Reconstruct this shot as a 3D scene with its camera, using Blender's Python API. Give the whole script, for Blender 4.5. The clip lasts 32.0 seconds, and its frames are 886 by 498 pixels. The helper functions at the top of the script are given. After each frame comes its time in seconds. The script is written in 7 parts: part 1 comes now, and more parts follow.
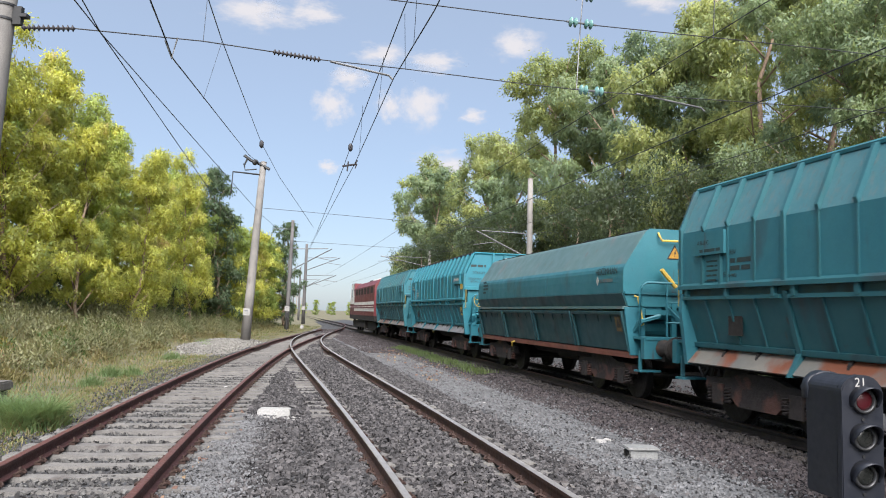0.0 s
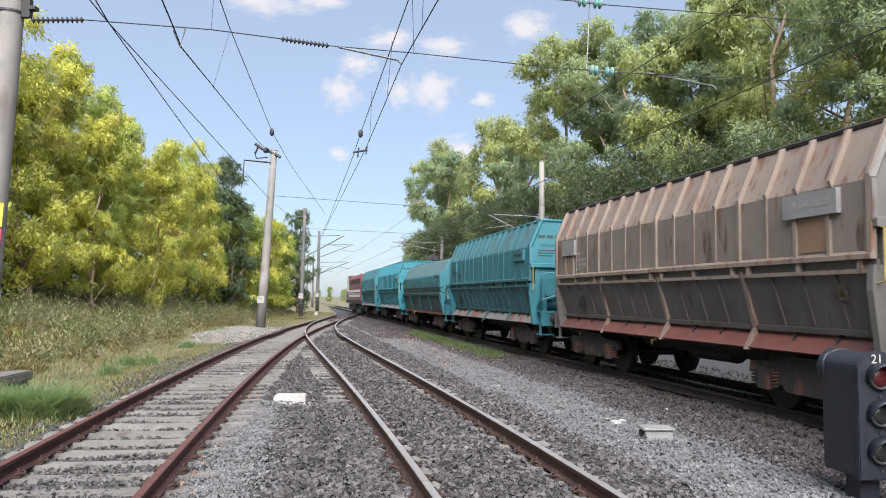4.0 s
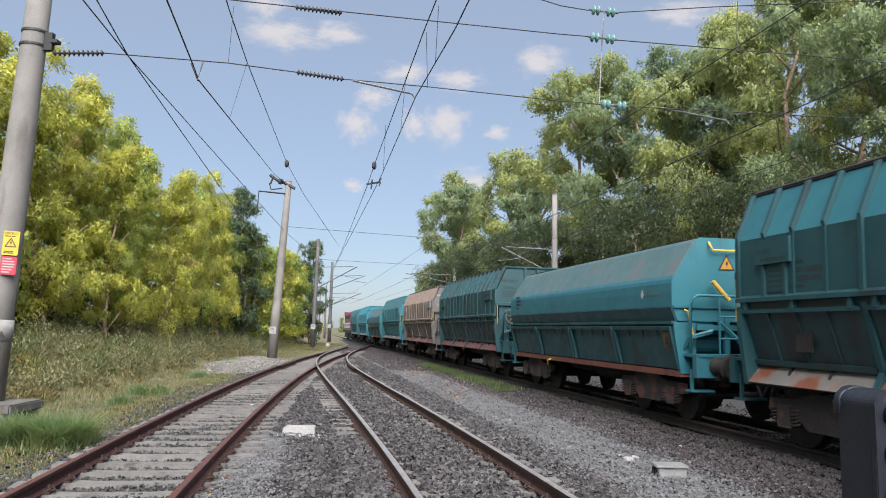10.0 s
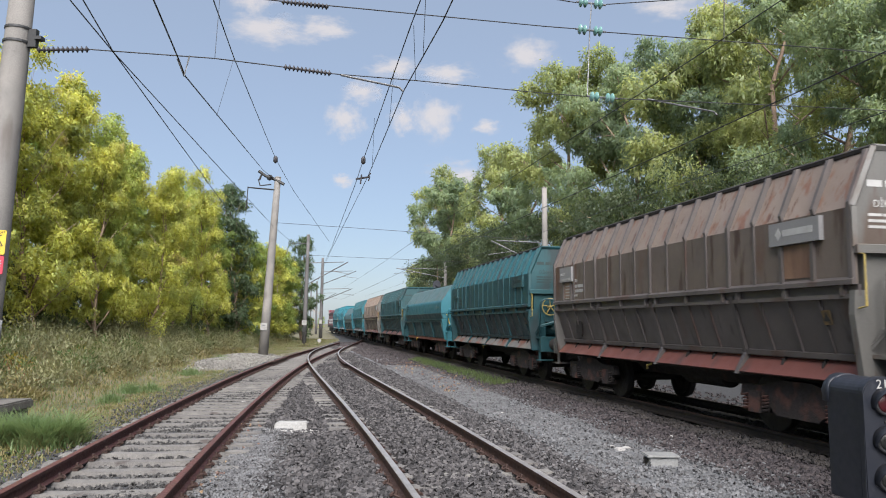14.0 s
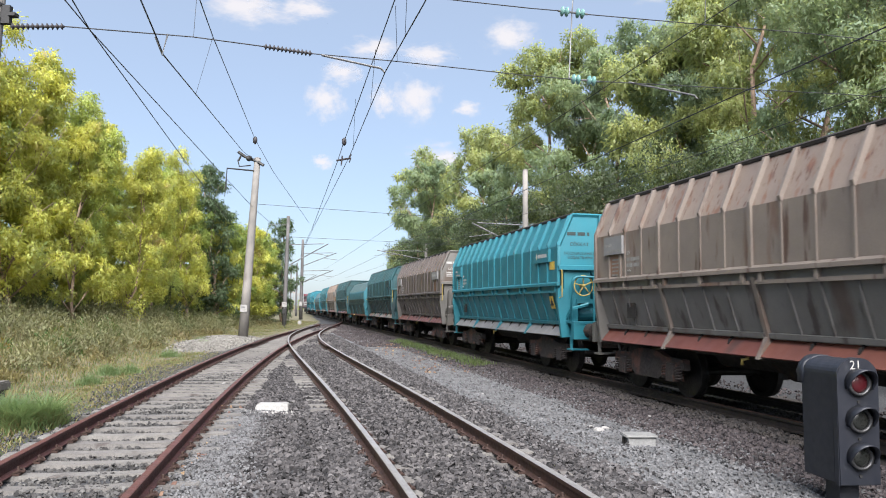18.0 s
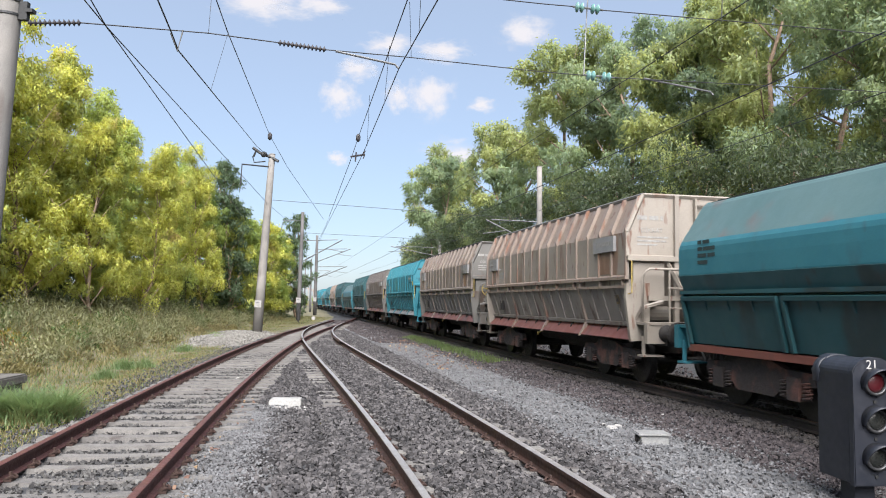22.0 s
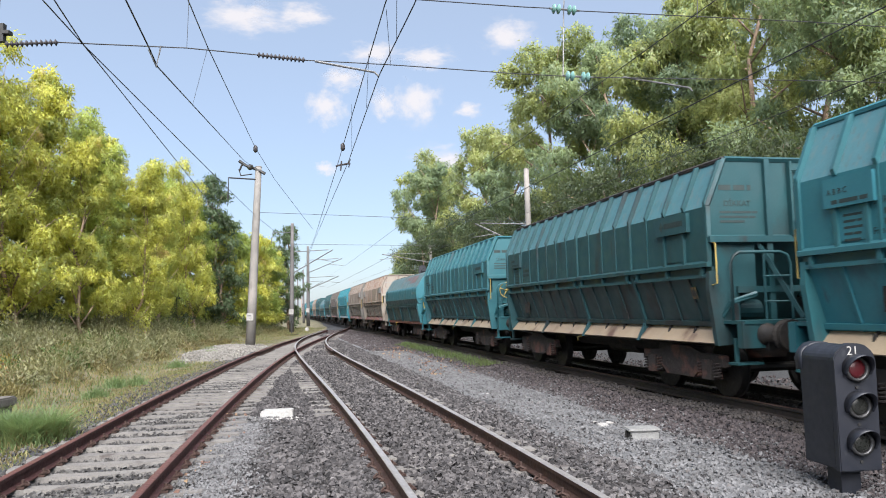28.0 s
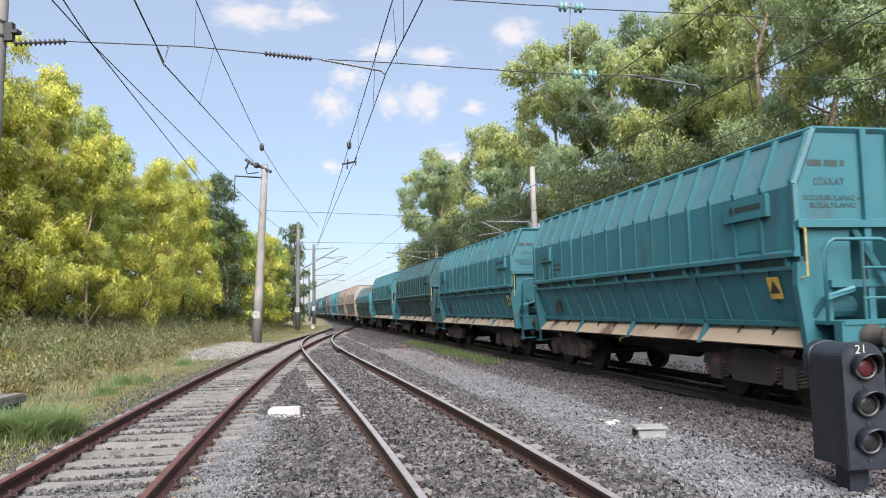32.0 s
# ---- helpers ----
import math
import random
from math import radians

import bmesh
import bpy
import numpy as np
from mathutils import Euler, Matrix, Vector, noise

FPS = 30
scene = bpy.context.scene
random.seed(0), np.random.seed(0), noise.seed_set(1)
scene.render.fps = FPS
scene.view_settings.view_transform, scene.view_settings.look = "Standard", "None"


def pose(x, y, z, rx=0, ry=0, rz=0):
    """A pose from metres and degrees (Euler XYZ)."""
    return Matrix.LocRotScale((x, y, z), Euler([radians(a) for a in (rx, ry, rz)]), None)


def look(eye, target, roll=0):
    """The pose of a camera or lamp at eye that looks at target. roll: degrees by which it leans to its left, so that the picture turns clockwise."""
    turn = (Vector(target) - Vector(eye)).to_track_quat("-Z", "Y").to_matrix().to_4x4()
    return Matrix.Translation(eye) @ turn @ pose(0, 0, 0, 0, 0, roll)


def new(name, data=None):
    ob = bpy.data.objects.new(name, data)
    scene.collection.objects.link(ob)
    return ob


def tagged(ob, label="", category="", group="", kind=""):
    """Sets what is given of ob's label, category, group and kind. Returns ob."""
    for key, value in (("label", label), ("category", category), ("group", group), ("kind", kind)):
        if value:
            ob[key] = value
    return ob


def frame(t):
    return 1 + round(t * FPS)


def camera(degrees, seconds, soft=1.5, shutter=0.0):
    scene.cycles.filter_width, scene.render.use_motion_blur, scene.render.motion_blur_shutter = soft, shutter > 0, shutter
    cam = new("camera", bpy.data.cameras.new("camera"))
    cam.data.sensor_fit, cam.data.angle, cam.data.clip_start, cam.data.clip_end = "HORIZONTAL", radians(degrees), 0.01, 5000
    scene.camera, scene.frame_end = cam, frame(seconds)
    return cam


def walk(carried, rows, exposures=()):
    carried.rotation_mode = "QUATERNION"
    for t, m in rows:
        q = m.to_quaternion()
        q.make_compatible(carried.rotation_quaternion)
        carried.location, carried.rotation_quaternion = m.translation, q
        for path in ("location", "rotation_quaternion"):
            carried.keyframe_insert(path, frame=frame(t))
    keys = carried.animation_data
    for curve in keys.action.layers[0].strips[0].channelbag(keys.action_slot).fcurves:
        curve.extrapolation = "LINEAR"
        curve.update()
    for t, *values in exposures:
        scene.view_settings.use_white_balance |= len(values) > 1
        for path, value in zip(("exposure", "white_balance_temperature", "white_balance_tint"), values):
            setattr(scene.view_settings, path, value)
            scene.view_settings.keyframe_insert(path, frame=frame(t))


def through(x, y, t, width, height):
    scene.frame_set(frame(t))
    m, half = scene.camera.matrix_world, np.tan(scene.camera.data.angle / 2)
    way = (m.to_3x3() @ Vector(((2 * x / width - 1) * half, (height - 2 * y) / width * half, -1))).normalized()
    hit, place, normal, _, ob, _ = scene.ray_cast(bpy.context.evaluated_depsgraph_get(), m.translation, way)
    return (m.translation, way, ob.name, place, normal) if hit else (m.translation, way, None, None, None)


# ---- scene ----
cam = camera(61.0, 32.0, 1.0, 0.2)

# seconds, place of the camera, yaw, pitch, roll: a person standing with a phone
PATH = [
    (0.0, -0.022, -0.007, 1.607, 0.056, 4.909, -1.635),
    (0.5, -0.024, -0.024, 1.600, 0.076, 4.698, -1.130),
    (1.0, -0.023, -0.022, 1.598, -0.010, 4.488, -0.691),
    (1.5, -0.013, -0.013, 1.596, -0.097, 4.339, -0.460),
    (2.0, 0.000, -0.001, 1.598, -0.125, 4.119, -0.421),
    (2.5, -0.012, -0.004, 1.599, -0.028, 3.910, -0.535),
    (3.0, -0.011, -0.011, 1.591, 0.326, 3.870, -0.706),
    (3.5, -0.034, -0.036, 1.601, 0.507, 3.907, -0.770),
    (4.0, -0.018, -0.008, 1.595, 1.069, 3.737, -0.671),
    (4.5, -0.037, -0.067, 1.611, 1.594, 3.721, -0.597),
    (6.5, -0.037, -0.036, 1.605, 1.479, 3.315, -0.736),
    (7.0, -0.033, -0.033, 1.594, 1.384, 3.254, -0.711),
    (7.5, -0.024, -0.026, 1.591, 1.902, 3.775, -0.964),
    (8.0, -0.029, -0.036, 1.626, 2.272, 4.395, -1.262),
    (8.5, -0.003, -0.003, 1.611, 1.985, 5.159, -1.319),
    (9.0, 0.001, -0.000, 1.619, 1.458, 5.691, -1.061),
    (9.5, 0.011, -0.009, 1.607, 1.559, 6.022, -1.038),
    (10.0, 0.005, -0.001, 1.599, 2.010, 6.151, -1.239),
    (10.5, -0.017, -0.026, 1.597, 2.786, 6.204, -1.258),
    (11.0, -0.030, -0.034, 1.619, 3.299, 6.112, -1.244),
    (11.5, -0.022, 0.014, 1.605, 3.236, 6.138, -1.302),
    (12.0, -0.015, 0.016, 1.600, 3.289, 6.064, -1.453),
    (12.5, -0.017, 0.009, 1.584, 3.222, 6.034, -1.243),
    (13.0, -0.011, -0.021, 1.587, 2.833, 5.989, -0.912),
    (13.5, 0.005, 0.022, 1.582, 2.202, 5.876, -0.613),
    (14.0, 0.016, 0.007, 1.588, 1.371, 5.739, -0.485),
    (14.5, 0.008, 0.007, 1.583, 0.863, 5.484, -0.507),
    (16.5, 0.009, 0.038, 1.563, 0.417, 4.283, -0.581),
    (17.0, 0.006, 0.026, 1.574, 0.095, 4.255, -0.495),
    (17.5, -0.004, 0.004, 1.581, -0.117, 4.387, -0.476),
    (18.0, -0.001, -0.005, 1.587, -0.124, 4.390, -0.533),
    (18.5, -0.003, 0.001, 1.575, -0.083, 4.365, -0.609),
    (19.0, -0.003, -0.003, 1.579, -0.012, 4.208, -0.612),
    (19.5, -0.008, 0.004, 1.578, -0.016, 4.022, -0.616),
    (20.0, -0.000, 0.006, 1.569, 0.295, 3.891, -0.717),
    (20.5, 0.007, 0.011, 1.578, 0.560, 4.099, -0.854),
    (21.0, 0.009, 0.008, 1.582, 0.775, 4.212, -0.932),
    (21.5, 0.002, -0.011, 1.589, 0.882, 4.218, -0.955),
    (22.0, 0.015, 0.007, 1.586, 0.917, 4.116, -0.871),
    (22.5, 0.028, 0.024, 1.582, 0.912, 4.000, -0.794),
    (23.0, 0.032, 0.013, 1.581, 0.996, 3.731, -0.726),
    (23.5, 0.018, 0.019, 1.578, 1.278, 3.587, -0.663),
    (24.0, 0.041, 0.016, 1.578, 1.921, 3.462, -0.565),
    (24.5, 0.066, 0.011, 1.571, 2.329, 3.692, -0.521),
    (25.0, 0.085, -0.020, 1.586, 2.018, 4.296, -0.450),
    (25.5, 0.098, -0.044, 1.574, 1.666, 4.835, -0.294),
    (27.5, 0.119, -0.032, 1.554, 0.496, 4.781, 1.202),
    (28.0, 0.125, -0.029, 1.563, 0.484, 4.556, 1.451),
    (28.5, 0.124, -0.026, 1.555, 0.633, 4.469, 1.525),
    (29.0, 0.105, -0.057, 1.571, 0.585, 4.461, 1.555),
    (29.5, 0.114, -0.052, 1.572, 0.406, 4.486, 1.520),
    (30.0, 0.110, -0.041, 1.575, 0.281, 4.551, 1.445),
    (30.5, 0.097, -0.056, 1.574, 0.253, 4.449, 1.343),
    (31.0, 0.097, -0.056, 1.572, 0.509, 4.274, 1.361),
    (31.5, 0.095, -0.047, 1.567, 0.754, 4.282, 1.411),
    (32.0, 0.103, -0.045, 1.565, 0.900, 4.420, 1.404),
]
EXPOSURE = [(t, 1.45 + e, 6330, 12) for t, e in ((0, 0.0), (4.5, 0.1), (9, -0.15), (13, -0.27), (16.5, 0.1), (19, 0.15), (25, 0.1), (28, 0.15), (32, 0.15))]
walk(cam, [(t, pose(x, y, z, 90 + p, r, w)) for t, x, y, z, w, p, r in PATH], EXPOSURE)

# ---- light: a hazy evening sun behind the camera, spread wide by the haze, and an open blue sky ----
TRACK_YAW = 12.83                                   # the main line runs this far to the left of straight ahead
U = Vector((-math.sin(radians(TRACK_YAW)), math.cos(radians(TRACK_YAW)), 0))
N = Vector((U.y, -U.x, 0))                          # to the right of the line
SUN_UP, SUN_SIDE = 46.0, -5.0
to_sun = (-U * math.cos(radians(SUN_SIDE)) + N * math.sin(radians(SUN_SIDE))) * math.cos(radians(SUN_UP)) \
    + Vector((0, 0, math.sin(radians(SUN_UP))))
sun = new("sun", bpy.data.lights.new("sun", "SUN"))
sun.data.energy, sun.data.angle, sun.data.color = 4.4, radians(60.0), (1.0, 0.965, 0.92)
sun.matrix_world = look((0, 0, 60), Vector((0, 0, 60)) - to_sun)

world = bpy.data.worlds.new("sky")
scene.world = world
world.use_nodes = True
wn = world.node_tree
wn.nodes.clear()
sky = wn.nodes.new("ShaderNodeTexSky")
sky.sky_type, sky.sun_disc = "NISHITA", False
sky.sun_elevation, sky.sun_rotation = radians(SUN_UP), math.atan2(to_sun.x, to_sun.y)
sky.air_density, sky.dust_density, sky.ozone_density = 1.0, 1.0, 5.0
back = wn.nodes.new("ShaderNodeBackground")
back.inputs["Strength"].default_value = 0.030
haze = wn.nodes.new("ShaderNodeBackground")         # thin even haze over the whole sky
haze.inputs["Color"].default_value, haze.inputs["Strength"].default_value = (0.86, 0.965, 1.06, 1), 0.138
both = wn.nodes.new("ShaderNodeAddShader")
wout = wn.nodes.new("ShaderNodeOutputWorld")
wn.links.new(sky.outputs[0], back.inputs[0])
wn.links.new(back.outputs[0], both.inputs[0])
wn.links.new(haze.outputs[0], both.inputs[1])
wn.links.new(both.outputs[0], wout.inputs[0])


# ---- materials ----
def material(name, base, other=None, scale=2.0, rough=0.7, metal=0.0, bump=0.0, bump_scale=40.0, stain=None,
             stain_scale=1.2, stain_at=0.62, streak=1.0, spread=0.0, island=False, grain=0.18, glow=None, stain2=None):
    """A surface of two colours in patches, with fine grain, stains of a third colour and relief."""
    m = bpy.data.materials.new(name)
    m.use_nodes = True
    nt = m.node_tree
    nodes, links = nt.nodes, nt.links
    bsdf = nodes["Principled BSDF"]
    bsdf.inputs["Metallic"].default_value = metal
    coord = nodes.new("ShaderNodeTexCoord")
    info = nodes.new("ShaderNodeObjectInfo")
    shift = nodes.new("ShaderNodeVectorMath")
    shift.operation = "MULTIPLY_ADD"
    links.new(info.outputs["Random"], shift.inputs[0])
    shift.inputs[1].default_value = (37.0, 51.0, 23.0)
    links.new(coord.outputs["Object"], shift.inputs[2])

    def noise_of(s, detail=4.0, stretch=1.0):
        n = nodes.new("ShaderNodeTexNoise")
        n.inputs["Scale"].default_value, n.inputs["Detail"].default_value = s, detail
        if stretch != 1.0:
            mp = nodes.new("ShaderNodeMapping")
            mp.inputs["Scale"].default_value = (1, 1, stretch)
            links.new(shift.outputs[0], mp.inputs[0])
            links.new(mp.outputs[0], n.inputs["Vector"])
        else:
            links.new(shift.outputs[0], n.inputs["Vector"])
        return n.outputs[0]

    def span(value, low, high, a=0.0, b=1.0):
        r = nodes.new("ShaderNodeMapRange")
        links.new(value, r.inputs[0])
        for k, v in zip((1, 2, 3, 4), (low, high, a, b)):
            r.inputs[k].default_value = v
        return r.outputs[0]

    def mix(fac, a, b, kind="MIX"):
        x = nodes.new("ShaderNodeMix")
        x.data_type, x.blend_type = "RGBA", kind
        links.new(fac, x.inputs[0]) if hasattr(fac, "links") else None
        if not hasattr(fac, "links"):
            x.inputs[0].default_value = fac
        for sock, v in ((6, a), (7, b)):
            if hasattr(v, "links"):
                links.new(v, x.inputs[sock])
            else:
                x.inputs[sock].default_value = (*v, 1)
        return x.outputs[2]

    other = other or tuple(c * 0.8 for c in base)
    col = mix(span(noise_of(scale), 0.35, 0.65), base, other)
    if stain:
        col = mix(span(noise_of(stain_scale, 6.0, streak), stain_at, stain_at + 0.1), col, stain)
    if stain2:
        colour, s, at, run = stain2
        col = mix(span(noise_of(s, 7.0, run), at, at + 0.09), col, colour)
    if grain:
        fine = span(noise_of(bump_scale * 1.3, 2.0), 0.3, 0.7, 1 - grain, 1 + grain)
        g = nodes.new("ShaderNodeVectorMath")
        g.operation = "SCALE"
        links.new(col, g.inputs[0])
        links.new(fine, g.inputs["Scale"])
        col = g.outputs[0]
    if spread:
        hsv = nodes.new("ShaderNodeHueSaturation")
        rnd = info.outputs["Random"]
        if island:
            geo = nodes.new("ShaderNodeNewGeometry")
            rnd = geo.outputs["Random Per Island"]
        links.new(span(rnd, 0, 1, 1 - spread, 1 + spread), hsv.inputs["Value"])
        links.new(span(rnd, 0, 1, 0.5 - spread * 0.06, 0.5 + spread * 0.06), hsv.inputs["Hue"])
        links.new(col, hsv.inputs["Color"])
        col = hsv.outputs[0]
    links.new(col, bsdf.inputs["Base Color"])
    links.new(span(noise_of(scale * 3.1), 0.3, 0.7, max(0.05, rough - 0.1), min(1.0, rough + 0.1)), bsdf.inputs["Roughness"])
    if bump:
        b = nodes.new("ShaderNodeBump")
        b.inputs["Strength"].default_value, b.inputs["Distance"].default_value = bump, 0.02
        links.new(noise_of(bump_scale), b.inputs["Height"])
        links.new(b.outputs[0], bsdf.inputs["Normal"])
    if glow:
        bsdf.inputs["Emission Color"].default_value = (*glow[:3], 1)
        bsdf.inputs["Emission Strength"].default_value = glow[3]
    return m


def leaf_material(name, dark, light, through, patch=0.55, dead=None):
    """Leaves: two greens by clump, and light that shines through."""
    m = material(name, dark, light, scale=patch, rough=0.55, grain=0.0, spread=0.35, island=True, stain=dead, stain_scale=0.6, stain_at=0.62)
    nt = m.node_tree
    bsdf, out = nt.nodes["Principled BSDF"], nt.nodes["Material Output"]
    tr = nt.nodes.new("ShaderNodeBsdfTranslucent")
    tr.inputs["Color"].default_value = (*through, 1)
    mx = nt.nodes.new("ShaderNodeMixShader")
    mx.inputs[0].default_value = 0.48
    nt.links.new(bsdf.outputs[0], mx.inputs[1])
    nt.links.new(tr.outputs[0], mx.inputs[2])
    nt.links.new(mx.outputs[0], out.inputs["Surface"])
    return m


M_rail_rust = material("rusty_rail", (0.0636, 0.0218, 0.02), (0.0425, 0.0157, 0.0145), 6, 0.75, 0.2, 0.3, 60)
M_rail_side = material("brown_rail", (0.058, 0.028, 0.02), (0.037, 0.02, 0.015), 6, 0.7, 0.3, 0.3, 60)
# brown dirt, darkened further to paint in the train's shadow
M_rail_main = material("dirty_shaded_rail", (0.036, 0.027, 0.023), (0.022, 0.018, 0.016), 6, 0.7, 0.3, 0.3, 60)
M_rail_top = material("worn_steel", (0.36, 0.338, 0.324), (0.274, 0.252, 0.238), 9, 0.42, 0.55, 0.05, 90)
M_rail_top_rust = material("rusty_rail_head", (0.131, 0.0522, 0.0435), (0.0957, 0.0435, 0.0365), 9, 0.55, 0.4, 0.1, 90)
M_sleeper = material("weathered_concrete", (0.141, 0.132, 0.122), (0.108, 0.101, 0.0957), 5, 0.9, 0, 0.4, 50, (0.0684, 0.0576, 0.0533), 3.0, 0.62, spread=0.14)
M_clip = material("rusty_clip", (0.05, 0.028, 0.022), None, 20, 0.7, 0.3)
M_ballast = material("dark_ballast", (0.0408, 0.0416, 0.0449), (0.0244, 0.0248, 0.027), 22, 0.95, 0, 0.9, 28, (0.0791, 0.0762, 0.0713), 14, 0.62)
M_stone = material("ballast_stone", (0.0616, 0.0568, 0.0577), (0.036, 0.0333, 0.0341), 3, 0.92, 0, 0.3, 60, spread=0.85, island=True)
M_stone_brown = material("brown_ballast_stone", (0.0554, 0.046, 0.0468), (0.0377, 0.0309, 0.0323), 3, 0.92, 0, 0.3, 60, spread=0.5, island=True)
M_gravel = material("fine_grey_gravel", (0.112, 0.114, 0.118), (0.0781, 0.0794, 0.0826), 9, 0.95, 0, 0.8, 70, (0.0746, 0.0697, 0.0656), 5, 0.62)
M_gravel_warm = material("pale_beige_gravel", (0.19, 0.178, 0.158), (0.14, 0.13, 0.115), 9, 0.95, 0, 0.8, 60, (0.10, 0.09, 0.07), 3, 0.6)
M_pebble_warm = material("pale_beige_pebble", (0.20, 0.19, 0.172), (0.14, 0.132, 0.12), 3, 0.92, 0, 0.2, 60, spread=0.4, island=True)
M_pebble = material("grey_pebble", (0.129, 0.129, 0.133), (0.0852, 0.0847, 0.0865), 3, 0.92, 0, 0.2, 60, spread=0.22, island=True)
M_stone_pale = material("dusty_ballast", (0.0756, 0.072, 0.0692), (0.0468, 0.0446, 0.0432), 3, 0.92, 0, 0.3, 60, spread=0.7, island=True)
M_grip = material("worn_yellow_paint", (0.34, 0.25, 0.06), (0.22, 0.17, 0.06), 9, 0.6, 0, 0.05, 60)
# near-black for oil and for the train's shadow, both in the colour
M_oil_shade = material("oily_shaded_track_bed", (0.028, 0.0248, 0.024), (0.048, 0.04, 0.036), 5, 0.85, 0, 0.8, 30)
M_earth = material("dry_earth_and_grass", (0.132, 0.114, 0.0681), (0.08, 0.0785, 0.04), 0.8, 0.95, 0, 0.6, 18, (0.176, 0.14, 0.092), 2.2, 0.6)
M_concrete = material("mast_concrete", (0.21, 0.196, 0.18), (0.155, 0.146, 0.136), 1.5, 0.85, 0, 0.2, 50, (0.12, 0.105, 0.094), 2.5, 0.60, 0.2)
M_mast_dark = material("dark_mast_concrete", (0.105, 0.10, 0.098), (0.08, 0.077, 0.076), 1.5, 0.85, 0, 0.2, 50, (0.06, 0.055, 0.052), 2.5, 0.6, 0.2)
M_plinth = material("plinth_concrete", (0.124, 0.115, 0.104), (0.0788, 0.0722, 0.064), 3, 0.9, 0, 0.4, 30, (0.0413, 0.0371, 0.031), 2.5, 0.6)
M_white = material("white_paint", (0.321, 0.315, 0.305), (0.27, 0.264, 0.248), 4, 0.6, 0, 0.1, 40, (0.207, 0.191, 0.172), 5, 0.68)
M_plastic = material("pale_grey_plastic", (0.209, 0.209, 0.204), (0.167, 0.167, 0.162), 5, 0.5, 0, 0.05, 40)
M_signal = material("black_signal_paint", (0.0085, 0.0105, 0.0165), (0.011, 0.0125, 0.0185), 4, 0.5, 0, 0.06, 90, (0.022, 0.024, 0.03), 9, 0.66)
M_lens_red = material("red_lens", (0.056, 0.0064, 0.0096), None, 6, 0.35, grain=0, glow=(1.0, 0.03, 0.05, 0.003))
M_lens = material("dark_glass_lens", (0.015, 0.0165, 0.015), (0.025, 0.025, 0.0225), 12, 0.3, grain=0)
M_ring = material("lens_ring", (0.06, 0.06, 0.0625), None, 10, 0.4, 0.6)
M_steel = material("dull_galvanised_steel", (0.20, 0.20, 0.20), (0.13, 0.13, 0.13), 5, 0.5, 0.7, 0.1, 60)
M_wire = material("copper_wire", (0.05, 0.05, 0.052), None, 5, 0.6, 0.5, grain=0)
M_insul = material("brown_porcelain", (0.03, 0.027, 0.03), None, 8, 0.6)
M_glass_ins = material("green_glass_insulator", (0.10, 0.22, 0.20), (0.16, 0.28, 0.26), 8, 0.12)
M_yellow = material("yellow_paint", (0.50, 0.34, 0.05), (0.40, 0.27, 0.06), 6, 0.5, 0, 0.05, 60, (0.2, 0.12, 0.05), 6, 0.66)
M_orange = material("orange_sign", (0.372, 0.192, 0.024), None, 6, 0.5)
M_red = material("sign_red", (0.40, 0.03, 0.055), (0.33, 0.03, 0.05), 6, 0.5)
M_sign_yellow = material("sign_yellow", (0.52, 0.38, 0.03), (0.44, 0.33, 0.035), 6, 0.5, 0, 0, 40, (0.3, 0.24, 0.08), 5, 0.64)
M_black = material("black_paint", (0.02, 0.02, 0.02), None, 6, 0.6)
M_dark = material("sooty_underframe", (0.0152, 0.0138, 0.0131), (0.0276, 0.0228, 0.0193), 4, 0.8, 0.2, 0.3, 40, (0.0483, 0.0276, 0.0193), 3, 0.6)
M_bogie = material("dirty_bogie", (0.0299, 0.0229, 0.0211), (0.0194, 0.0158, 0.015), 5, 0.85, 0.1, 0.4, 40, (0.088, 0.0397, 0.0309), 2.5, 0.52)
M_wheel = material("wheel_steel", (0.0325, 0.0292, 0.0273), (0.0195, 0.0182, 0.0175), 6, 0.6, 0.6, 0.2, 40)
# two greens in clump-sized patches paint sunlit tufts and shaded gaps
M_leaf_sun = leaf_material("eucalyptus_leaves", (0.0974, 0.144, 0.0572), (0.603, 0.592, 0.139), (0.755, 0.729, 0.115), 0.9, (0.388, 0.243, 0.153))
M_leaf_olive = leaf_material("olive_leaves", (0.119, 0.182, 0.069), (0.444, 0.49, 0.138), (0.628, 0.684, 0.138), 0.8, (0.347, 0.239, 0.138))
M_leaf_green = leaf_material("green_leaves", (0.11, 0.18, 0.055), (0.28, 0.32, 0.075), (0.44, 0.50, 0.09))
# yellowish patches paint sunlit clumps into the darker crowns
M_leaf_dark = leaf_material("grey_green_leaves", (0.10, 0.145, 0.085), (0.38, 0.395, 0.15), (0.56, 0.60, 0.19), 0.42)
M_leaf_blue = leaf_material("dusky_green_leaves", (0.09, 0.14, 0.10), (0.235, 0.29, 0.155), (0.42, 0.50, 0.22), 0.42)
# leaves darkened in colour for the shade under and behind the crowns
M_leaf_shade = leaf_material("shade_dark_leaves", (0.0434, 0.0651, 0.0372), (0.0868, 0.108, 0.0527), (0.124, 0.161, 0.0558), 0.6)
M_tussock = leaf_material("tussock_grass", (0.10, 0.17, 0.07), (0.19, 0.23, 0.10), (0.2, 0.28, 0.10), 3.0)
M_plaster = material("broken_plaster", (0.3, 0.292, 0.281), (0.225, 0.217, 0.206), 6, 0.85, 0, 0.3, 40)
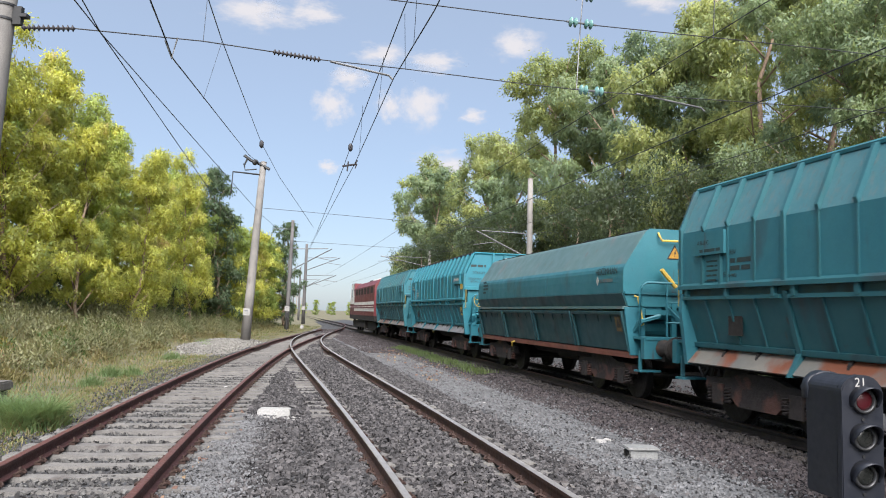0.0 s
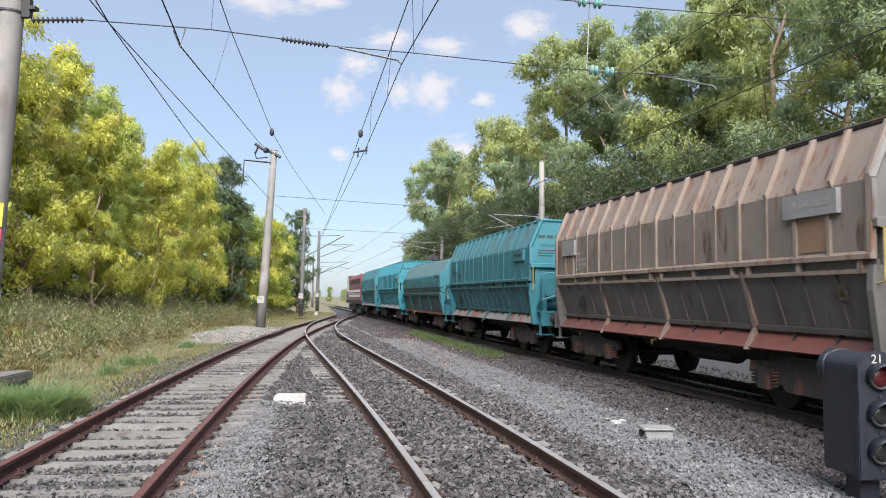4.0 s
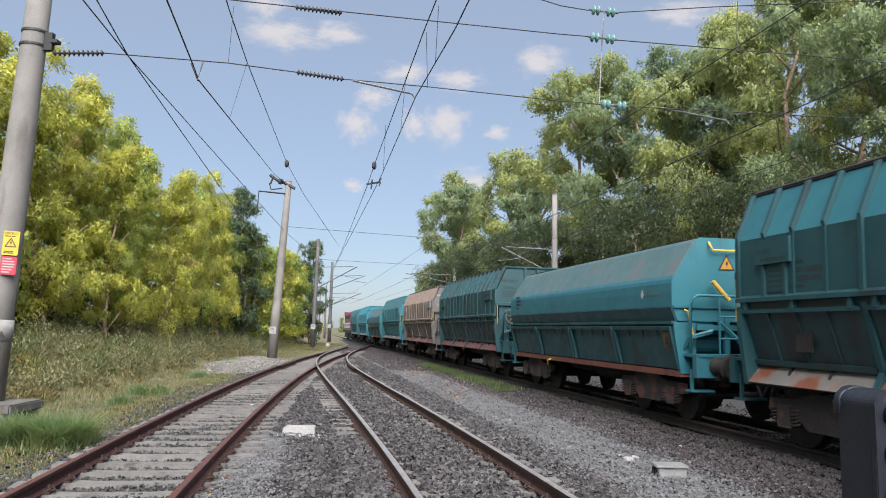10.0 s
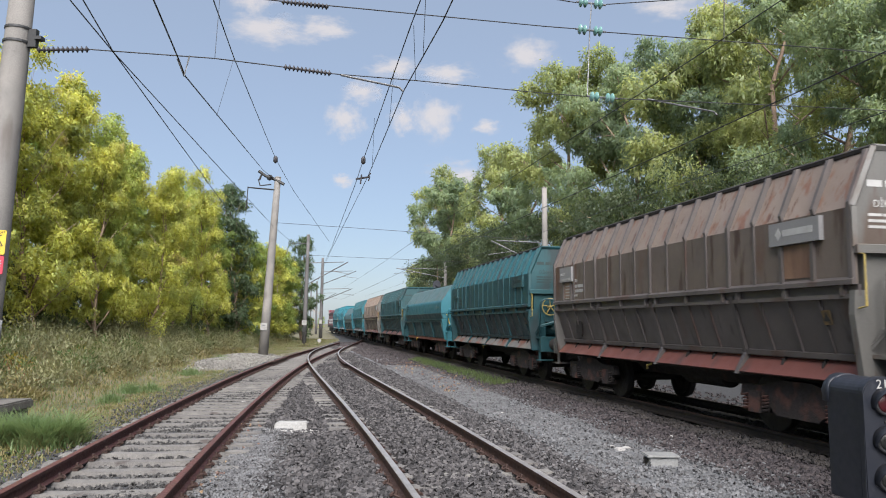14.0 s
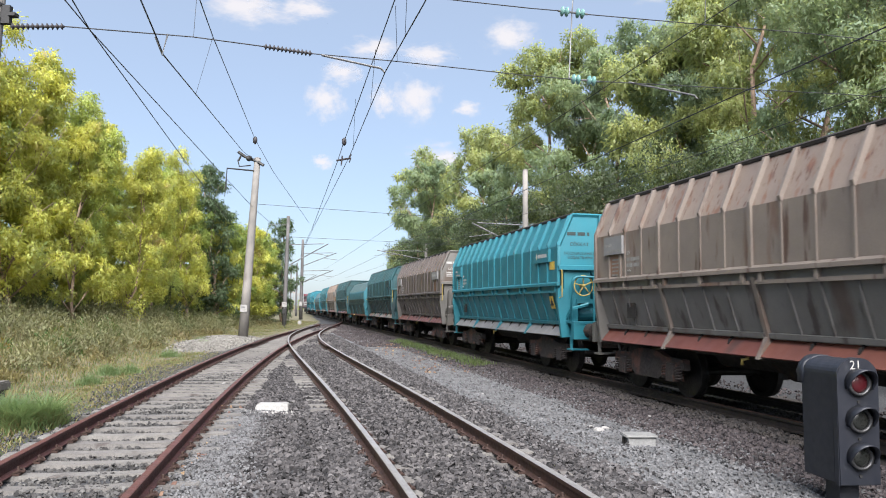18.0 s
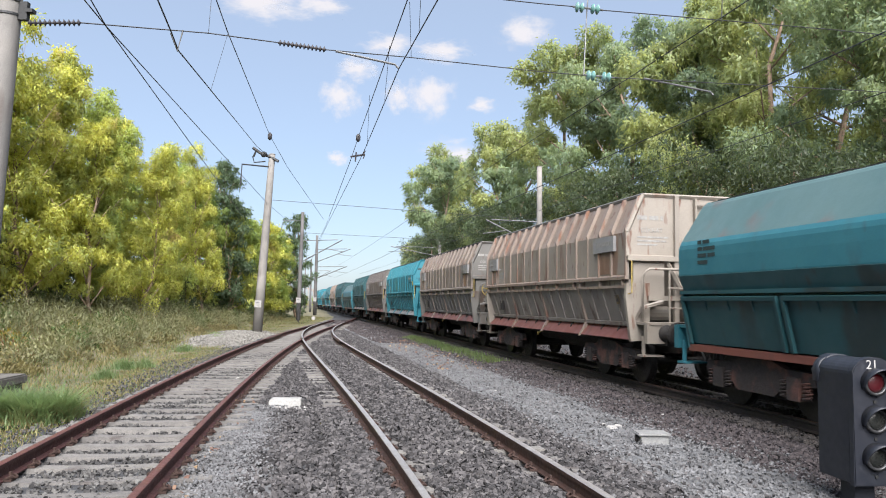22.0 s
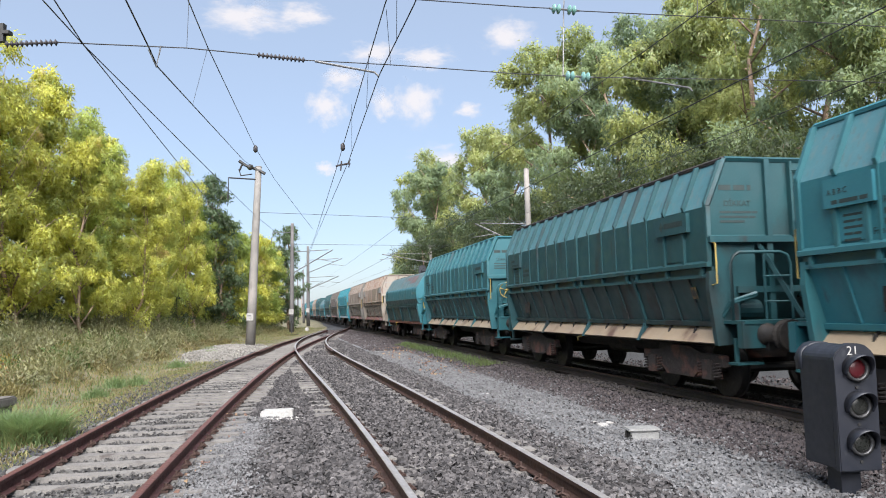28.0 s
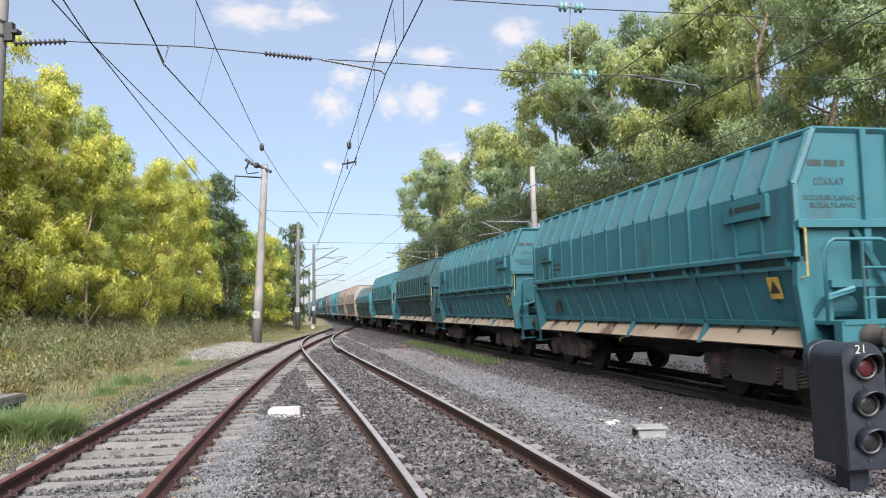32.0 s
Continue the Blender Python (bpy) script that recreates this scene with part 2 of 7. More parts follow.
M_leaf_pine = leaf_material("dark_needles", (0.07, 0.105, 0.055), (0.10, 0.14, 0.07), (0.14, 0.2, 0.08))
M_bark = material("pale_bark", (0.34, 0.24, 0.17), (0.20, 0.14, 0.105), 4, 0.9, 0, 0.5, 25, (0.36, 0.28, 0.21), 2, 0.6, 0.3)
M_grass_dry = leaf_material("dry_grass", (0.27, 0.22, 0.10), (0.15, 0.14, 0.06), (0.27, 0.23, 0.09), 0.9)
M_grass_green = leaf_material("green_grass", (0.07, 0.115, 0.035), (0.12, 0.15, 0.05), (0.14, 0.21, 0.05))
M_scrub = leaf_material("grey_green_weeds", (0.15, 0.165, 0.085), (0.27, 0.255, 0.135), (0.30, 0.30, 0.13), 0.9)
M_grass_rust = leaf_material("withered_weeds", (0.25, 0.15, 0.07), (0.2, 0.13, 0.065), (0.28, 0.17, 0.07))
M_litter = material("orange_brown_stone", (0.20, 0.125, 0.08), (0.14, 0.09, 0.065), 3, 0.9, 0, 0.2, 60, spread=0.5, island=True)
M_grass_flower = leaf_material("yellow_weed", (0.32, 0.24, 0.03), (0.25, 0.2, 0.04), (0.4, 0.3, 0.04))


# ---- mesh helpers ----
def part(name, bm, mat, parent=None, label="", smooth=False):
    """Links a bmesh as one object, under a thing or a part when one is given."""
    me = bpy.data.meshes.new(name)
    bmesh.ops.recalc_face_normals(bm, faces=bm.faces[:])
    bm.to_mesh(me)
    bm.free()
    me.materials.append(mat)
    if smooth:
        me.polygons.foreach_set("use_smooth", [True] * len(me.polygons))
    ob = new(name, me)
    ob.parent = parent
    if label:
        ob["label"] = label
    return ob


def mesh_of(name, verts, faces, mat, smooth=False):
    """A mesh of equal-sided faces from numpy arrays."""
    me = bpy.data.meshes.new(name)
    n = faces.shape[1]
    me.vertices.add(len(verts))
    me.vertices.foreach_set("co", np.asarray(verts, np.float32).ravel())
    me.loops.add(faces.size)
    me.loops.foreach_set("vertex_index", faces.astype(np.int32).ravel())
    me.polygons.add(len(faces))
    me.polygons.foreach_set("loop_start", np.arange(0, faces.size, n, dtype=np.int32))
    me.polygons.foreach_set("use_smooth", [smooth] * len(faces))
    me.update(calc_edges=True)
    me.materials.append(mat)
    return me


def shared(name, me, parent, m=None, label=""):
    ob = new(name, me)
    ob.parent = parent
    if m is not None:
        ob.matrix_basis = m
    if label:
        ob["label"] = label
    return ob


def box(bm, x0, x1, y0, y1, z0, z1, m=None):
    vs = [bm.verts.new(m @ Vector(p) if m else p) for p in
          ((x0, y0, z0), (x1, y0, z0), (x1, y1, z0), (x0, y1, z0), (x0, y0, z1), (x1, y0, z1), (x1, y1, z1), (x0, y1, z1))]
    for f in ((0, 3, 2, 1), (4, 5, 6, 7), (0, 1, 5, 4), (1, 2, 6, 5), (2, 3, 7, 6), (3, 0, 4, 7)):
        bm.faces.new([vs[i] for i in f])
    return bm


def prism(bm, outline, y0, y1, axis="y"):
    """An outline of (a, b) pairs drawn out along an axis: 'y' takes (x, z), 'x' takes (y, z), 'z' takes (x, y)."""
    put = {"y": lambda a, b, c: (a, c, b), "x": lambda a, b, c: (c, a, b), "z": lambda a, b, c: (a, b, c)}[axis]
    p = [bm.verts.new(put(a, b, y0)) for a, b in outline]
    q = [bm.verts.new(put(a, b, y1)) for a, b in outline]
    n = len(p)
    bm.faces.new(p)
    bm.faces.new(q[::-1])
    for i in range(n):
        bm.faces.new((p[i], q[i], q[(i + 1) % n], p[(i + 1) % n]))
    return bm


def slab(bm, a, b, y0, y1, thick):
    """A plate between the (x, z) points a and b, drawn out along y, with its thickness to one side."""
    d = Vector((b[0] - a[0], b[1] - a[1])).normalized() * thick
    return prism(bm, [a, b, (b[0] - d.y, b[1] + d.x), (a[0] - d.y, a[1] + d.x)], y0, y1)


def tube(bm, points, r, sides=8, r_end=None):
    """A round bar along points."""
    pts = [Vector(p) for p in points]
    rings = []
    ref = Vector((0.31, 0.17, 0.93)).normalized()
    for i, p in enumerate(pts):
        d = (pts[min(i + 1, len(pts) - 1)] - pts[max(i - 1, 0)]).normalized()
        a = d.cross(ref if abs(d.dot(ref)) < 0.95 else Vector((1, 0, 0))).normalized()
        b = d.cross(a)
        k = r if r_end is None else r + (r_end - r) * i / (len(pts) - 1)
        rings.append([bm.verts.new(p + (a * math.cos(t) + b * math.sin(t)) * k)
                      for t in [2 * math.pi * j / sides for j in range(sides)]])
    for p, q in zip(rings, rings[1:]):
        for j in range(sides):
            bm.faces.new((p[j], p[(j + 1) % sides], q[(j + 1) % sides], q[j]))
    bm.faces.new(rings[0][::-1])
    bm.faces.new(rings[-1])
    return bm


def lathe(bm, profile, m=None, sides=24):
    """A turned body: (radius, height) pairs round z, moved by m."""
    m = m or Matrix()
    rings = [[bm.verts.new(m @ Vector((r * math.cos(2 * math.pi * j / sides), r * math.sin(2 * math.pi * j / sides), h)))
              for j in range(sides)] for r, h in profile]
    for p, q in zip(rings, rings[1:]):
        for j in range(sides):
            bm.faces.new((p[j], p[(j + 1) % sides], q[(j + 1) % sides], q[j]))
    bm.faces.new(rings[0][::-1])
    bm.faces.new(rings[-1])
    return bm


def writing(text, size, mat, parent, m, name="lettering", label=""):
    """Letters in the built-in font as a thin mesh; m turns the letters' own x and y into place."""
    cu = bpy.data.curves.new(name, "FONT")
    cu.body, cu.size, cu.extrude, cu.align_x, cu.align_y = text, size, 0.002, "CENTER", "CENTER"
    tmp = bpy.data.objects.new(name, cu)
    me = bpy.data.meshes.new_from_object(tmp)
    bpy.data.objects.remove(tmp)
    me.materials.append(mat) if not me.materials else None
    me.materials[0] = mat
    ob = new(name, me)
    ob.parent, ob.matrix_basis = parent, m
    if label:
        ob["label"] = label
    return ob


def spot(v, w, z=0.0):
    """A place from metres right of the camera's line along the tracks (v), along it (w) and height."""
    return N * v + U * w + Vector((0, 0, z))


# ---- the plan: three tracks ----
MAIN_V = 8.18                                       # the main line's middle, right of the camera


def curve_a(y):
    """The rusty track: bends right and joins the main line some 100 m ahead."""
    t = min(y, 48.0) / 10
    x = -2.117 - 2.058 * t + 0.1482 * t * t
    if y > 48:
        k = (y - 48) / 54.0
        x0, d0 = x, (-0.2058 + 0.02964 * 4.8) * 54
        x1, d1 = 8.35 - 0.2277 * 102, -0.2277 * 54
        if k > 1:
            return 8.35 - 0.2277 * y
        x = (2 * k**3 - 3 * k**2 + 1) * x0 + (k**3 - 2 * k**2 + k) * d0 + (3 * k**2 - 2 * k**3) * x1 + (k**3 - k**2) * d1
    return x


def curve_b(y):
    """The middle track: runs beside the main line, then bends into the rusty one."""
    t = min(max(y, -60.0), 32.0) / 10
    x = 1.845 - 1.817 * t - 0.351 * t * t + 0.0584 * t**3 if y > 0 else 1.845 - 0.1817 * y
    if y > 32:
        d = curve_a(32) - x
        k = min((y - 32) / 27.0, 1.0)
        return curve_a(y) - d * (1 - k) ** 2
    return x


def curve_m(y):
    return 8.35 - 0.2277 * y


def stations(f, y0, y1, step):
    """Points along a track at equal steps, with the way ahead."""
    out, y = [], y0
    while y < y1:
        d = Vector((f(y + 0.05) - f(y - 0.05), 0.1, 0)).normalized()
        out.append((Vector((f(y), y, 0)), d))
        y += step * d.y
    return out


def smoothstep(a, b, x):
    k = np.clip((x - a) / (b - a), 0, 1)
    return k * k * (3 - 2 * k)


def ground_z(x, y):
    """Height of the ground: flat about the tracks, a low bank to the left with the trees."""
    x, y = np.asarray(x, float), np.asarray(y, float)
    v = x * N.x + y * N.y
    edge = x + 5.0 + 0.105 * np.clip(y, 0, 90)
    z = -0.36 + 1.5 * smoothstep(-1.5, -11, edge) * smoothstep(-60, 0, y) * (1 - 0.8 * smoothstep(50, 110, y))
    z = z + 0.05 * np.sin(x * 0.9 + y * 0.33) * np.cos(y * 0.71 - x * 0.21) * smoothstep(0, -3, edge)
    return z - 0.05 * smoothstep(14, 18, v)


def bed_z(x, y):
    """The ballast's surface."""
    x, y = np.asarray(x, float), np.asarray(y, float)
    v = x * N.x + y * N.y
    z = -0.215 - 0.07 * smoothstep(3.2, 4.3, v) + 0.05 * smoothstep(5.6, 6.6, v)
    return z + 0.012 * np.sin(x * 5.1 + y * 2.3) * np.sin(y * 4.7 - x * 1.9) + 0.02 * np.sin(x * 1.3 - y * 0.9)


def sheet(name, mat, us, vs, f):
    """A grid over us and vs; f gives the x, y, z arrays."""
    a, b = np.meshgrid(us, vs)
    x, y, z = f(a, b)
    nv, nu = a.shape
    i = np.arange(nv * nu).reshape(nv, nu)
    faces = np.stack([i[:-1, :-1], i[:-1, 1:], i[1:, 1:], i[1:, :-1]], -1).reshape(-1, 4)
    return new(name, mesh_of(name, np.stack([x, y, z], -1).reshape(-1, 3), faces, mat, True))


# ---- ground, beds ----
far_left = -np.geomspace(45, 3000, 24)[::-1]
far_right = np.geomspace(45, 3000, 24)
xs = np.r_[far_left, np.arange(-44, 44, 0.6), far_right]
ys = np.r_[-np.geomspace(40, 3000, 20)[::-1], np.arange(-39, 110, 0.8), np.geomspace(111, 3500, 30)]
ground = sheet("ground", M_earth, xs, ys, lambda a, b: (a, b, ground_z(a, b)))
tagged(ground, "dry earth with thin yellow grass beside the tracks", "ground", kind="structure")


def bed_edges(w):
    """Left and right edge of the ballast at w metres along the line."""
    y = w * U.y
    left = min(curve_a(y) * N.x + y * N.y, MAIN_V) - 1.85 + 0.14 * math.sin(w * 1.7) + 0.09 * math.sin(w * 4.3)
    return left, 15.5 + 0.15 * math.sin(w * 1.1)


def bed_sheet(name, mat, w0, w1, step, across, lift, lo=None, hi=None):
    ws = np.arange(w0, w1, step)
    ks = np.linspace(0, 1, across)

    def f(k, w):
        e = np.array([bed_edges(q) for q in ws])
        l = e[:, :1] if lo is None else np.array([[lo(q)] for q in ws])
        r = e[:, 1:] if hi is None else np.array([[hi(q)] for q in ws])
        v = l + (r - l) * k
        x, y = v * N.x + w * U.x, v * N.y + w * U.y
        side = np.minimum(k, 1 - k) * (r - l)
        drop = (1 - np.clip(side / 0.35, 0, 1)) * 0.17 if lift == 0 else (1 - np.clip(side / 0.1, 0, 1)) * 0.03
        return x, y, bed_z(x, y) + lift - drop
    return sheet(name, mat, ks, ws, f)


tagged(bed_sheet("ballast_bed", M_ballast, -30, 230, 0.5, 80, 0.0), "dark grey crushed stone ballast under the tracks", "ballast", kind="structure")
tagged(bed_sheet("gravel_path", M_gravel, -10, 75, 0.3, 16, 0.018, lambda w: 3.95 + 0.25 * math.sin(w * 0.6) + 0.15 * math.sin(w * 2.3),
                 lambda w: 5.75 + 0.25 * math.sin(w * 0.45 + 1) + 0.12 * math.sin(w * 1.9)),
       "strip of fine pale grey gravel between the tracks", "gravel", kind="structure")
tagged(bed_sheet("gravel_strip", M_gravel, -10, 13.5, 0.3, 10, 0.016, lambda w: -1.05 + 0.045 * w + 0.06 * math.sin(w * 3),
                 lambda w: -0.18 + 0.035 * w + 0.06 * math.sin(w * 2.2)),
       "narrow strip of pale chippings between two tracks", "gravel", kind="structure")
# oil plus the train's shadow painted on the bed, out past the rails
tagged(bed_sheet("oily_bed", M_oil_shade, -20, 230, 0.5, 10, 0.02, lambda w: MAIN_V - 1.2 + 0.05 * math.sin(w * 2.1), lambda w: MAIN_V + 2.4),
       "black bed under the main line, oil and painted train shade", "ballast", kind="structure")

# ---- rails ----
HEAD = [(-0.036, 0.0), (0.036, 0.0), (0.036, -0.035), (-0.036, -0.035)]
FOOT = [(-0.036, -0.004), (0.036, -0.004), (0.034, -0.04), (0.012, -0.052), (0.010, -0.13), (0.070, -0.145), (0.070, -0.158),
        (-0.070, -0.158), (-0.070, -0.145), (-0.010, -0.13), (-0.012, -0.052), (-0.034, -0.04)]


def swept(name, outline, line, mat, parent, label=""):
    """A rail section drawn along a line of (place, way)."""
    verts, n = [], len(outline)
    for p, d in line:
        s = Vector((d.y, -d.x, 0))
        verts += [p + s * a + Vector((0, 0, b)) for a, b in outline]
    i = np.arange(len(line) - 1)[:, None] * n
    j = np.arange(n)
    faces = np.stack([i + j, i + (j + 1) % n, i + n + (j + 1) % n, i + n + j], -1).reshape(-1, 4)
    ob = shared(name, mesh_of(name, np.array(verts), faces, mat), parent, None, label)
    return ob


def rail_line(f, y0, y1, side, step=0.6):
    return [(p + Vector((d.y, -d.x, 0)) * side * 0.7535, d) for p, d in stations(f, y0, y1, step)]


def rail(f, y0, y1, side, parent, side_mat, top_mat, label):
    line = rail_line(f, y0, y1, side)
    r = swept("rail", FOOT, line, side_mat, parent, label)
    swept("rail_head", [(-0.030, 0.0035), (0.030, 0.0035), (0.037, -0.003), (-0.037, -0.003)], line, top_mat, r)


def track(label):
    ob = new("track")
    return tagged(ob, label, "railway track", "tracks", "structure")


track_a = track("rusty little-used track on pale concrete sleepers")
track_b = track("track with polished rail heads sunk in dark ballast")
track_m = track("main line with dirty rails darkened for the train's shade")
for s in (-1, 1):
    rail(curve_a, -12, 66 if s < 0 else 101, s, track_a, M_rail_rust, M_rail_top_rust, "rust-brown rail")
    rail(curve_b, -12, 60, s, track_b, M_rail_side, M_rail_top, "brown rail with a shiny worn head")
    # main rails carry the shadow of the train in their colour
    rail(curve_m, -30, 330, s, track_m, M_rail_main, M_rail_side, "dirty rail with the train's shade in its colour")
# guard rails beside the crossing of the two tracks
for f, s, y0, y1 in ((curve_a, -0.93, 31, 36), (curve_b, 0.93, 30, 35)):
    swept("guard_rail", FOOT, [(p + Vector((d.y, -d.x, 0)) * s * 0.7, d) for p, d in stations(f, y0, y1, 0.6)], M_rail_side, track_b)


def sleeper_mesh():
    bm = bmesh.new()
    prof = [(-1.22, -0.02), (-1.2, 0.0), (-0.5, 0.0), (-0.35, -0.008), (0.35, -0.008), (0.5, 0.0), (1.2, 0.0), (1.22, -0.02), (1.22, -0.2), (-1.22, -0.2)]
    top = [(a, b) for a, b in prof]
    for (y0, y1, k) in ((-0.12, 0.12, 0),):
        p = [bm.verts.new((a, y0 if b < -0.1 else y0 + 0.025, b)) for a, b in top]
        q = [bm.verts.new((a, y1 if b < -0.1 else y1 - 0.025, b)) for a, b in top]
        n = len(p)
        for i in range(n):
            bm.faces.new((p[i], q[i], q[(i + 1) % n], p[(i + 1) % n]))
        bm.faces.new(p)
        bm.faces.new(q[::-1])
    bmesh.ops.recalc_face_normals(bm, faces=bm.faces[:])
    me = bpy.data.meshes.new("sleeper")
    bm.to_mesh(me)
    bm.free()
    me.materials.append(M_sleeper)
    return me


def clip_mesh():
    bm = bmesh.new()
    box(bm, -0.05, 0.03, -0.07, 0.07, 0.0, 0.022)
    tube(bm, [(0.02, -0.055, 0.02), (-0.045, -0.05, 0.05), (-0.075, -0.02, 0.03), (-0.075, 0.02, 0.03), (-0.045, 0.05, 0.05), (0.02, 0.055, 0.02)], 0.013, 5)
    tube(bm, [(-0.02, 0, 0.0), (-0.02, 0, 0.085)], 0.017, 6)
    bmesh.ops.recalc_face_normals(bm, faces=bm.faces[:])
    me = bpy.data.meshes.new("rail_clip")
    bm.to_mesh(me)
    bm.free()
    me.materials.append(M_clip)
    return me


# ---- the dwarf signal ----
def signal_hood(parent, z, lens_mat, lens_label):
    """One lamp of the signal: lens, ring and a hood over it; the lamp looks along -y."""
    bm = lathe(bmesh.new(), [(0.09, 0.0), (0.09, 0.02), (0.06, 0.035), (0.02, 0.04)], pose(0, -0.215, z, 90, 0, 0), 24)
    lens = part("lens", bm, lens_mat, parent, lens_label, True)
    bm = bmesh.new()
    n = 24
    rings = []
    for r, y in ((0.118, -0.22), (0.118, -0.262), (0.092, -0.262), (0.088, -0.225)):
        rings.append([bm.verts.new((r * math.cos(2 * math.pi * j / n), y, z + r * math.sin(2 * math.pi * j / n))) for j in range(n)])
    for p, q in zip(rings, rings[1:]):
        for j in range(n):
            bm.faces.new((p[j], p[(j + 1) % n], q[(j + 1) % n], q[j]))
    part("lens_ring", bm, M_ring, lens, "grey metal ring", True)
    bm = bmesh.new()
    k = 22
    arcs = []
    for r, y0 in ((0.138, 0), (0.128, 0)):
        for deep in (0, 1):
            row = []
            for j in range(k + 1):
                a = radians(-25 + 230 * j / k)
                reach = 0.22 + deep * (0.05 + 0.12 * max(0.0, math.sin(a) + 0.35) / 1.35)
                row.append(bm.verts.new((r * math.cos(a), -reach, z + r * math.sin(a))))
            arcs.append(row)
    o0, o1, i0, i1 = arcs
    for a, b in ((o0, o1), (i1, i0), (o1, i1), (i0, o0)):
        for j in range(k):
            bm.faces.new((a[j], a[j + 1], b[j + 1], b[j]))
    for j in (0, k):
        bm.faces.new((o0[j], o1[j], i1[j], i0[j]))
    part("hood", bm, M_signal, parent, "", True)


def dwarf_signal(x, y, z, yaw):
    """A low three-lamp signal: a tall box with a rounded top on a short foot, its lamps on the -y side."""
    ob = new("dwarf_signal")
    ob.matrix_basis = pose(x, y, z, 0, 0, yaw)
    half, top = 0.20, 1.125
    arch = [(-half, -0.03), (-half + 0.015, -0.045), (half - 0.015, -0.045), (half, -0.03)]
    arch += [(half * math.cos(a), top - half * 0.75 + half * 0.75 * math.sin(a)) for a in [math.pi * j / 16 for j in range(17)]]
    bm = prism(bmesh.new(), arch, -0.14, 0.36)
    bmesh.ops.bevel(bm, geom=[e for e in bm.edges if abs(e.verts[0].co.y - e.verts[1].co.y) < 1e-4], offset=0.012, segments=2, affect="EDGES")
    part("housing", bm, M_signal, ob)
    front = [(-half - 0.012, -0.055), (half + 0.012, -0.055)] + [((half + 0.012) * math.cos(a), top - 0.15 + 0.165 * math.sin(a)) for a in [math.pi * j / 16 for j in range(17)]]
    bm = prism(bmesh.new(), front, -0.22, -0.14)
    bmesh.ops.bevel(bm, geom=[e for e in bm.edges if abs(e.verts[0].co.y - e.verts[1].co.y) < 1e-4], offset=0.01, segments=2, affect="EDGES")
    part("front_plate", bm, M_signal, ob)
    cap = [(-half - 0.01, 0.86), (half + 0.01, 0.86)] + [((half + 0.01) * math.cos(a), top - 0.15 + 0.162 * math.sin(a)) for a in [math.pi * j / 16 for j in range(17)]]
    bm = prism(bmesh.new(), cap, 0.31, 0.44)
    bmesh.ops.bevel(bm, geom=[e for e in bm.edges if abs(e.verts[0].co.y - e.verts[1].co.y) < 1e-4], offset=0.02, segments=3, affect="EDGES")
    part("cap", bm, M_signal, ob, "overhanging rounded cap", True)
    for zz, mat, lab in ((0.90, M_lens_red, "dim red lens"), (0.555, M_lens, "unlit dark lens"), (0.21, M_lens, "unlit dark lens")):
        signal_hood(ob, zz, mat, lab)
    writing("21", 0.12, M_white, ob, pose(-0.02, -0.2225, 1.066, 90, 0, 0), label="white painted figures")
    bm = box(bmesh.new(), -0.10, 0.10, -0.05, 0.16, -0.36, -0.04)
    part("foot", bm, M_signal, ob)
    for zz in (0.725, 0.38, 0.035):
        bm = tube(bmesh.new(), [(0.0, -0.215, zz), (0.0, -0.232, zz)], 0.016, 8)
        part("bolt", bm, M_black, ob)
    return tagged(ob, "low black three-lamp railway signal with red lens on gravel", "railway signal")


dwarf_signal(3.93, 7.42, 0.0, 7.0)


# ---- small things on the ballast ----
def white_block():
    bm = bmesh.new()
    out = [(-0.27, 0.0), (0.27, 0.0), (0.27, 0.17)] + [(-0.27 + 0.06 - 0.06 * math.sin(a), 0.11 + 0.06 * math.cos(a)) for a in [math.pi / 2 * j / 6 for j in range(7)]]
    prism(bm, out, -0.11, 0.11)
    bmesh.ops.bevel(bm, geom=bm.edges[:], offset=0.012, segments=2, affect="EDGES")
    ob = part("fouling_marker", bm, M_white)
    ob.matrix_basis = pose(-2.84, 12.9, -0.235, 0, 0, 4)
    return tagged(ob, "white painted concrete block lying on the ballast", "marker")


white_block()


def junction_box():
    ob = new("junction_box")
    ob.matrix_basis = pose(2.69, 10.36, -0.29, 0, 0, 3)
    bm = box(bmesh.new(), -0.18, 0.2, -0.13, 0.13, 0.0, 0.15)
    bmesh.ops.bevel(bm, geom=bm.edges[:], offset=0.012, segments=2, affect="EDGES")
    part("body", bm, M_plastic, ob)
    bm = box(bmesh.new(), -0.22, 0.22, -0.16, 0.16, 0.15, 0.185)
    bmesh.ops.bevel(bm, geom=bm.edges[:], offset=0.012, segments=2, affect="EDGES")
    part("lid", bm, M_plastic, ob, "pale flat lid with rounded edges")
    for sx in (-0.19, -0.205):
        part("cable_gland", tube(bmesh.new(), [(sx + 0.01, -0.05 - (sx + 0.19) * 6, 0.02), (sx + 0.01, -0.05 - (sx + 0.19) * 6, 0.14)], 0.022, 8), M_dark, ob)
    part("cable", tube(bmesh.new(), [(-0.16, -0.1, 0.1), (-0.26, -0.16, 0.04), (-0.34, -0.2, 0.0)], 0.014, 6), M_black, ob)
    return tagged(ob, "pale grey cable junction box on the gravel", "junction box")


junction_box()


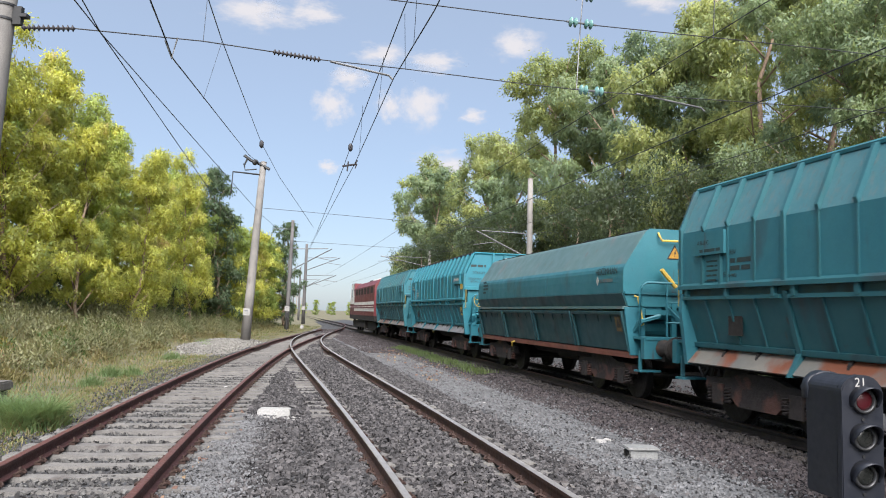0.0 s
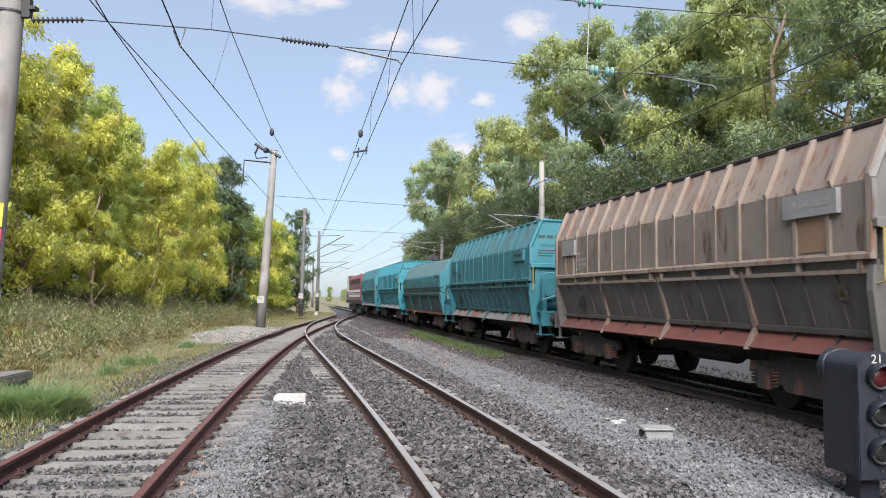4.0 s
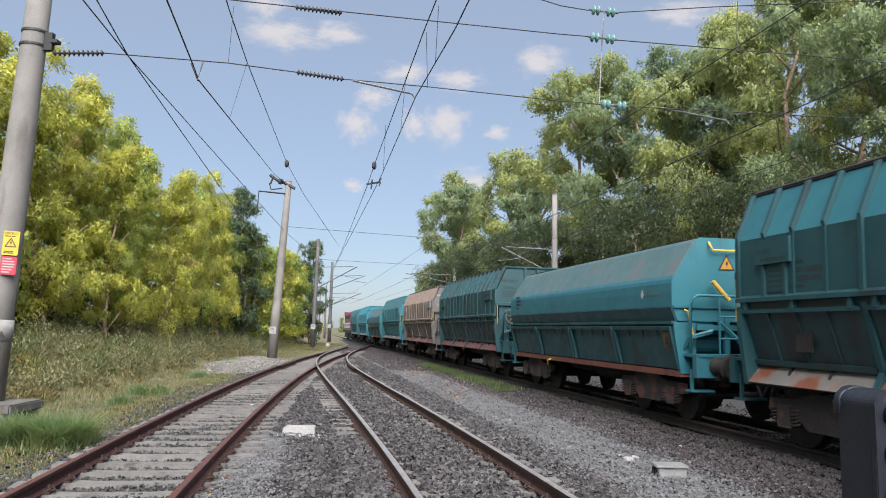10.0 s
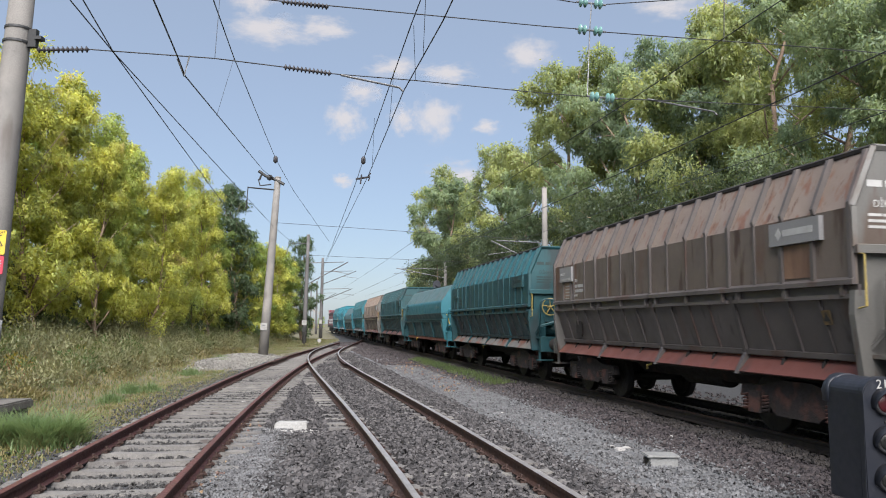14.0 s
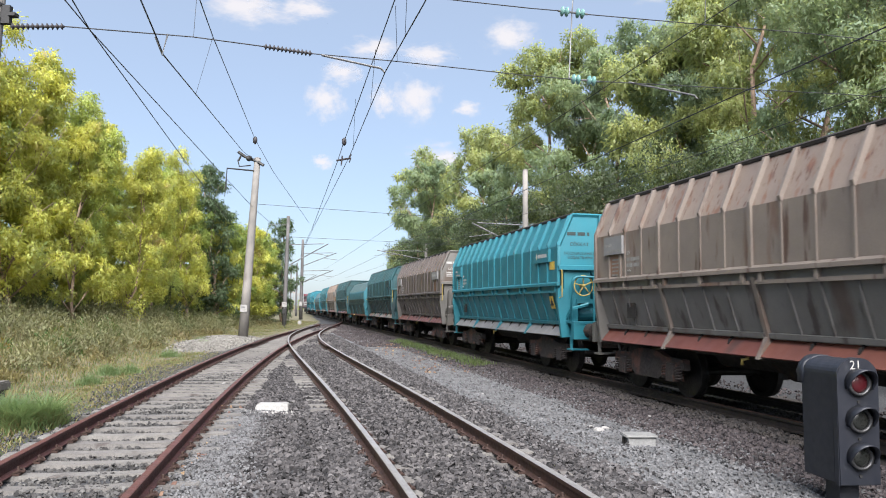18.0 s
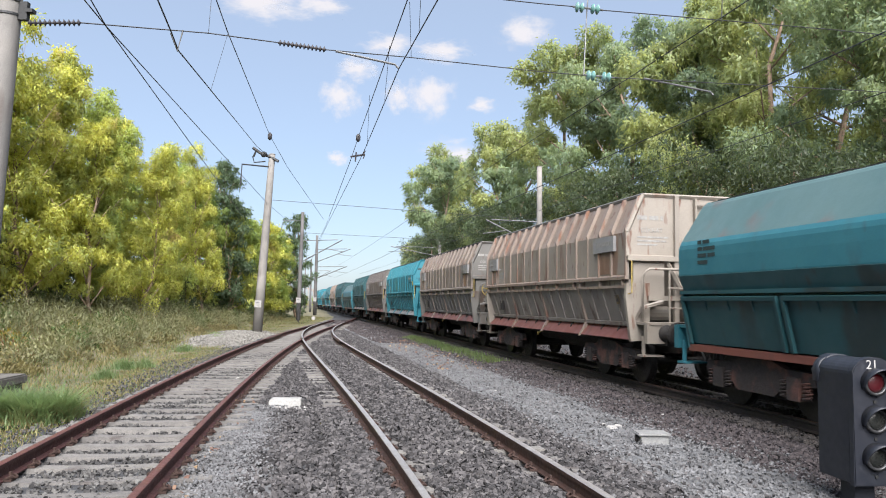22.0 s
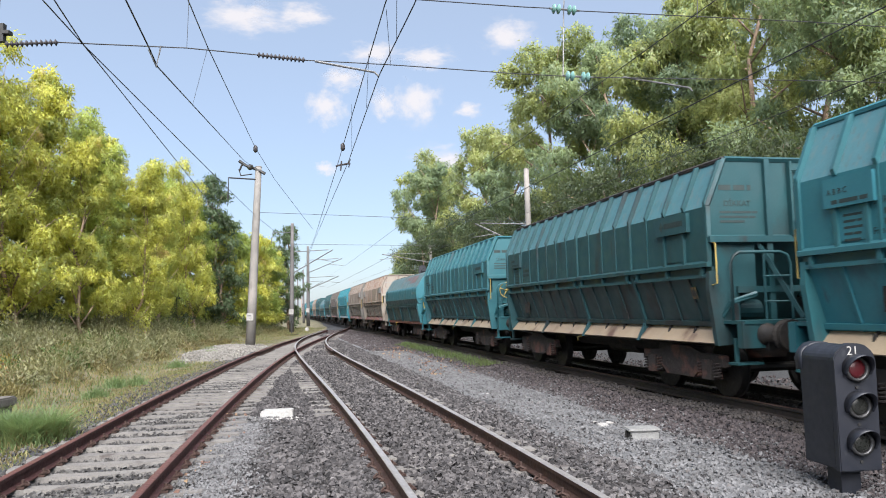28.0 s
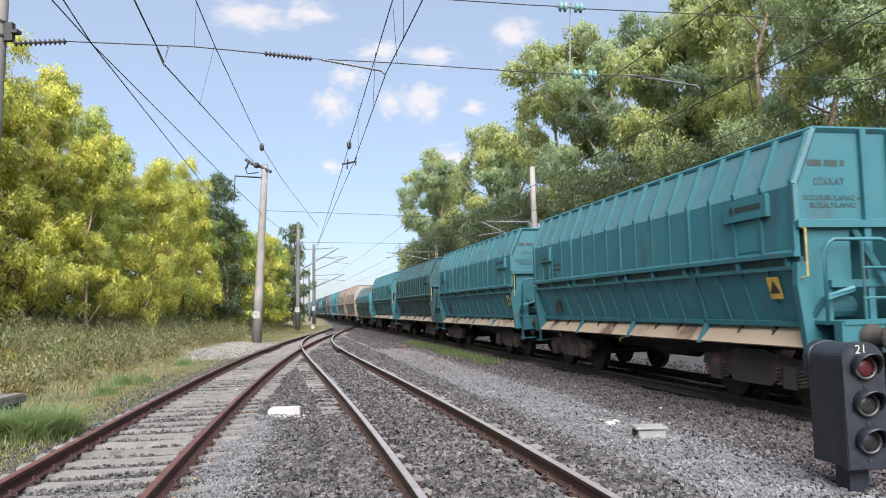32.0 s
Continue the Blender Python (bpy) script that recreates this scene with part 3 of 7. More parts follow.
def debris(x, y, s, seed):
    r = random.Random(seed)
    bm = bmesh.new()
    bmesh.ops.create_icosphere(bm, subdivisions=2, radius=s)
    for v in bm.verts:
        v.co *= 0.6 + 0.6 * r.random()
        v.co.z *= 0.55
    ob = part("broken_plaster", bm, M_plaster)
    ob.matrix_basis = pose(x, y, float(bed_z(x, y)) + 0.02, 0, 0, r.random() * 180)
    return tagged(ob, "small lump of white broken plaster on gravel", "rubble", "white rubble on the gravel")


for i, (x, y, s) in enumerate(((2.44, 11.7, 0.09), (2.56, 11.85, 0.07), (2.36, 11.95, 0.05), (3.55, 12.9, 0.045), (0.9, 16.2, 0.05), (1.6, 15.2, 0.035), (-3.35, 12.7, 0.04), (-4.9, 17.2, 0.05))):
    debris(x, y, s, i)


# ---- masts, arms and wires of the overhead line ----
def concrete_mast(name, x, y, z, top, foot_r, top_r, lean_x, lean_y, label, mat=None):
    """A tapered spun-concrete mast, leaning a little."""
    ob = new(name)
    ob.location = (x, y, z)
    h = top - z
    bm = bmesh.new()
    tube(bm, [(lean_x * k, lean_y * k, h * k) for k in (0, 0.25, 0.5, 0.75, 1.0)], foot_r, 20, top_r)
    part("pole", bm, mat or M_concrete, ob, "", True)
    bm = lathe(bmesh.new(), [(top_r + 0.01, 0), (top_r + 0.01, 0.03), (top_r * 0.5, 0.06)], pose(lean_x, lean_y, h - 0.01), 16)
    part("cap", bm, M_concrete, ob)
    return tagged(ob, label, "catenary mast", "concrete masts along the line")


def clamp(mast, z, r, lean=(0, 0)):
    part("clamp", lathe(bmesh.new(), [(r + 0.012, -0.02), (r + 0.012, 0.02)], pose(lean[0], lean[1], z), 18), M_wire, mast)


mast_a = concrete_mast("catenary_mast", -8.12, 12.6, 0.24, 8.6, 0.275, 0.185, 0.42, 0.0, "thick grey concrete catenary mast on a plinth, with warning signs")
clamp(mast_a, 6.2, 0.215, (0.31, 0))
clamp(mast_a, 6.45, 0.21, (0.325, 0))
bm = bmesh.new()
box(bm, 0.2, 0.36, -0.05, 0.05, -0.16, 0.16)
box(bm, 0.34, 0.46, -0.07, 0.07, -0.03, 0.03)
br = part("bracket", bm, M_black, mast_a, "dark steel anchor bracket")
br.location = (0.31, 0, 6.28)
mast_b = concrete_mast("catenary_mast", -10.47, 40.0, -0.1, 9.45, 0.26, 0.165, 0.5, 0.0, "slender pale concrete mast leaning towards the tracks")
mast_c = concrete_mast("catenary_mast", -13.72, 66.0, -0.1, 9.4, 0.2, 0.14, 0.15, 0.0, "grey concrete mast with a cantilever arm", M_mast_dark)
mast_d = concrete_mast("catenary_mast", -16.75, 90.0, -0.1, 9.45, 0.22, 0.15, 0.05, 0.0, "grey concrete mast with a cantilever arm", M_mast_dark)
mast_r = concrete_mast("catenary_mast", 4.82, 43.0, -0.3, 9.5, 0.2, 0.15, -0.05, 0.0, "grey concrete mast standing behind the train")


def plate(parent, name, x, y, z, w, h, mat, label, yaw=0.0, thick=0.012):
    bm = box(bmesh.new(), -w / 2, w / 2, -thick, 0, -h / 2, h / 2)
    bmesh.ops.bevel(bm, geom=[e for e in bm.edges if abs(e.verts[0].co.y - e.verts[1].co.y) > 1e-4], offset=0.012, segments=2, affect="EDGES")
    ob = part(name, bm, mat, parent, label)
    ob.matrix_basis = pose(x, y, z, 0, 2.4, yaw)
    return ob


def bars(parent, name, mat, x0, z0, widths, height, gap, y=-0.003, m=None):
    """Rows of plain bars for writing that cannot be read."""
    bm = bmesh.new()
    for i, row in enumerate(widths):
        x = x0
        for w in row:
            if w > 0:
                box(bm, x, x + w, y, y + 0.002, z0 - i * gap - height, z0 - i * gap)
                x += w + height * 0.55
            else:
                x -= w
    ob = part(name, bm, mat, parent)
    if m is not None:
        ob.matrix_basis = m
    return ob


sign = plate(mast_a, "danger_sign", 0.36, -0.24, 2.66, 0.26, 0.41, M_sign_yellow, "yellow danger sign with a black triangle", 8)
writing("DİKKAT", 0.06, M_black, sign, pose(0, -0.0135, 0.165, 90, 0, 0), label="black letters")
bm = bmesh.new()
o, i_ = 0.085, 0.06
for a, b in (((-o, -0.06), (o, -0.06)), ((o, -0.06), (0, 0.085)), ((0, 0.085), (-o, -0.06))):
    d = Vector((b[0] - a[0], b[1] - a[1])).normalized() * 0.007
    pts = [(a[0] - d.y, a[1] + d.x), (b[0] - d.y, b[1] + d.x), (b[0] + d.y, b[1] - d.x), (a[0] + d.y, a[1] - d.x)]
    prism(bm, pts, -0.0165, -0.0125)
prism(bm, [(0.012, 0.055), (-0.02, 0.0), (0.004, 0.0), (-0.008, -0.045), (0.022, 0.014), (0.0, 0.014)], -0.0165, -0.0125)
tri = part("triangle", bm, M_black, sign, "black warning triangle")
bars(sign, "text_bar", M_black, -0.1, -0.135, [(0.09, 0.06), (0.05, 0.1)], 0.014, 0.026, -0.0155)
bars(sign, "text_bar", M_black, -0.1, 0.125, [(0.05, 0.03, 0.07)], 0.016, 0.026, -0.0155)
sign2 = plate(mast_a, "prohibition_sign", 0.345, -0.24, 2.28, 0.26, 0.31, M_red, "red sign with white lines of writing", 8)
bars(sign2, "text_bar", M_white, -0.1, 0.125, [(0.03, 0.1), (0.19,), (0.2,), (0.19,), (0.09, 0.06), (0.13,)], 0.022, 0.045, -0.0155)
bm = tube(bmesh.new(), [(0.051, 0, 1.02), (0.069, 0, 1.38)], 0.2735, 24, 0.2695)
km = part("number_band", bm, M_plaster, mast_a, "white painted band with worn figures", True)
for text, z0, turn in (("3 J", 1.29, -66), ("15 A", 1.12, -58)):
    b0 = radians(turn)
    writing(text, 0.15, M_dark, km, pose(0.06 + 0.283 * math.cos(b0), 0.283 * math.sin(b0), z0, 90, 0, turn + 90), label="worn black figures")
pl = plate(mast_b, "number_plate", 0.06, -0.27, 1.5, 0.36, 0.38, M_plaster, "small white plate")
bars(pl, "figure_bar", M_steel, -0.12, 0.1, [(0.2,)], 0.07, 0.11, -0.0155)
pl = plate(mast_c, "number_plate", 0.02, -0.21, 1.75, 0.42, 0.45, M_plaster, "small white plate")
bars(pl, "figure_bar", M_steel, -0.12, 0.1, [(0.2,)], 0.07, 0.11, -0.0155)
pl = plate(mast_d, "number_plate", 0.0, -0.23, 1.9, 0.4, 0.5, M_plaster, "small white plate")


def plinth():
    ob = new("mast_plinth")
    ob.matrix_basis = pose(-8.0, 12.55, -0.3, 0, 0, 6)
    for i, (x0, x1, z0, z1) in enumerate(((-0.75, 0.58, 0.0, 0.2), (-0.72, 0.53, 0.205, 0.38), (-0.78, 0.61, 0.385, 0.545))):
        bm = box(bmesh.new(), x0, x1, -0.62, 0.6, z0, z1)
        bmesh.ops.bevel(bm, geom=bm.edges[:], offset=0.025, segments=2, affect="EDGES")
        part("concrete_course", bm, M_plinth, ob)
    return tagged(ob, "weathered stepped concrete plinth under a mast", "plinth")


plinth()


def insulator(a, b, r, mat, n, name, label, group):
    """A string of ribbed sheds between a and b."""
    a, b = Vector(a), Vector(b)
    d = b - a
    m = Matrix.Translation(a) @ d.to_track_quat("Z", "Y").to_matrix().to_4x4()
    prof = [(0.02, 0)]
    for i in range(n):
        h0 = d.length * (i + 0.2) / n
        h1 = d.length * (i + 0.8) / n
        prof += [(r * 0.35, h0), (r, (h0 + h1) / 2 - d.length * 0.1 / n), (r * 0.9, (h0 + h1) / 2 + d.length * 0.06 / n), (r * 0.35, h1)]
    prof += [(0.02, d.length)]
    ob = part(name, lathe(bmesh.new(), prof, m, 12), mat, None, "", True)
    return tagged(ob, label, "insulator", group)


def wire(points, r, sag=0.0, label="dark overhead cross wire between far masts", mat=None, name="overhead_wire"):
    """One wire through its holding points, sagging between them."""
    pts = []
    for a, b in zip(points, points[1:]):
        a, b = Vector(a), Vector(b)
        n = 10 if sag else 2
        for i in range(n):
            k = i / n
            p = a.lerp(b, k)
            p.z -= sag * 4 * k * (1 - k)
            pts.append(p)
    pts.append(Vector(points[-1]))
    ob = part(name, tube(bmesh.new(), pts, r, 5), mat or M_wire)
    return tagged(ob, label, "wire", "wires of the overhead line")


# the cross-span from the near mast over all tracks
def insulator_string(x, y, z):
    """Two pairs of glass discs on a short rod in a cross-span wire."""
    ob = new("insulator_string")
    ob.matrix_basis = pose(x, y, z, 0, 0, 15)
    part("rod", tube(bmesh.new(), [(-0.36, 0, 0), (0.36, 0, 0)], 0.022, 6), M_steel, ob)
    for dx in (-0.25, -0.14, 0.12, 0.23):
        bm = lathe(bmesh.new(), [(0.03, -0.05), (0.10, -0.02), (0.112, 0.0), (0.05, 0.02), (0.035, 0.05)], pose(dx, 0, 0, 0, 90, 0), 16)
        part("glass_disc", bm, M_glass_ins, ob, "green glass disc", True)
    return tagged(ob, "string of green glass disc insulators in a cross-span", "insulator", "glass insulators over the tracks")


insulator((-7.42, 12.55, 6.3), (-6.65, 12.85, 6.42), 0.062, M_insul, 11, "rod_insulator", "dark ribbed rod insulator on a cross-span wire", "rod insulators")
insulator((-3.48, 14.2, 6.57), (-2.6, 14.5, 6.54), 0.062, M_insul, 12, "rod_insulator", "dark ribbed rod insulator on a cross-span wire", "rod insulators")
insulator_string(3.1, 16.22, 6.59)
insulator_string(2.85, 16.2, 8.11)
insulator_string(2.95, 16.65, 8.93)
CROSS = "dark cross-span wire above all the tracks"
wire([(-6.65, 12.85, 6.42), (-4.72, 13.8, 6.6), (-3.48, 14.2, 6.57)], 0.012, label=CROSS)
wire([(-2.6, 14.5, 6.54), (-0.96, 15.1, 6.6), (1.73, 15.9, 6.59), (2.75, 16.15, 6.59)], 0.011, label=CROSS)
wire([(3.45, 16.3, 6.59), (9.81, 18.0, 6.85), (19.0, 20.6, 7.1)], 0.011, label=CROSS)
wire([(-7.75, 12.7, 7.72), (-3.62, 13.9, 7.79), (1.83, 15.9, 8.08), (2.5, 16.1, 8.11)], 0.012, label=CROSS)
insulator((-3.5, 13.95, 7.79), (-2.65, 14.3, 7.83), 0.062, M_insul, 12, "rod_insulator", "dark ribbed rod insulator on a cross-span wire", "rod insulators")
wire([(3.2, 16.3, 8.11), (8.96, 17.6, 8.2), (19.0, 20.6, 8.5)], 0.012, label=CROSS)
wire([(-7.6, 12.8, 10.2), (1.96, 16.5, 8.99), (2.6, 16.6, 8.93)], 0.012, label=CROSS)
wire([(3.3, 16.7, 8.93), (5.63, 17.2, 9.3), (19.0, 20.6, 11.4)], 0.012, label=CROSS)
wire([(2.95, 16.62, 8.93), (2.83, 16.2, 8.11), (2.76, 16.2, 6.6)], 0.014, label="pale bar hanging between the cross-span wires", mat=M_steel)
wire([(6.1, 17.0, 9.35), (6.06, 17.0, 8.15)], 0.012, label="thin bar hanging between the cross-span wires")
# registration arms that steady the contact wires
bm = tube(bmesh.new(), [(-2.42, 14.55, 6.53), (-1.28, 15.0, 6.42), (-1.2, 15.0, 6.34)], 0.022, 7)
tagged(part("registration_arm", bm, M_steel), "curved steel arm steadying the contact wire", "registration arm")
bm = tube(bmesh.new(), [(4.15, 16.5, 6.64), (5.78, 17.0, 6.5), (5.85, 17.0, 6.42)], 0.022, 7)
tagged(part("registration_arm", bm, M_steel), "pale steel arm steadying the contact wire", "registration arm")

# wires over the middle track: messenger, contact wire, droppers
ALONG = "dark overhead wire along the middle track"
wire([(3.0, -4.0, 6.4), (-0.31, 11.5, 6.36), (-1.19, 15.0, 6.35), (-3.09, 24.4, 6.43), (-8.1, 47.0, 6.41), (-12.27, 66.0, 6.35), (-18.5, 95.0, 6.2)], 0.011, label=ALONG)
wire([(2.8, -4.0, 6.9), (-0.93, 13.4, 7.13), (-3.25, 24.4, 6.99), (-3.49, 24.6, 6.33), (-7.82, 45.0, 6.2), (-12.37, 66.0, 6.35)], 0.011, label=ALONG)
for a, b in (((-0.9, 13.5, 7.12), (-0.96, 15.2, 6.62)), ((-1.47, 15.8, 7.09), (-1.72, 17.5, 6.36)), ((-0.62, 12.3, 7.1), (-0.69, 13.0, 6.36)), ((-2.32, 19.5, 7.03), (-2.78, 23.0, 6.42))):
    wire([a, b], 0.005, label="thin dropper wire between messenger and contact wire")
bm = bmesh.new()
tube(bm, [(-3.5, 24.5, 6.36), (-3.02, 24.4, 6.42)], 0.032, 6)
tube(bm, [(-3.3, 24.4, 6.5), (-3.33, 24.4, 6.18)], 0.026, 6)
tube(bm, [(-3.02, 24.4, 6.42), (-3.07, 24.4, 6.28)], 0.02, 6)
tube(bm, [(-3.1, 24.4, 6.38), (-3.0, 24.4, 6.55)], 0.02, 6)
tagged(part("wire_clamp", bm, M_insul), "dark forked clamp joining overhead wires", "clamp")
bm = lathe(bmesh.new(), [(0.03, -0.13), (0.075, -0.07), (0.075, 0.07), (0.03, 0.13)], pose(-3.25, 24.4, 6.97), 12)
tagged(part("wire_insulator", bm, M_insul, None, "", True), "dark egg-shaped insulator in a wire", "insulator", "egg insulators")
bm = lathe(bmesh.new(), [(0.03, -0.2), (0.115, -0.1), (0.115, 0.1), (0.03, 0.2)], pose(-9.62, 38.0, 10.0), 12)
tagged(part("wire_insulator", bm, M_insul, None, "", True), "dark egg-shaped insulator in a wire", "insulator", "egg insulators")
# wires to the second mast and beyond
wire([(-2.5, 1.0, 6.6), (-5.25, 13.4, 6.45), (-5.34, 14.0, 6.32), (-10.53, 39.0, 9.66), (-10.1, 39.9, 9.3)], 0.014, label="anchor wire running up to the second mast")
wire([(-1.9, 1.0, 6.6), (-5.0, 14.5, 8.01), (-5.98, 19.0, 8.5), (-9.61, 38.0, 10.02), (-10.23, 45.0, 9.61), (-10.67, 60.0, 8.2)], 0.013, label="messenger wire over the rusty track")
wire([(-3.3, 1.0, 6.5), (-6.32, 13.1, 6.45), (-8.71, 26.0, 6.19), (-12.23, 45.0, 5.78), (-17.0, 70.0, 5.6), (-24, 110, 5.6)], 0.011, label="feeder wire beside the rusty track")
wire([(-4.4, 1.0, 6.5), (-6.32, 13.1, 6.45), (-8.07, 27.0, 6.38), (-10.16, 40.0, 6.81), (-13.6, 66.0, 7.48)], 0.011, label="feeder wire beside the rusty track")
bm = tube(bmesh.new(), [(-5.29, 13.45, 6.47), (-5.21, 13.6, 6.18), (-5.12, 13.6, 6.58)], 0.016, 6)
tagged(part("wire_loop", bm, M_steel), "bent jumper loop hanging from a cross-span wire", "jumper")
wire([(-4.66, 13.8, 7.76), (-4.71, 13.8, 6.6)], 0.005, label="thin dropper wire between cross-span wires")
wire([(-5.98, 19.0, 8.5), (-6.38, 19.0, 6.95)], 0.005, label="thin stay wire between two overhead wires")
# top fittings of the second mast
bm = bmesh.new()
tube(bm, [(-9.6, 39.9, 9.05), (-10.05, 39.9, 9.3), (-10.6, 39.8, 9.5), (-10.95, 39.7, 9.75)], 0.085, 7)
tube(bm, [(-10.75, 39.7, 9.62), (-10.9, 39.7, 9.25)], 0.05, 6)
lathe(bm, [(0.05, -0.16), (0.15, -0.08), (0.15, 0.08), (0.05, 0.16)], pose(-10.35, 39.75, 9.4, 0, 60, 0), 12)
tube(bm, [(-10.95, 39.7, 9.3), (-10.85, 39.7, 8.95), (-10.3, 39.9, 9.05)], 0.035, 6)
tube(bm, [(-10.0, 39.9, 8.75), (-11.5, 39.7, 8.85), (-11.55, 39.7, 7.7)], 0.045, 6)
part("cantilever", bm, M_black, mast_b).matrix_parent_inverse = Matrix.Translation((10.47, -40.0, 0.1))


def cantilever(mast, base, reach, z, drop):
    """A bracket arm: top tie, sloping tube and a steady arm."""
    bm = bmesh.new()
    tube(bm, [(base, 0, z), (base + reach * 0.9, 0, z + 0.12)], 0.035, 6)
    tube(bm, [(base, 0, z - drop), (base + reach, 0, z + 0.1)], 0.045, 6)
    tube(bm, [(base + reach * 0.6, 0, z - drop * 0.36), (base + reach * 1.05, 0, z - drop * 0.5)], 0.025, 6)
    part("cantilever", bm, M_steel, mast)


cantilever(mast_c, 0.1, 3.6, 7.0, 1.9)
cantilever(mast_d, 0.1, 4.0, 7.9, 1.5)
cantilever(mast_d, 0.1, 3.6, 5.8, 1.4)
cantilever(mast_r, -0.1, -3.0, 6.6, 1.4)
bm = tube(bmesh.new(), [(0.1, 0, 8.75), (-1.6, 0, 8.75), (-1.75, 0, 7.75)], 0.035, 6)
part("arm", bm, M_steel, mast_c)
# cross wires between the far masts
wire([(-10.1, 40.1, 7.0), (5.0, 43.0, 6.4), (20, 46, 6.9)], 0.012)
wire([(-13.6, 66.0, 7.6), (8, 71, 7.2)], 0.014)
# wires over the main line, in front of the trees
for dv, z0, z1 in ((0.0, 5.65, 5.6), (0.0, 7.4, 7.3), (4.4, 6.45, 6.4)):
    a, b, c = spot(MAIN_V + dv, -12, z0), spot(MAIN_V + dv, 42, z1), spot(MAIN_V + dv, 130, z1)
    wire([a, b, c], 0.011, 0.15, label="thin overhead wire above the main line")

# far masts and telegraph poles in the distance
for i in range(7):
    y = 118 + i * 30 + i * i * 3.0
    m = concrete_mast("catenary_mast", 8.35 - 0.2277 * y - 4.2, y, -0.3, 8.2, 0.17, 0.11, 0, 0, "small far concrete mast beside the line", M_mast_dark)
    if i < 1:
        cantilever(m, 0.1, 3.0, 6.6, 1.6)
m = concrete_mast("catenary_mast", 8.35 - 0.2277 * 72 + 6.4, 78.0, -0.3, 8.2, 0.2, 0.15, 0, 0, "grey concrete mast beyond the train")
cantilever(m, -0.1, -5.0, 7.6, 0.9)
for i in range(11):
    y = 75 + i * 24
    ob = new("telegraph_pole")
    ob.location = (-21.5 - 0.155 * (y - 75), y, -0.3)
    part("pole", tube(bmesh.new(), [(0, 0, 0), (0, 0, 6.5)], 0.10, 8, 0.07), M_bark, ob)
    part("crossarm", box(bmesh.new(), -0.7, 0.7, -0.05, 0.05, 5.9, 6.02), M_bark, ob)
    tagged(ob, "thin wooden telegraph pole in the distance", "pole", "telegraph poles")

# the tall signal beyond the train, seen from behind
ob = new("signal_post")
ob.matrix_basis = pose(-1.95, 60.0, -0.3, 0, 0, TRACK_YAW)
part("post", tube(bmesh.new(), [(0, 0, 0), (0, 0, 4.4)], 0.07, 10), M_steel, ob)
bm = prism(bmesh.new(), [(-0.3, 4.2), (0.3, 4.2), (0.3, 5.1)] + [(0.3 * math.cos(a), 5.1 + 0.3 * math.sin(a)) for a in [math.pi * j / 12 for j in range(1, 12)]] + [(-0.3, 5.1)], -0.06, 0.06)
part("head", bm, M_signal, ob, "black rounded signal head")
for zz in (4.55, 5.0):
    part("hood", tube(bmesh.new(), [(0, -0.06, zz), (0, -0.3, zz)], 0.12, 12), M_signal, ob)
tagged(ob, "tall post with a rounded black signal head beyond the train", "railway signal")

# switch stand by the far points
ob = new("switch_stand")
ob.location = (-13.3, 64.0, -0.35)
part("stem", tube(bmesh.new(), [(0, 0, 0), (0, 0, 1.3)], 0.06, 8), M_black, ob)
part("lamp", box(bmesh.new(), -0.15, 0.15, -0.15, 0.15, 1.25, 1.65), M_black, ob)
part("target", lathe(bmesh.new(), [(0.16, -0.02), (0.16, 0.02)], pose(1.3, 0, 0.5, 90, 0, 0), 18), M_plaster, ob, "white round disc")
part("base", box(bmesh.new(), -0.5, 0.5, -0.3, 0.3, 0.0, 0.12), M_dark, ob)
tagged(ob, "black switch stand with a white disc by the points", "switch stand")


# ---- the wagons ----
def paint(name, base, other, stain, stain_at, scale=1.1, stain_scale=1.6, streak=0.35, second=None):
    """Old paint: two tones, running stains, and a second set of streaks or rust spots."""
    return material(name, base, other, scale, 0.52, 0, 0.06, 30, stain, stain_scale, stain_at, streak, spread=0.05, grain=0.05, stain2=second)


P_TEAL = paint("teal_paint", (0.019, 0.111, 0.139), (0.0242, 0.129, 0.156), (0.0256, 0.0771, 0.0937), 0.60, second=((0.0366, 0.0545, 0.0624), 5.0, 0.68, 0.22))
# wagon 14's weathered paint; elsewhere a darker copy that paints in shade
P_TEAL_14 = paint("weathered_shaded_teal_paint", (0.0147, 0.082, 0.0987), (0.019, 0.094, 0.109), (0.0247, 0.056, 0.0651), 0.58, second=((0.057, 0.045, 0.0378), 6.0, 0.66, 0.2))
# darker teals: dirt, and on flaps and bands also painted-in shade
P_TEAL_DARK = paint("dirty_shaded_teal_paint", (0.00888, 0.0462, 0.0537), (0.0114, 0.0549, 0.0623), (0.0126, 0.0263, 0.0287), 0.56, second=((0.019, 0.0219, 0.023), 4.0, 0.66, 0.2))
P_TEAL_GRIME_SHADE = paint("grimy_shaded_teal_paint", (0.0108, 0.0313, 0.0353), (0.0127, 0.0392, 0.0428), (0.0147, 0.0186, 0.0202), 0.52, second=((0.0245, 0.022, 0.0212), 3.5, 0.64, 0.2))
P_TEAL_ROOF = paint("dust_streaked_teal_slope", (0.042, 0.132, 0.155), (0.0532, 0.14, 0.161), (0.0779, 0.135, 0.147), 0.54, 1.1, 13.0, 0.07, ((0.0665, 0.1, 0.105), 17.0, 0.60, 0.06))
P_TURQ = paint("fresh_turquoise_paint", (0.0135, 0.139, 0.176), (0.0165, 0.123, 0.156), (0.0525, 0.091, 0.108), 0.66)
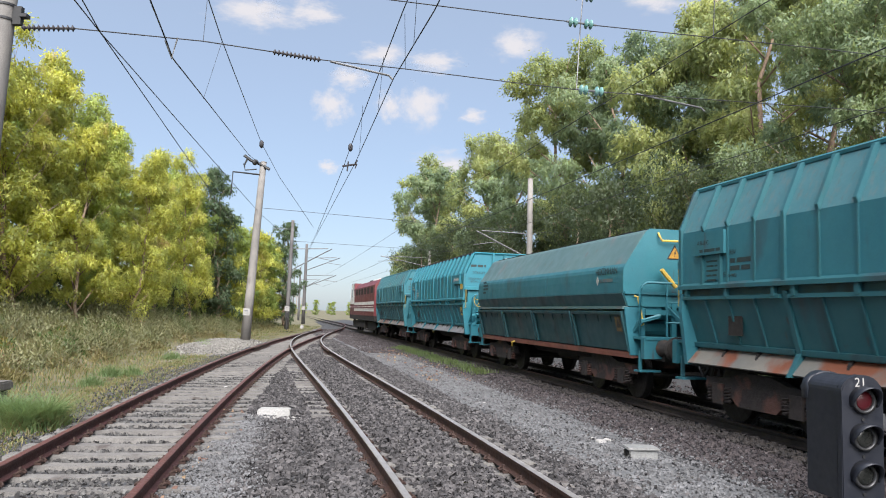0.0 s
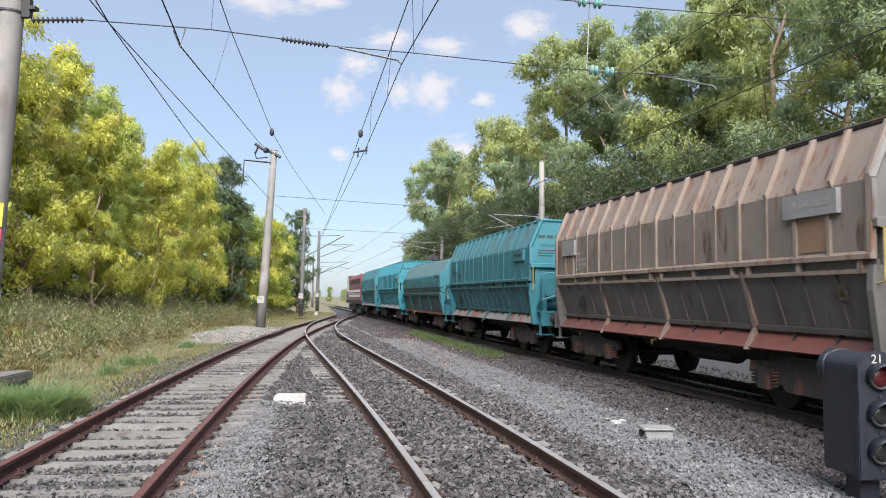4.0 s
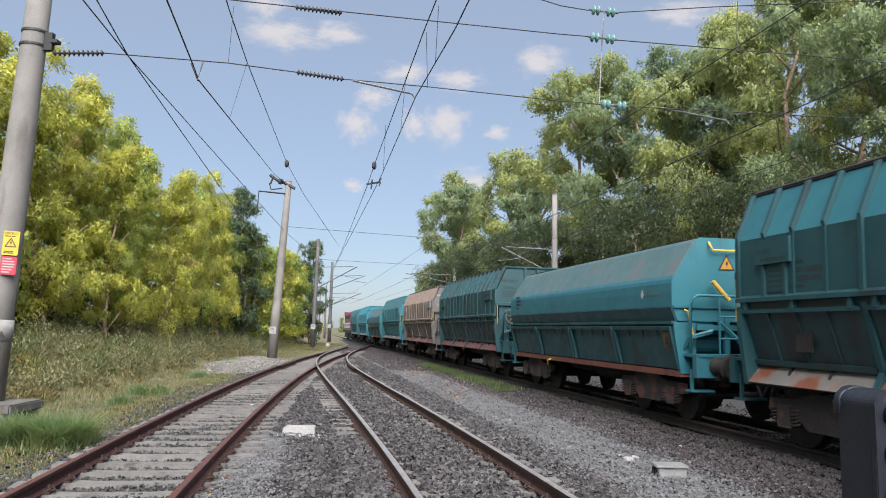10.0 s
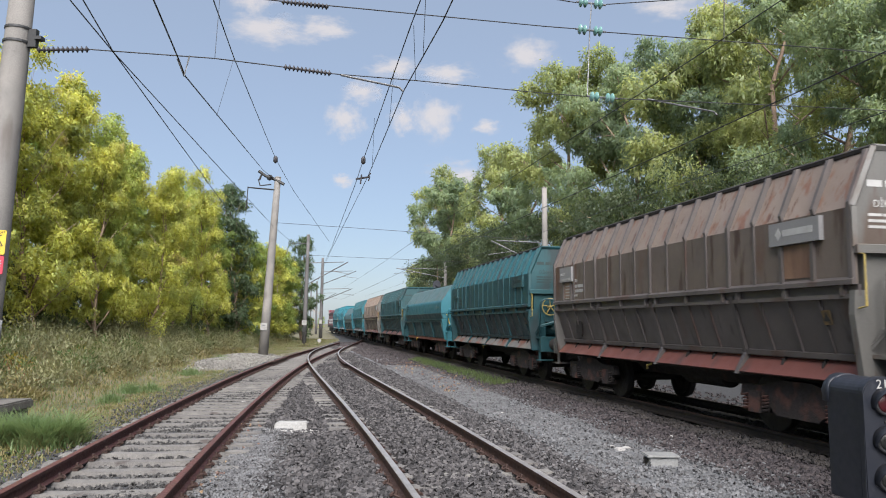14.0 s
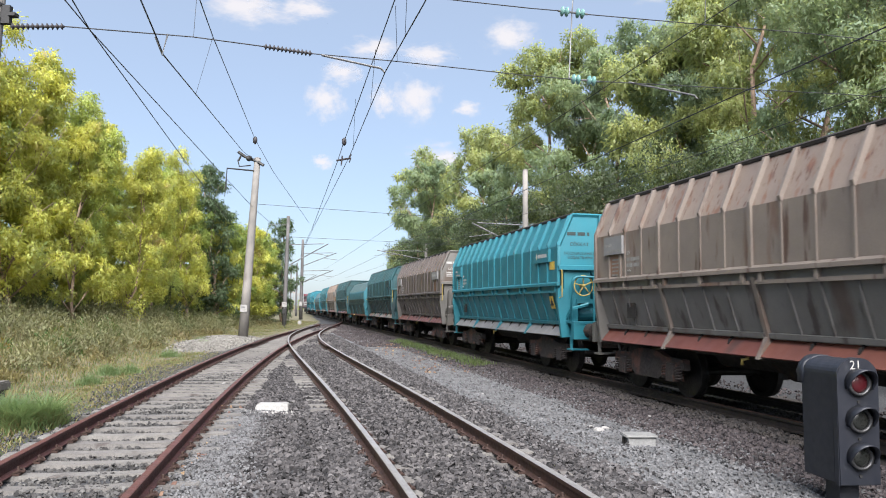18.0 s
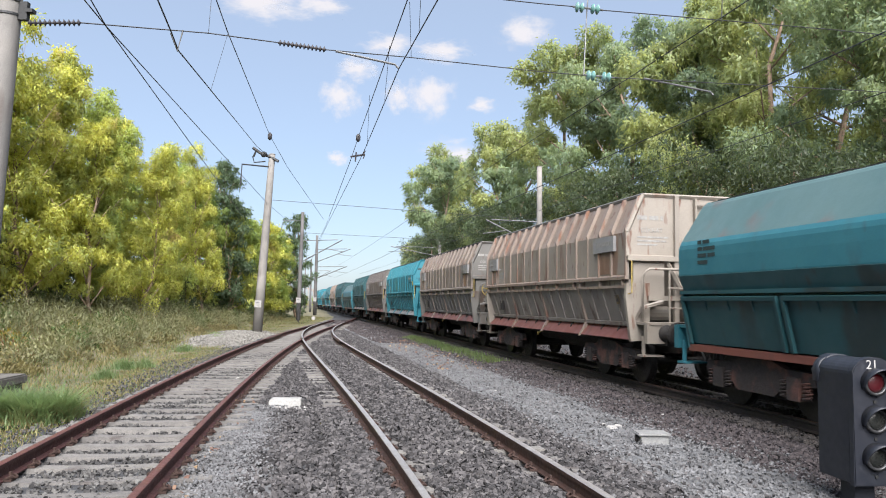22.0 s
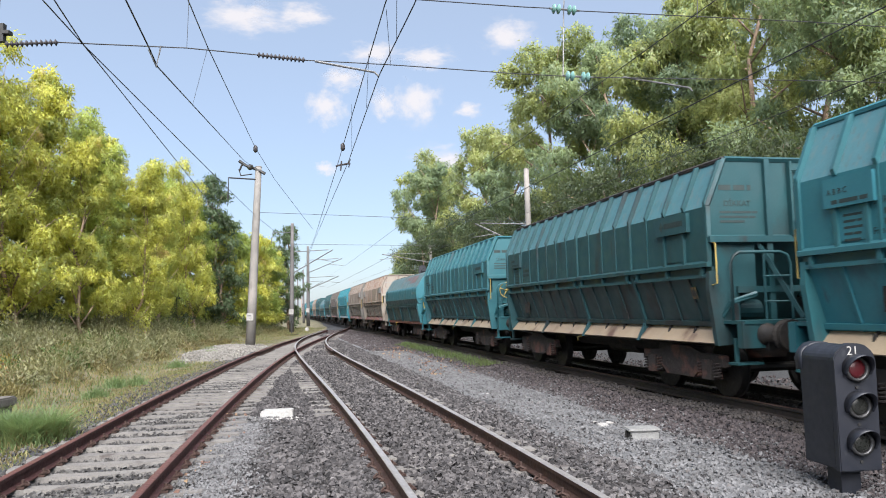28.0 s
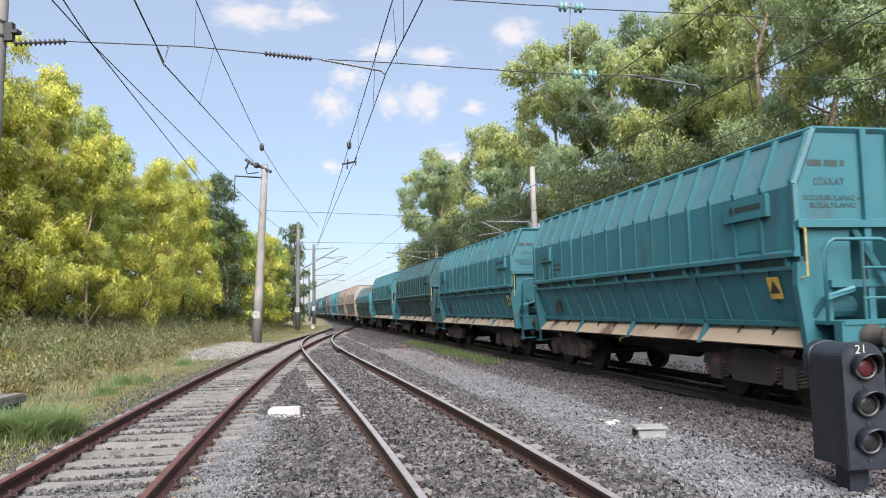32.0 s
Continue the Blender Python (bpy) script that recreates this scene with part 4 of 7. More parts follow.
P_BROWN = paint("faded_brown_paint", (0.177, 0.147, 0.124), (0.142, 0.118, 0.102), (0.12, 0.0682, 0.0482), 0.58, second=((0.0706, 0.0408, 0.0311), 5.0, 0.59, 0.2))
P_BROWN_9 = paint("dark_brown_paint", (0.112, 0.088, 0.073), (0.088, 0.07, 0.06), (0.085, 0.046, 0.033), 0.57, second=((0.05, 0.03, 0.024), 5.0, 0.58, 0.2))
# flap paints: grime plus the shade of down-facing sheets, in one colour
P_BROWN_D = paint("grimy_shaded_brown_paint", (0.0887, 0.0761, 0.0715), (0.0666, 0.0577, 0.0541), (0.0666, 0.0407, 0.032), 0.58, second=((0.037, 0.0296, 0.0274), 4.0, 0.62, 0.2))
P_GREY_D = paint("grimy_shaded_grey_flap", (0.127, 0.123, 0.117), (0.102, 0.0975, 0.0933), (0.0701, 0.053, 0.0452), 0.58, second=((0.0446, 0.0365, 0.0342), 4.0, 0.58, 0.2))
P_RUSTY = paint("rust_streaked_slope", (0.20, 0.158, 0.128), (0.17, 0.132, 0.108), (0.155, 0.078, 0.05), 0.56, 1.1, 7.0, 0.10, ((0.09, 0.045, 0.033), 9.0, 0.60, 0.10))
P_BEIGE = paint("beige_paint", (0.22, 0.193, 0.163), (0.192, 0.168, 0.14), (0.16, 0.104, 0.0734), 0.58, 1.1, 2.2, 0.2, ((0.103, 0.0467, 0.0293), 6.0, 0.59, 0.22))
P_BEIGE_D = paint("grimy_shaded_beige_paint", (0.176, 0.158, 0.139), (0.134, 0.12, 0.107), (0.094, 0.0628, 0.0501), 0.58, second=((0.0671, 0.042, 0.0323), 5.0, 0.58, 0.2))
P_GREY = paint("bare_grey_end", (0.112, 0.107, 0.0975), (0.0938, 0.0892, 0.0819), (0.0782, 0.0589, 0.046), 0.60, second=((0.067, 0.0408, 0.032), 5.0, 0.60, 0.25))
P_BOARD = paint("pale_grey_board", (0.204, 0.201, 0.201), (0.18, 0.177, 0.176), (0.12, 0.096, 0.0803), 0.64)
P_PANEL = paint("rust_orange_panel", (0.196, 0.115, 0.0721), (0.168, 0.105, 0.0721), (0.112, 0.063, 0.0433), 0.56)
P_RED = paint("red_oxide", (0.147, 0.0488, 0.0333), (0.118, 0.0414, 0.0304), (0.0739, 0.0355, 0.0276), 0.56)
P_CREAM = paint("cream_apron", (0.33, 0.255, 0.17), (0.27, 0.203, 0.139), (0.112, 0.0638, 0.0425), 0.56)
P_PALE = paint("grey_apron", (0.195, 0.188, 0.182), (0.143, 0.135, 0.131), (0.09, 0.0638, 0.0502), 0.58)
P_RUSTAPRON = paint("rusting_pale_apron", (0.192, 0.172, 0.144), (0.136, 0.132, 0.119), (0.176, 0.0576, 0.0288), 0.49, 1.1, 1.5, 0.8)
P_ROOF_S = paint("dusty_teal_roof", (0.0697, 0.123, 0.122), (0.0533, 0.107, 0.11), (0.0984, 0.111, 0.11), 0.56, second=((0.082, 0.0738, 0.0718), 6.0, 0.64, 0.15))
P_PRIMER = paint("faded_red_primer", (0.125, 0.062, 0.056), (0.10, 0.07, 0.064), (0.085, 0.10, 0.10), 0.54, 1.1, 1.4, 0.5)
P_ROOF_RED = paint("teal_roof_with_red_primer", (0.0697, 0.123, 0.125), (0.0574, 0.111, 0.114), (0.11, 0.085, 0.08), 0.56, 1.1, 0.9, 0.6)
M_text = material("black_stencil", (0.015, 0.03, 0.03), None, 6, 0.7, grain=0)
M_text_faint = material("faded_stencil", (0.24, 0.235, 0.22), (0.18, 0.17, 0.158), 14, 0.7, grain=0)
M_sticker = material("grimy_sticker", (0.16, 0.10, 0.03), (0.035, 0.03, 0.025), 5, 0.6, grain=0)
M_text_w = material("white_stencil", (0.36, 0.355, 0.34), None, 6, 0.7, grain=0)

HALF = 5.325                                        # half the length of a wagon's side
PITCH = 12.75                                       # from wagon to wagon


def wheelset(parent, y):
    bm = bmesh.new()
    prof = [(0.09, -0.07), (0.43, -0.07), (0.46, -0.065), (0.46, 0.05), (0.485, 0.055), (0.485, 0.07), (0.40, 0.075), (0.36, 0.03), (0.16, 0.02), (0.12, 0.08)]
    for s in (-1, 1):
        m = Matrix.Translation((s * 0.755, 0, 0)) @ pose(0, 0, 0, 0, -90 * s, 0)
        lathe(bm, prof, m, 28)
    tube(bm, [(-1.02, 0, 0), (1.02, 0, 0)], 0.075, 10)
    ob = part("wheelset", bm, M_wheel, parent, "steel wheels on an axle")
    ob.location = (0, y, 0.46)
    return ob


def bogie(parent, y):
    """Side frames with springs and axle boxes, and a bolster; its two wheelsets turn on their own."""
    bm = box(bmesh.new(), -1.05, 1.05, y - 0.18, y + 0.18, 0.55, 0.8)
    b = part("bogie", bm, M_bogie, parent, "grimy two-axle bogie")
    for s in (-1, 1):
        x0, x1 = (s * 1.0, s * 1.13) if s > 0 else (s * 1.13, s * 1.0)
        out = [(-1.35, 0.52), (-1.3, 0.7), (-0.7, 0.72), (-0.35, 0.82), (0.35, 0.82), (0.7, 0.72), (1.3, 0.7), (1.35, 0.52), (0.75, 0.52), (0.45, 0.3), (-0.45, 0.3), (-0.75, 0.52)]
        part("side_frame", prism(bmesh.new(), [(a + y, h) for a, h in out], x0, x1, "x"), M_bogie, b)
        for k in (-1, 1):
            part("axle_box", box(bmesh.new(), s * 1.075 - 0.11, s * 1.075 + 0.11, y + k * 0.93 - 0.13, y + k * 0.93 + 0.13, 0.3, 0.62), M_bogie, b)
            for j in (-1, 1):
                bm = bmesh.new()
                pts = [(s * 1.13 + 0.058 * math.cos(t), y + k * 0.93 + j * 0.24 + 0.058 * math.sin(t), 0.33 + 0.25 * t / (10 * math.pi)) for t in [math.pi * q / 4 for q in range(41)]]
                tube(bm, pts, 0.017, 4)
                part("spring", bm, M_bogie, b)
    part("brake_beam", tube(bmesh.new(), [(-0.9, y, 0.35), (0.9, y, 0.35)], 0.05, 6), M_dark, b)
    return [wheelset(parent, y - 0.93), wheelset(parent, y + 0.93)]


def underframe(w, end_mat):
    """What both kinds of wagon share below: sole bars, headstocks, buffers, couplers, bogies, tanks."""
    for s in (-1, 1):
        part("sole_bar", box(bmesh.new(), s * 0.85 - 0.06, s * 0.85 + 0.06, -5.95, 5.95, 0.82, 1.08), M_dark, w)
    part("centre_sill", box(bmesh.new(), -0.3, 0.3, -5.9, 5.9, 0.8, 1.05), M_dark, w)
    for e in (-1, 1):
        y0, y1 = sorted((e * 5.72, e * 5.86))
        part("headstock", box(bmesh.new(), -1.28, 1.28, y0, y1, 0.86, 1.26), end_mat, w)
        for s in (-1, 1):
            m = pose(s * 0.875, e * 5.86, 1.06, -90 * e, 0, 0)
            b = part("buffer", lathe(bmesh.new(), [(0.17, 0.0), (0.17, 0.03), (0.12, 0.04), (0.12, 0.32), (0.095, 0.33), (0.095, 0.42), (0.10, 0.43)], m, 16), M_dark, w, "greasy black buffer", True)
            part("buffer_plate", lathe(bmesh.new(), [(0.23, 0.43), (0.235, 0.45), (0.2, 0.485), (0.08, 0.5)], m, 20), M_dark, b)
        part("coupling_hook", tube(bmesh.new(), [(0, e * 5.8, 1.0), (0, e * 6.2, 1.0), (0, e * 6.34, 0.92), (0, e * 6.2, 0.6)], 0.045, 6), M_dark, w)
        part("air_hose", tube(bmesh.new(), [(-0.3, e * 5.86, 0.95), (-0.3, e * 6.1, 0.8), (-0.28, e * 6.25, 0.55), (-0.2, e * 6.3, 0.75)], 0.025, 6), M_black, w)
        part("step", box(bmesh.new(), -1.3, -0.85, e * 5.6 - 0.12, e * 5.6 + 0.12, 0.60, 0.635), end_mat, w)
        part("step_hanger", box(bmesh.new(), -1.26, -1.2, e * 5.6 - 0.02, e * 5.6 + 0.02, 0.62, 1.0), end_mat, w)
    part("air_tank", tube(bmesh.new(), [(-0.35, -0.9, 0.7), (-0.35, 0.5, 0.7)], 0.2, 14), M_dark, w)
    part("discharge_hopper", prism(bmesh.new(), [(-1.05, 1.2), (1.05, 1.2), (0.5, 0.62), (-0.5, 0.62)], -2.2, 2.2), M_dark, w)
    return bogie(w, -3.72) + bogie(w, 3.72)


def end_gear(w, e, c, low_z):
    """The open end: sloping hopper sheet, gussets, braces, platform, hand rails. e is -1 behind, 1 in front."""
    y = e * HALF
    inner = e * 4.35
    bm = bmesh.new()
    prism(bm, [(y, low_z), (y, low_z - 0.06), (inner, 1.25), (inner, 1.33)], -1.18, 1.18, "x")
    part("hopper_end", bm, c["end"], w)
    bm = prism(bmesh.new(), [(y - e * 0.02, low_z), (y - e * 0.02, 1.75), (y - e * 0.75, 1.6), (y - e * 0.55, low_z)], -1.3, -0.62, "x")
    part("corner_box", bm, c["end"], w)
    bm = prism(bmesh.new(), [(y - e * 0.02, low_z), (y - e * 0.02, 1.75), (y - e * 0.75, 1.6), (y - e * 0.55, low_z)], 0.62, 1.3, "x")
    part("corner_box", bm, c["end"], w)
    for s in (-1, 1):
        part("brace", tube(bmesh.new(), [(s * 0.55, y - e * 0.02, low_z - 0.05), (s * 0.05, y + e * 0.3, 1.3)], 0.045, 4), c["end"], w)
    part("brace", box(bmesh.new(), -0.42, -0.32, y - 0.04, y + 0.04, 1.15, low_z), c["end"], w)
    part("crossbar", box(bmesh.new(), -1.0, 1.0, y + e * 0.02 - 0.04, y + e * 0.02 + 0.04, 1.7, 1.8), c["end"], w)
    part("platform", box(bmesh.new(), -1.25, 1.25, y - 0.02 if e > 0 else y - 0.55, y + 0.55 if e > 0 else y + 0.02, 1.22, 1.27), c["end"], w)
    a = e * 5.52
    b_ = e * 5.84
    hoop = [(-1.2, a, 1.2), (-1.2, a, 2.15), (-1.15, a, 2.27), (-1.05, a, 2.33), (-0.32, a, 2.33), (-0.2, a, 2.28), (-0.15, a, 2.15), (-0.15, a, 1.6), (-0.22, a + e * 0.1, 1.2)]
    part("hand_rail", tube(bmesh.new(), hoop, 0.026, 8), c["end"], w, "", True)
    hoop = [(0.15, b_, 1.2), (0.15, b_, 2.1), (0.22, b_, 2.25), (0.36, b_, 2.33), (1.05, b_, 2.33), (1.18, b_, 2.2), (1.2, b_, 1.2)]
    part("hand_rail", tube(bmesh.new(), hoop, 0.026, 8), c["end"], w, "", True)
    for z in (1.55, 1.95):
        part("hand_rail", tube(bmesh.new(), [(-0.65, a, z), (-0.15, a, z)], 0.018, 6), c["end"], w)
    part("rail_post", tube(bmesh.new(), [(-0.62, a, 1.2), (-0.62, a, 2.33)], 0.02, 6), c["end"], w)
    part("brake_cylinder", tube(bmesh.new(), [(-1.0, e * 4.9, 1.42), (-0.35, e * 4.9, 1.42)], 0.17, 14), c["end"], w)
    part("lever", tube(bmesh.new(), [(-1.24, y - e * 0.05, 1.3), (-1.2, y + e * 0.15, 1.55), (-0.75, y + e * 0.15, 1.68)], 0.045, 6), c["end"], w)


def hand_wheel(w, x, y, z, mat):
    bm = bmesh.new()
    n = 22
    tube(bm, [(x + 0.24 * math.cos(2 * math.pi * i / n), y, z + 0.24 * math.sin(2 * math.pi * i / n)) for i in range(n + 1)], 0.017, 6)
    for i in range(5):
        a = 2 * math.pi * i / 5 + 0.4
        tube(bm, [(x, y, z), (x + 0.24 * math.cos(a), y, z + 0.24 * math.sin(a))], 0.016, 5)
    tube(bm, [(x, y - 0.03, z), (x, y + 0.3, z)], 0.04, 8)
    part("brake_wheel", bm, mat, w, "spoked brake hand wheel", True)


def warning_plate(w, m, mat=None, size=0.17):
    bm = bmesh.new()
    prism(bm, [(-size, -size * 0.75), (size, -size * 0.75), (0, size)], -0.006, 0)
    t = part("warning_triangle", bm, M_black, w, "orange warning triangle with black rim")
    t.matrix_basis = m
    bm = bmesh.new()
    k = size * 0.76
    prism(bm, [(-k, -size * 0.63), (k, -size * 0.63), (0, size * 0.72)], -0.010, -0.006)
    part("triangle_face", bm, mat or M_orange, t)
    bm = bmesh.new()
    prism(bm, [(size * 0.1, size * 0.4), (-size * 0.16, -0.02), (0.0, -0.02), (-size * 0.08, -size * 0.5), (size * 0.2, size * 0.05), (0.02, size * 0.05)], -0.013, -0.010)
    part("flash", bm, M_black, t)


def face_left(y, z, x=-1.43):
    """Turns letters to read on the left flank of a wagon (its front lies to the reader's left)."""
    return Matrix.Translation((x, y, z)) @ Matrix(((0, 0, -1, 0), (-1, 0, 0, 0), (0, 1, 0, 0), (0, 0, 0, 1)))


UPRIGHT = pose(0, 0, 0, -90, 0, 0)                  # lays a shape drawn in x and z into the letters' x and y


def face_rear(x, z, y=-HALF - 0.03):
    return Matrix.Translation((x, y, z)) @ pose(0, 0, 0, 90, 0, 0)


def ribbed_wagon(c, label):
    """A saddle-bottomed hopper wagon with ribbed sides, sloping upper edge, four drop flaps and chute aprons a side."""
    w = new("hopper_wagon")
    wheels = underframe(w, c["end"])
    waist, knee, top = 2.15, 3.08, 3.84
    xk, xt = 1.43, 1.09
    # plain sheet added to close the open top, unseen from below
    part("top_cover", box(bmesh.new(), -xt, xt, -HALF + 0.05, HALF - 0.05, 3.60, 3.64), M_dark, w, "flat dark cover added below the rim")
    for s in (-1, 1):
        bm = bmesh.new()
        box(bm, min(s * xk, s * (xk - 0.03)), max(s * xk, s * (xk - 0.03)), -HALF, HALF, waist - 0.02, knee)
        side = part("side_wall", bm, c["side"], w)
        bm = bmesh.new()
        prism(bm, [(s * xk, knee), (s * xt, top), (s * (xt - 0.03), top), (s * (xk - 0.03), knee)], -HALF, HALF)
        slope = part("upper_slope", bm, c["roof"], w)
        part("top_rim", tube(bmesh.new(), [(s * xt, -HALF, top), (s * xt, HALF, top)], 0.045, 6), c["rim"], w)
        ribs = [-HALF + 0.04 + (2 * HALF - 0.08) * i / 16 for i in range(17)]
        for i, y in enumerate(ribs):
            bm = bmesh.new()
            d = 0.042 if i % 4 == 0 else 0.022
            t = 0.036 if i % 4 == 0 else 0.022
            xa, xb = s * (xk - 0.005), s * (xk + d)
            if i not in (1, 2, 15):
                prism(bm, [(xa, waist), (xb, waist), (xb, knee + 0.02), (xa, knee)], y - t, y + t)
            prism(bm, [(xa, knee - 0.03), (xb, knee - 0.01), (s * (xk + 0.045), knee + 0.06), (s * (xt + 0.10), top - 0.02), (s * xt, top)], y - 0.03, y + 0.03)
            part("rib", bm, c["rib"], w)
        part("waist_rail", prism(bmesh.new(), [(s * 1.40, waist - 0.03), (s * 1.49, waist - 0.03), (s * 1.49, waist + 0.03), (s * 1.43, waist + 0.07)], -HALF, HALF), c["rib"], w)
        # recess painted darker, its shade and grime in one colour
        part("header_plate", box(bmesh.new(), min(s * 1.36, s * 1.405), max(s * 1.36, s * 1.405), -HALF, HALF, waist - 0.17, waist - 0.03), c["band"], w, "recessed band, grime and painted shade in its colour")
        n = 4
        for i in range(n):
            y0 = -HALF + 2 * HALF * i / n + 0.07
            y1 = -HALF + 2 * HALF * (i + 1) / n - 0.07
            a, b = (s * 1.385, waist - 0.16), (s * 1.13, 1.17)
            f = part("flap", slab(bmesh.new(), a, b, y0, y1, 0.025 * s), c["low"], w)
            for k in range(1, 4):
                y = y0 + (y1 - y0) * k / 4
                part("flap_rib", slab(bmesh.new(), (a[0] + s * 0.024, a[1]), (b[0] + s * 0.02, b[1]), y - 0.02, y + 0.02, 0.03 * s), c["low"], f)
            part("flap_rail", box(bmesh.new(), min(s * 1.36, s * 1.455), max(s * 1.36, s * 1.455), y0 + 0.02, y1 - 0.02, waist - 0.20, waist - 0.145), c["rib"], f)
            for y in (y0 + 0.14, (y0 + y1) / 2, y1 - 0.14):
                part("hinge", box(bmesh.new(), min(s * 1.39, s * 1.468), max(s * 1.39, s * 1.468), y - 0.035, y + 0.035, waist - 0.17, waist - 0.03), c["rib"], f)
            part("flap_edge", slab(bmesh.new(), (b[0] + s * 0.055, b[1] + 0.09), (b[0] + s * 0.04, b[1] + 0.02), y0, y1, 0.05 * s), c["low"], f)
            bm = slab(bmesh.new(), (s * 1.08, 1.19), (s * 1.34, 0.90), y0 - 0.03, y1 + 0.03, 0.025 * s)
            ch = part("apron", bm, c["apron"], w)
            for k in (1, 2):
                y = y0 + (y1 - y0) * k / 3
                bm = prism(bmesh.new(), [(s * 1.10, 1.21), (s * 1.21, 1.14), (s * 1.245, 1.03), (s * 1.21, 1.04)], y - 0.022, y + 0.022)
                part("fin", bm, M_dark, ch)
        for i in range(n + 1):
            y = -HALF + 2 * HALF * i / n
            y = min(max(y, -HALF + 0.05), HALF - 0.05)
            big = i in (0, n)
            bm = bmesh.new()
            if big:
                prism(bm, [(s * 1.45, waist - 0.1), (s * 1.47, waist - 0.4), (s * 1.36, 0.88), (s * 0.95, 0.9), (s * 0.95, waist - 0.1)], y - 0.05, y + 0.05)
            else:
                prism(bm, [(s * 1.44, waist - 0.1), (s * 1.22, 1.2), (s * 1.39, 0.88), (s * 1.1, 0.9), (s * 1.05, waist - 0.1)], y - 0.045, y + 0.045)
            part("flap_post", bm, c["rib"] if not big else c["end"], w)
        # name board and data panel near both ends
        for y in (-HALF + 1.05, HALF - 0.95):
            big = y < 0
            h0, h1, wd = (knee - 0.36, knee - 0.04, 0.52) if big else (knee - 0.42, knee - 0.06, 0.40)
            bm = box(bmesh.new(), min(s * 1.42, s * 1.50), max(s * 1.42, s * 1.50), y - wd, y + wd, h0, h1)
            board = part("name_board", bm, c["board"], w, "raised name board")
            for k in (-1, 1):
                part("board_stay", box(bmesh.new(), min(s * 1.42, s * 1.475), max(s * 1.42, s * 1.475), y + k * wd * 0.62 - 0.03, y + k * wd * 0.62 + 0.03, waist + 0.04, h0), c["rib"], w)
            part("data_panel", box(bmesh.new(), min(s * 1.42, s * 1.44), max(s * 1.42, s * 1.44), y - wd * 0.55, y + wd * 0.55, waist + 0.1, h0 - 0.02), c["panel"], w)
            if s < 0 and not big:
                writing("A B B C", 0.1, c["ink"], board, face_left(y + 0.16, h1 - 0.17, -1.5025), label="load table")
                bars(board, "text_bar", c["ink"], -0.26, 0.0, [(0.1, 0.3, 0.12)], 0.05, 0.1, 0.0, face_left(y, h0 + 0.09, -1.5025) @ UPRIGHT)
                bars(w, "text_bar", c["ink"], -0.15, 0.0, [(0.3,), (0.2, 0.08), (0.3,), (0.14, 0.12), (0.26,)], 0.03, 0.075, 0.0, face_left(y, waist + 0.42, -1.4425) @ UPRIGHT)
            if s < 0 and big:
                bars(board, "text_bar", c["ink"], -0.22, 0.05, [(0.62,)], 0.09, 0.1, 0.0, face_left(y, (h0 + h1) / 2, -1.5025) @ UPRIGHT)
                bm = prism(bmesh.new(), [(-0.38, 0.0), (-0.31, 0.09), (-0.24, 0.0), (-0.31, -0.09)], 0, 0.003)
                part("emblem", bm, c["ink"], board, "plain diamond emblem").matrix_basis = face_left(y, (h0 + h1) / 2, -1.5025) @ UPRIGHT
    # registration rows near the front end, left flank
    for s in (-1,):
        writing("31 RIV", 0.115, c["ink"], w, face_left(HALF - 1.42, 2.66, -1.4335), label="stencilled letters")
        writing("Fals-wu", 0.115, c["ink"], w, face_left(HALF - 1.42, 2.32, -1.4335), label="stencilled letters")
        o = bars(w, "text_bar", c["ink"], 0.0, 0.0, [(0.13, 0.34), (0.24, 0.22)], 0.07, 0.115, 0.0)
        o.matrix_basis = face_left(HALF - 1.42, 2.57, -1.4335) @ UPRIGHT
        bm = box(bmesh.new(), -1.40, -1.385, HALF - 1.55, HALF - 1.2, 1.4, 1.72)
        hatch = part("inspection_hatch", bm, M_dark, w, "small dark hatch in a flap")
        hatch.location = (0.08, 0, 0)
    for e in (-1, 1):
        y = e * HALF
        out = [(-xk, 2.58), (xk, 2.58), (xk, knee), (xt, top), (-xt, top), (-xk, knee)]
        y0, y1 = sorted((y - e * 0.03, y))
        end = part("end_wall", prism(bmesh.new(), out, y0, y1), c["end"], w)
        bm = bmesh.new()
        k = 0.045
        for a, b in zip(out, out[1:] + out[:1]):
            tube(bm, [(a[0], y, a[1]), (b[0], y, b[1])], k, 4)
        part("end_frame", bm, c["trim"], w)
        part("end_beam", box(bmesh.new(), -1.45, 1.45, y - 0.07, y + 0.07, 2.50, 2.60), c["trim"], w)
        part("end_post", box(bmesh.new(), -0.42, -0.33, min(y, y + e * 0.07), max(y, y + e * 0.07), 2.6, top), c["trim"], w)
        lad = part("ladder", box(bmesh.new(), 0.02, 0.06, min(y, y + e * 0.1), max(y, y + e * 0.1), 2.6, 3.8), c["end"], w)
        part("stile", box(bmesh.new(), 0.50, 0.54, min(y, y + e * 0.1), max(y, y + e * 0.1), 2.6, 3.8), c["end"], lad)
        for z in (2.85, 3.12, 3.39, 3.66):
            part("rung", box(bmesh.new(), 0.06, 0.5, y + e * 0.07 - 0.03, y + e * 0.07 + 0.03, z, z + 0.035), c["rung"], lad)
        end_gear(w, e, c, 2.55)
        part("yellow_grip", tube(bmesh.new(), [(-1.40, y + e * 0.02, 2.5), (-1.40, y + e * 0.12, 2.48), (-1.40, y + e * 0.12, 1.85), (-1.42, y + e * 0.02, 1.83)], 0.014, 6), M_grip, w, "yellow grab handle")
    warning_plate(w, Matrix.Translation((0.2, -HALF - 0.105, 3.5)), M_yellow, 0.11)
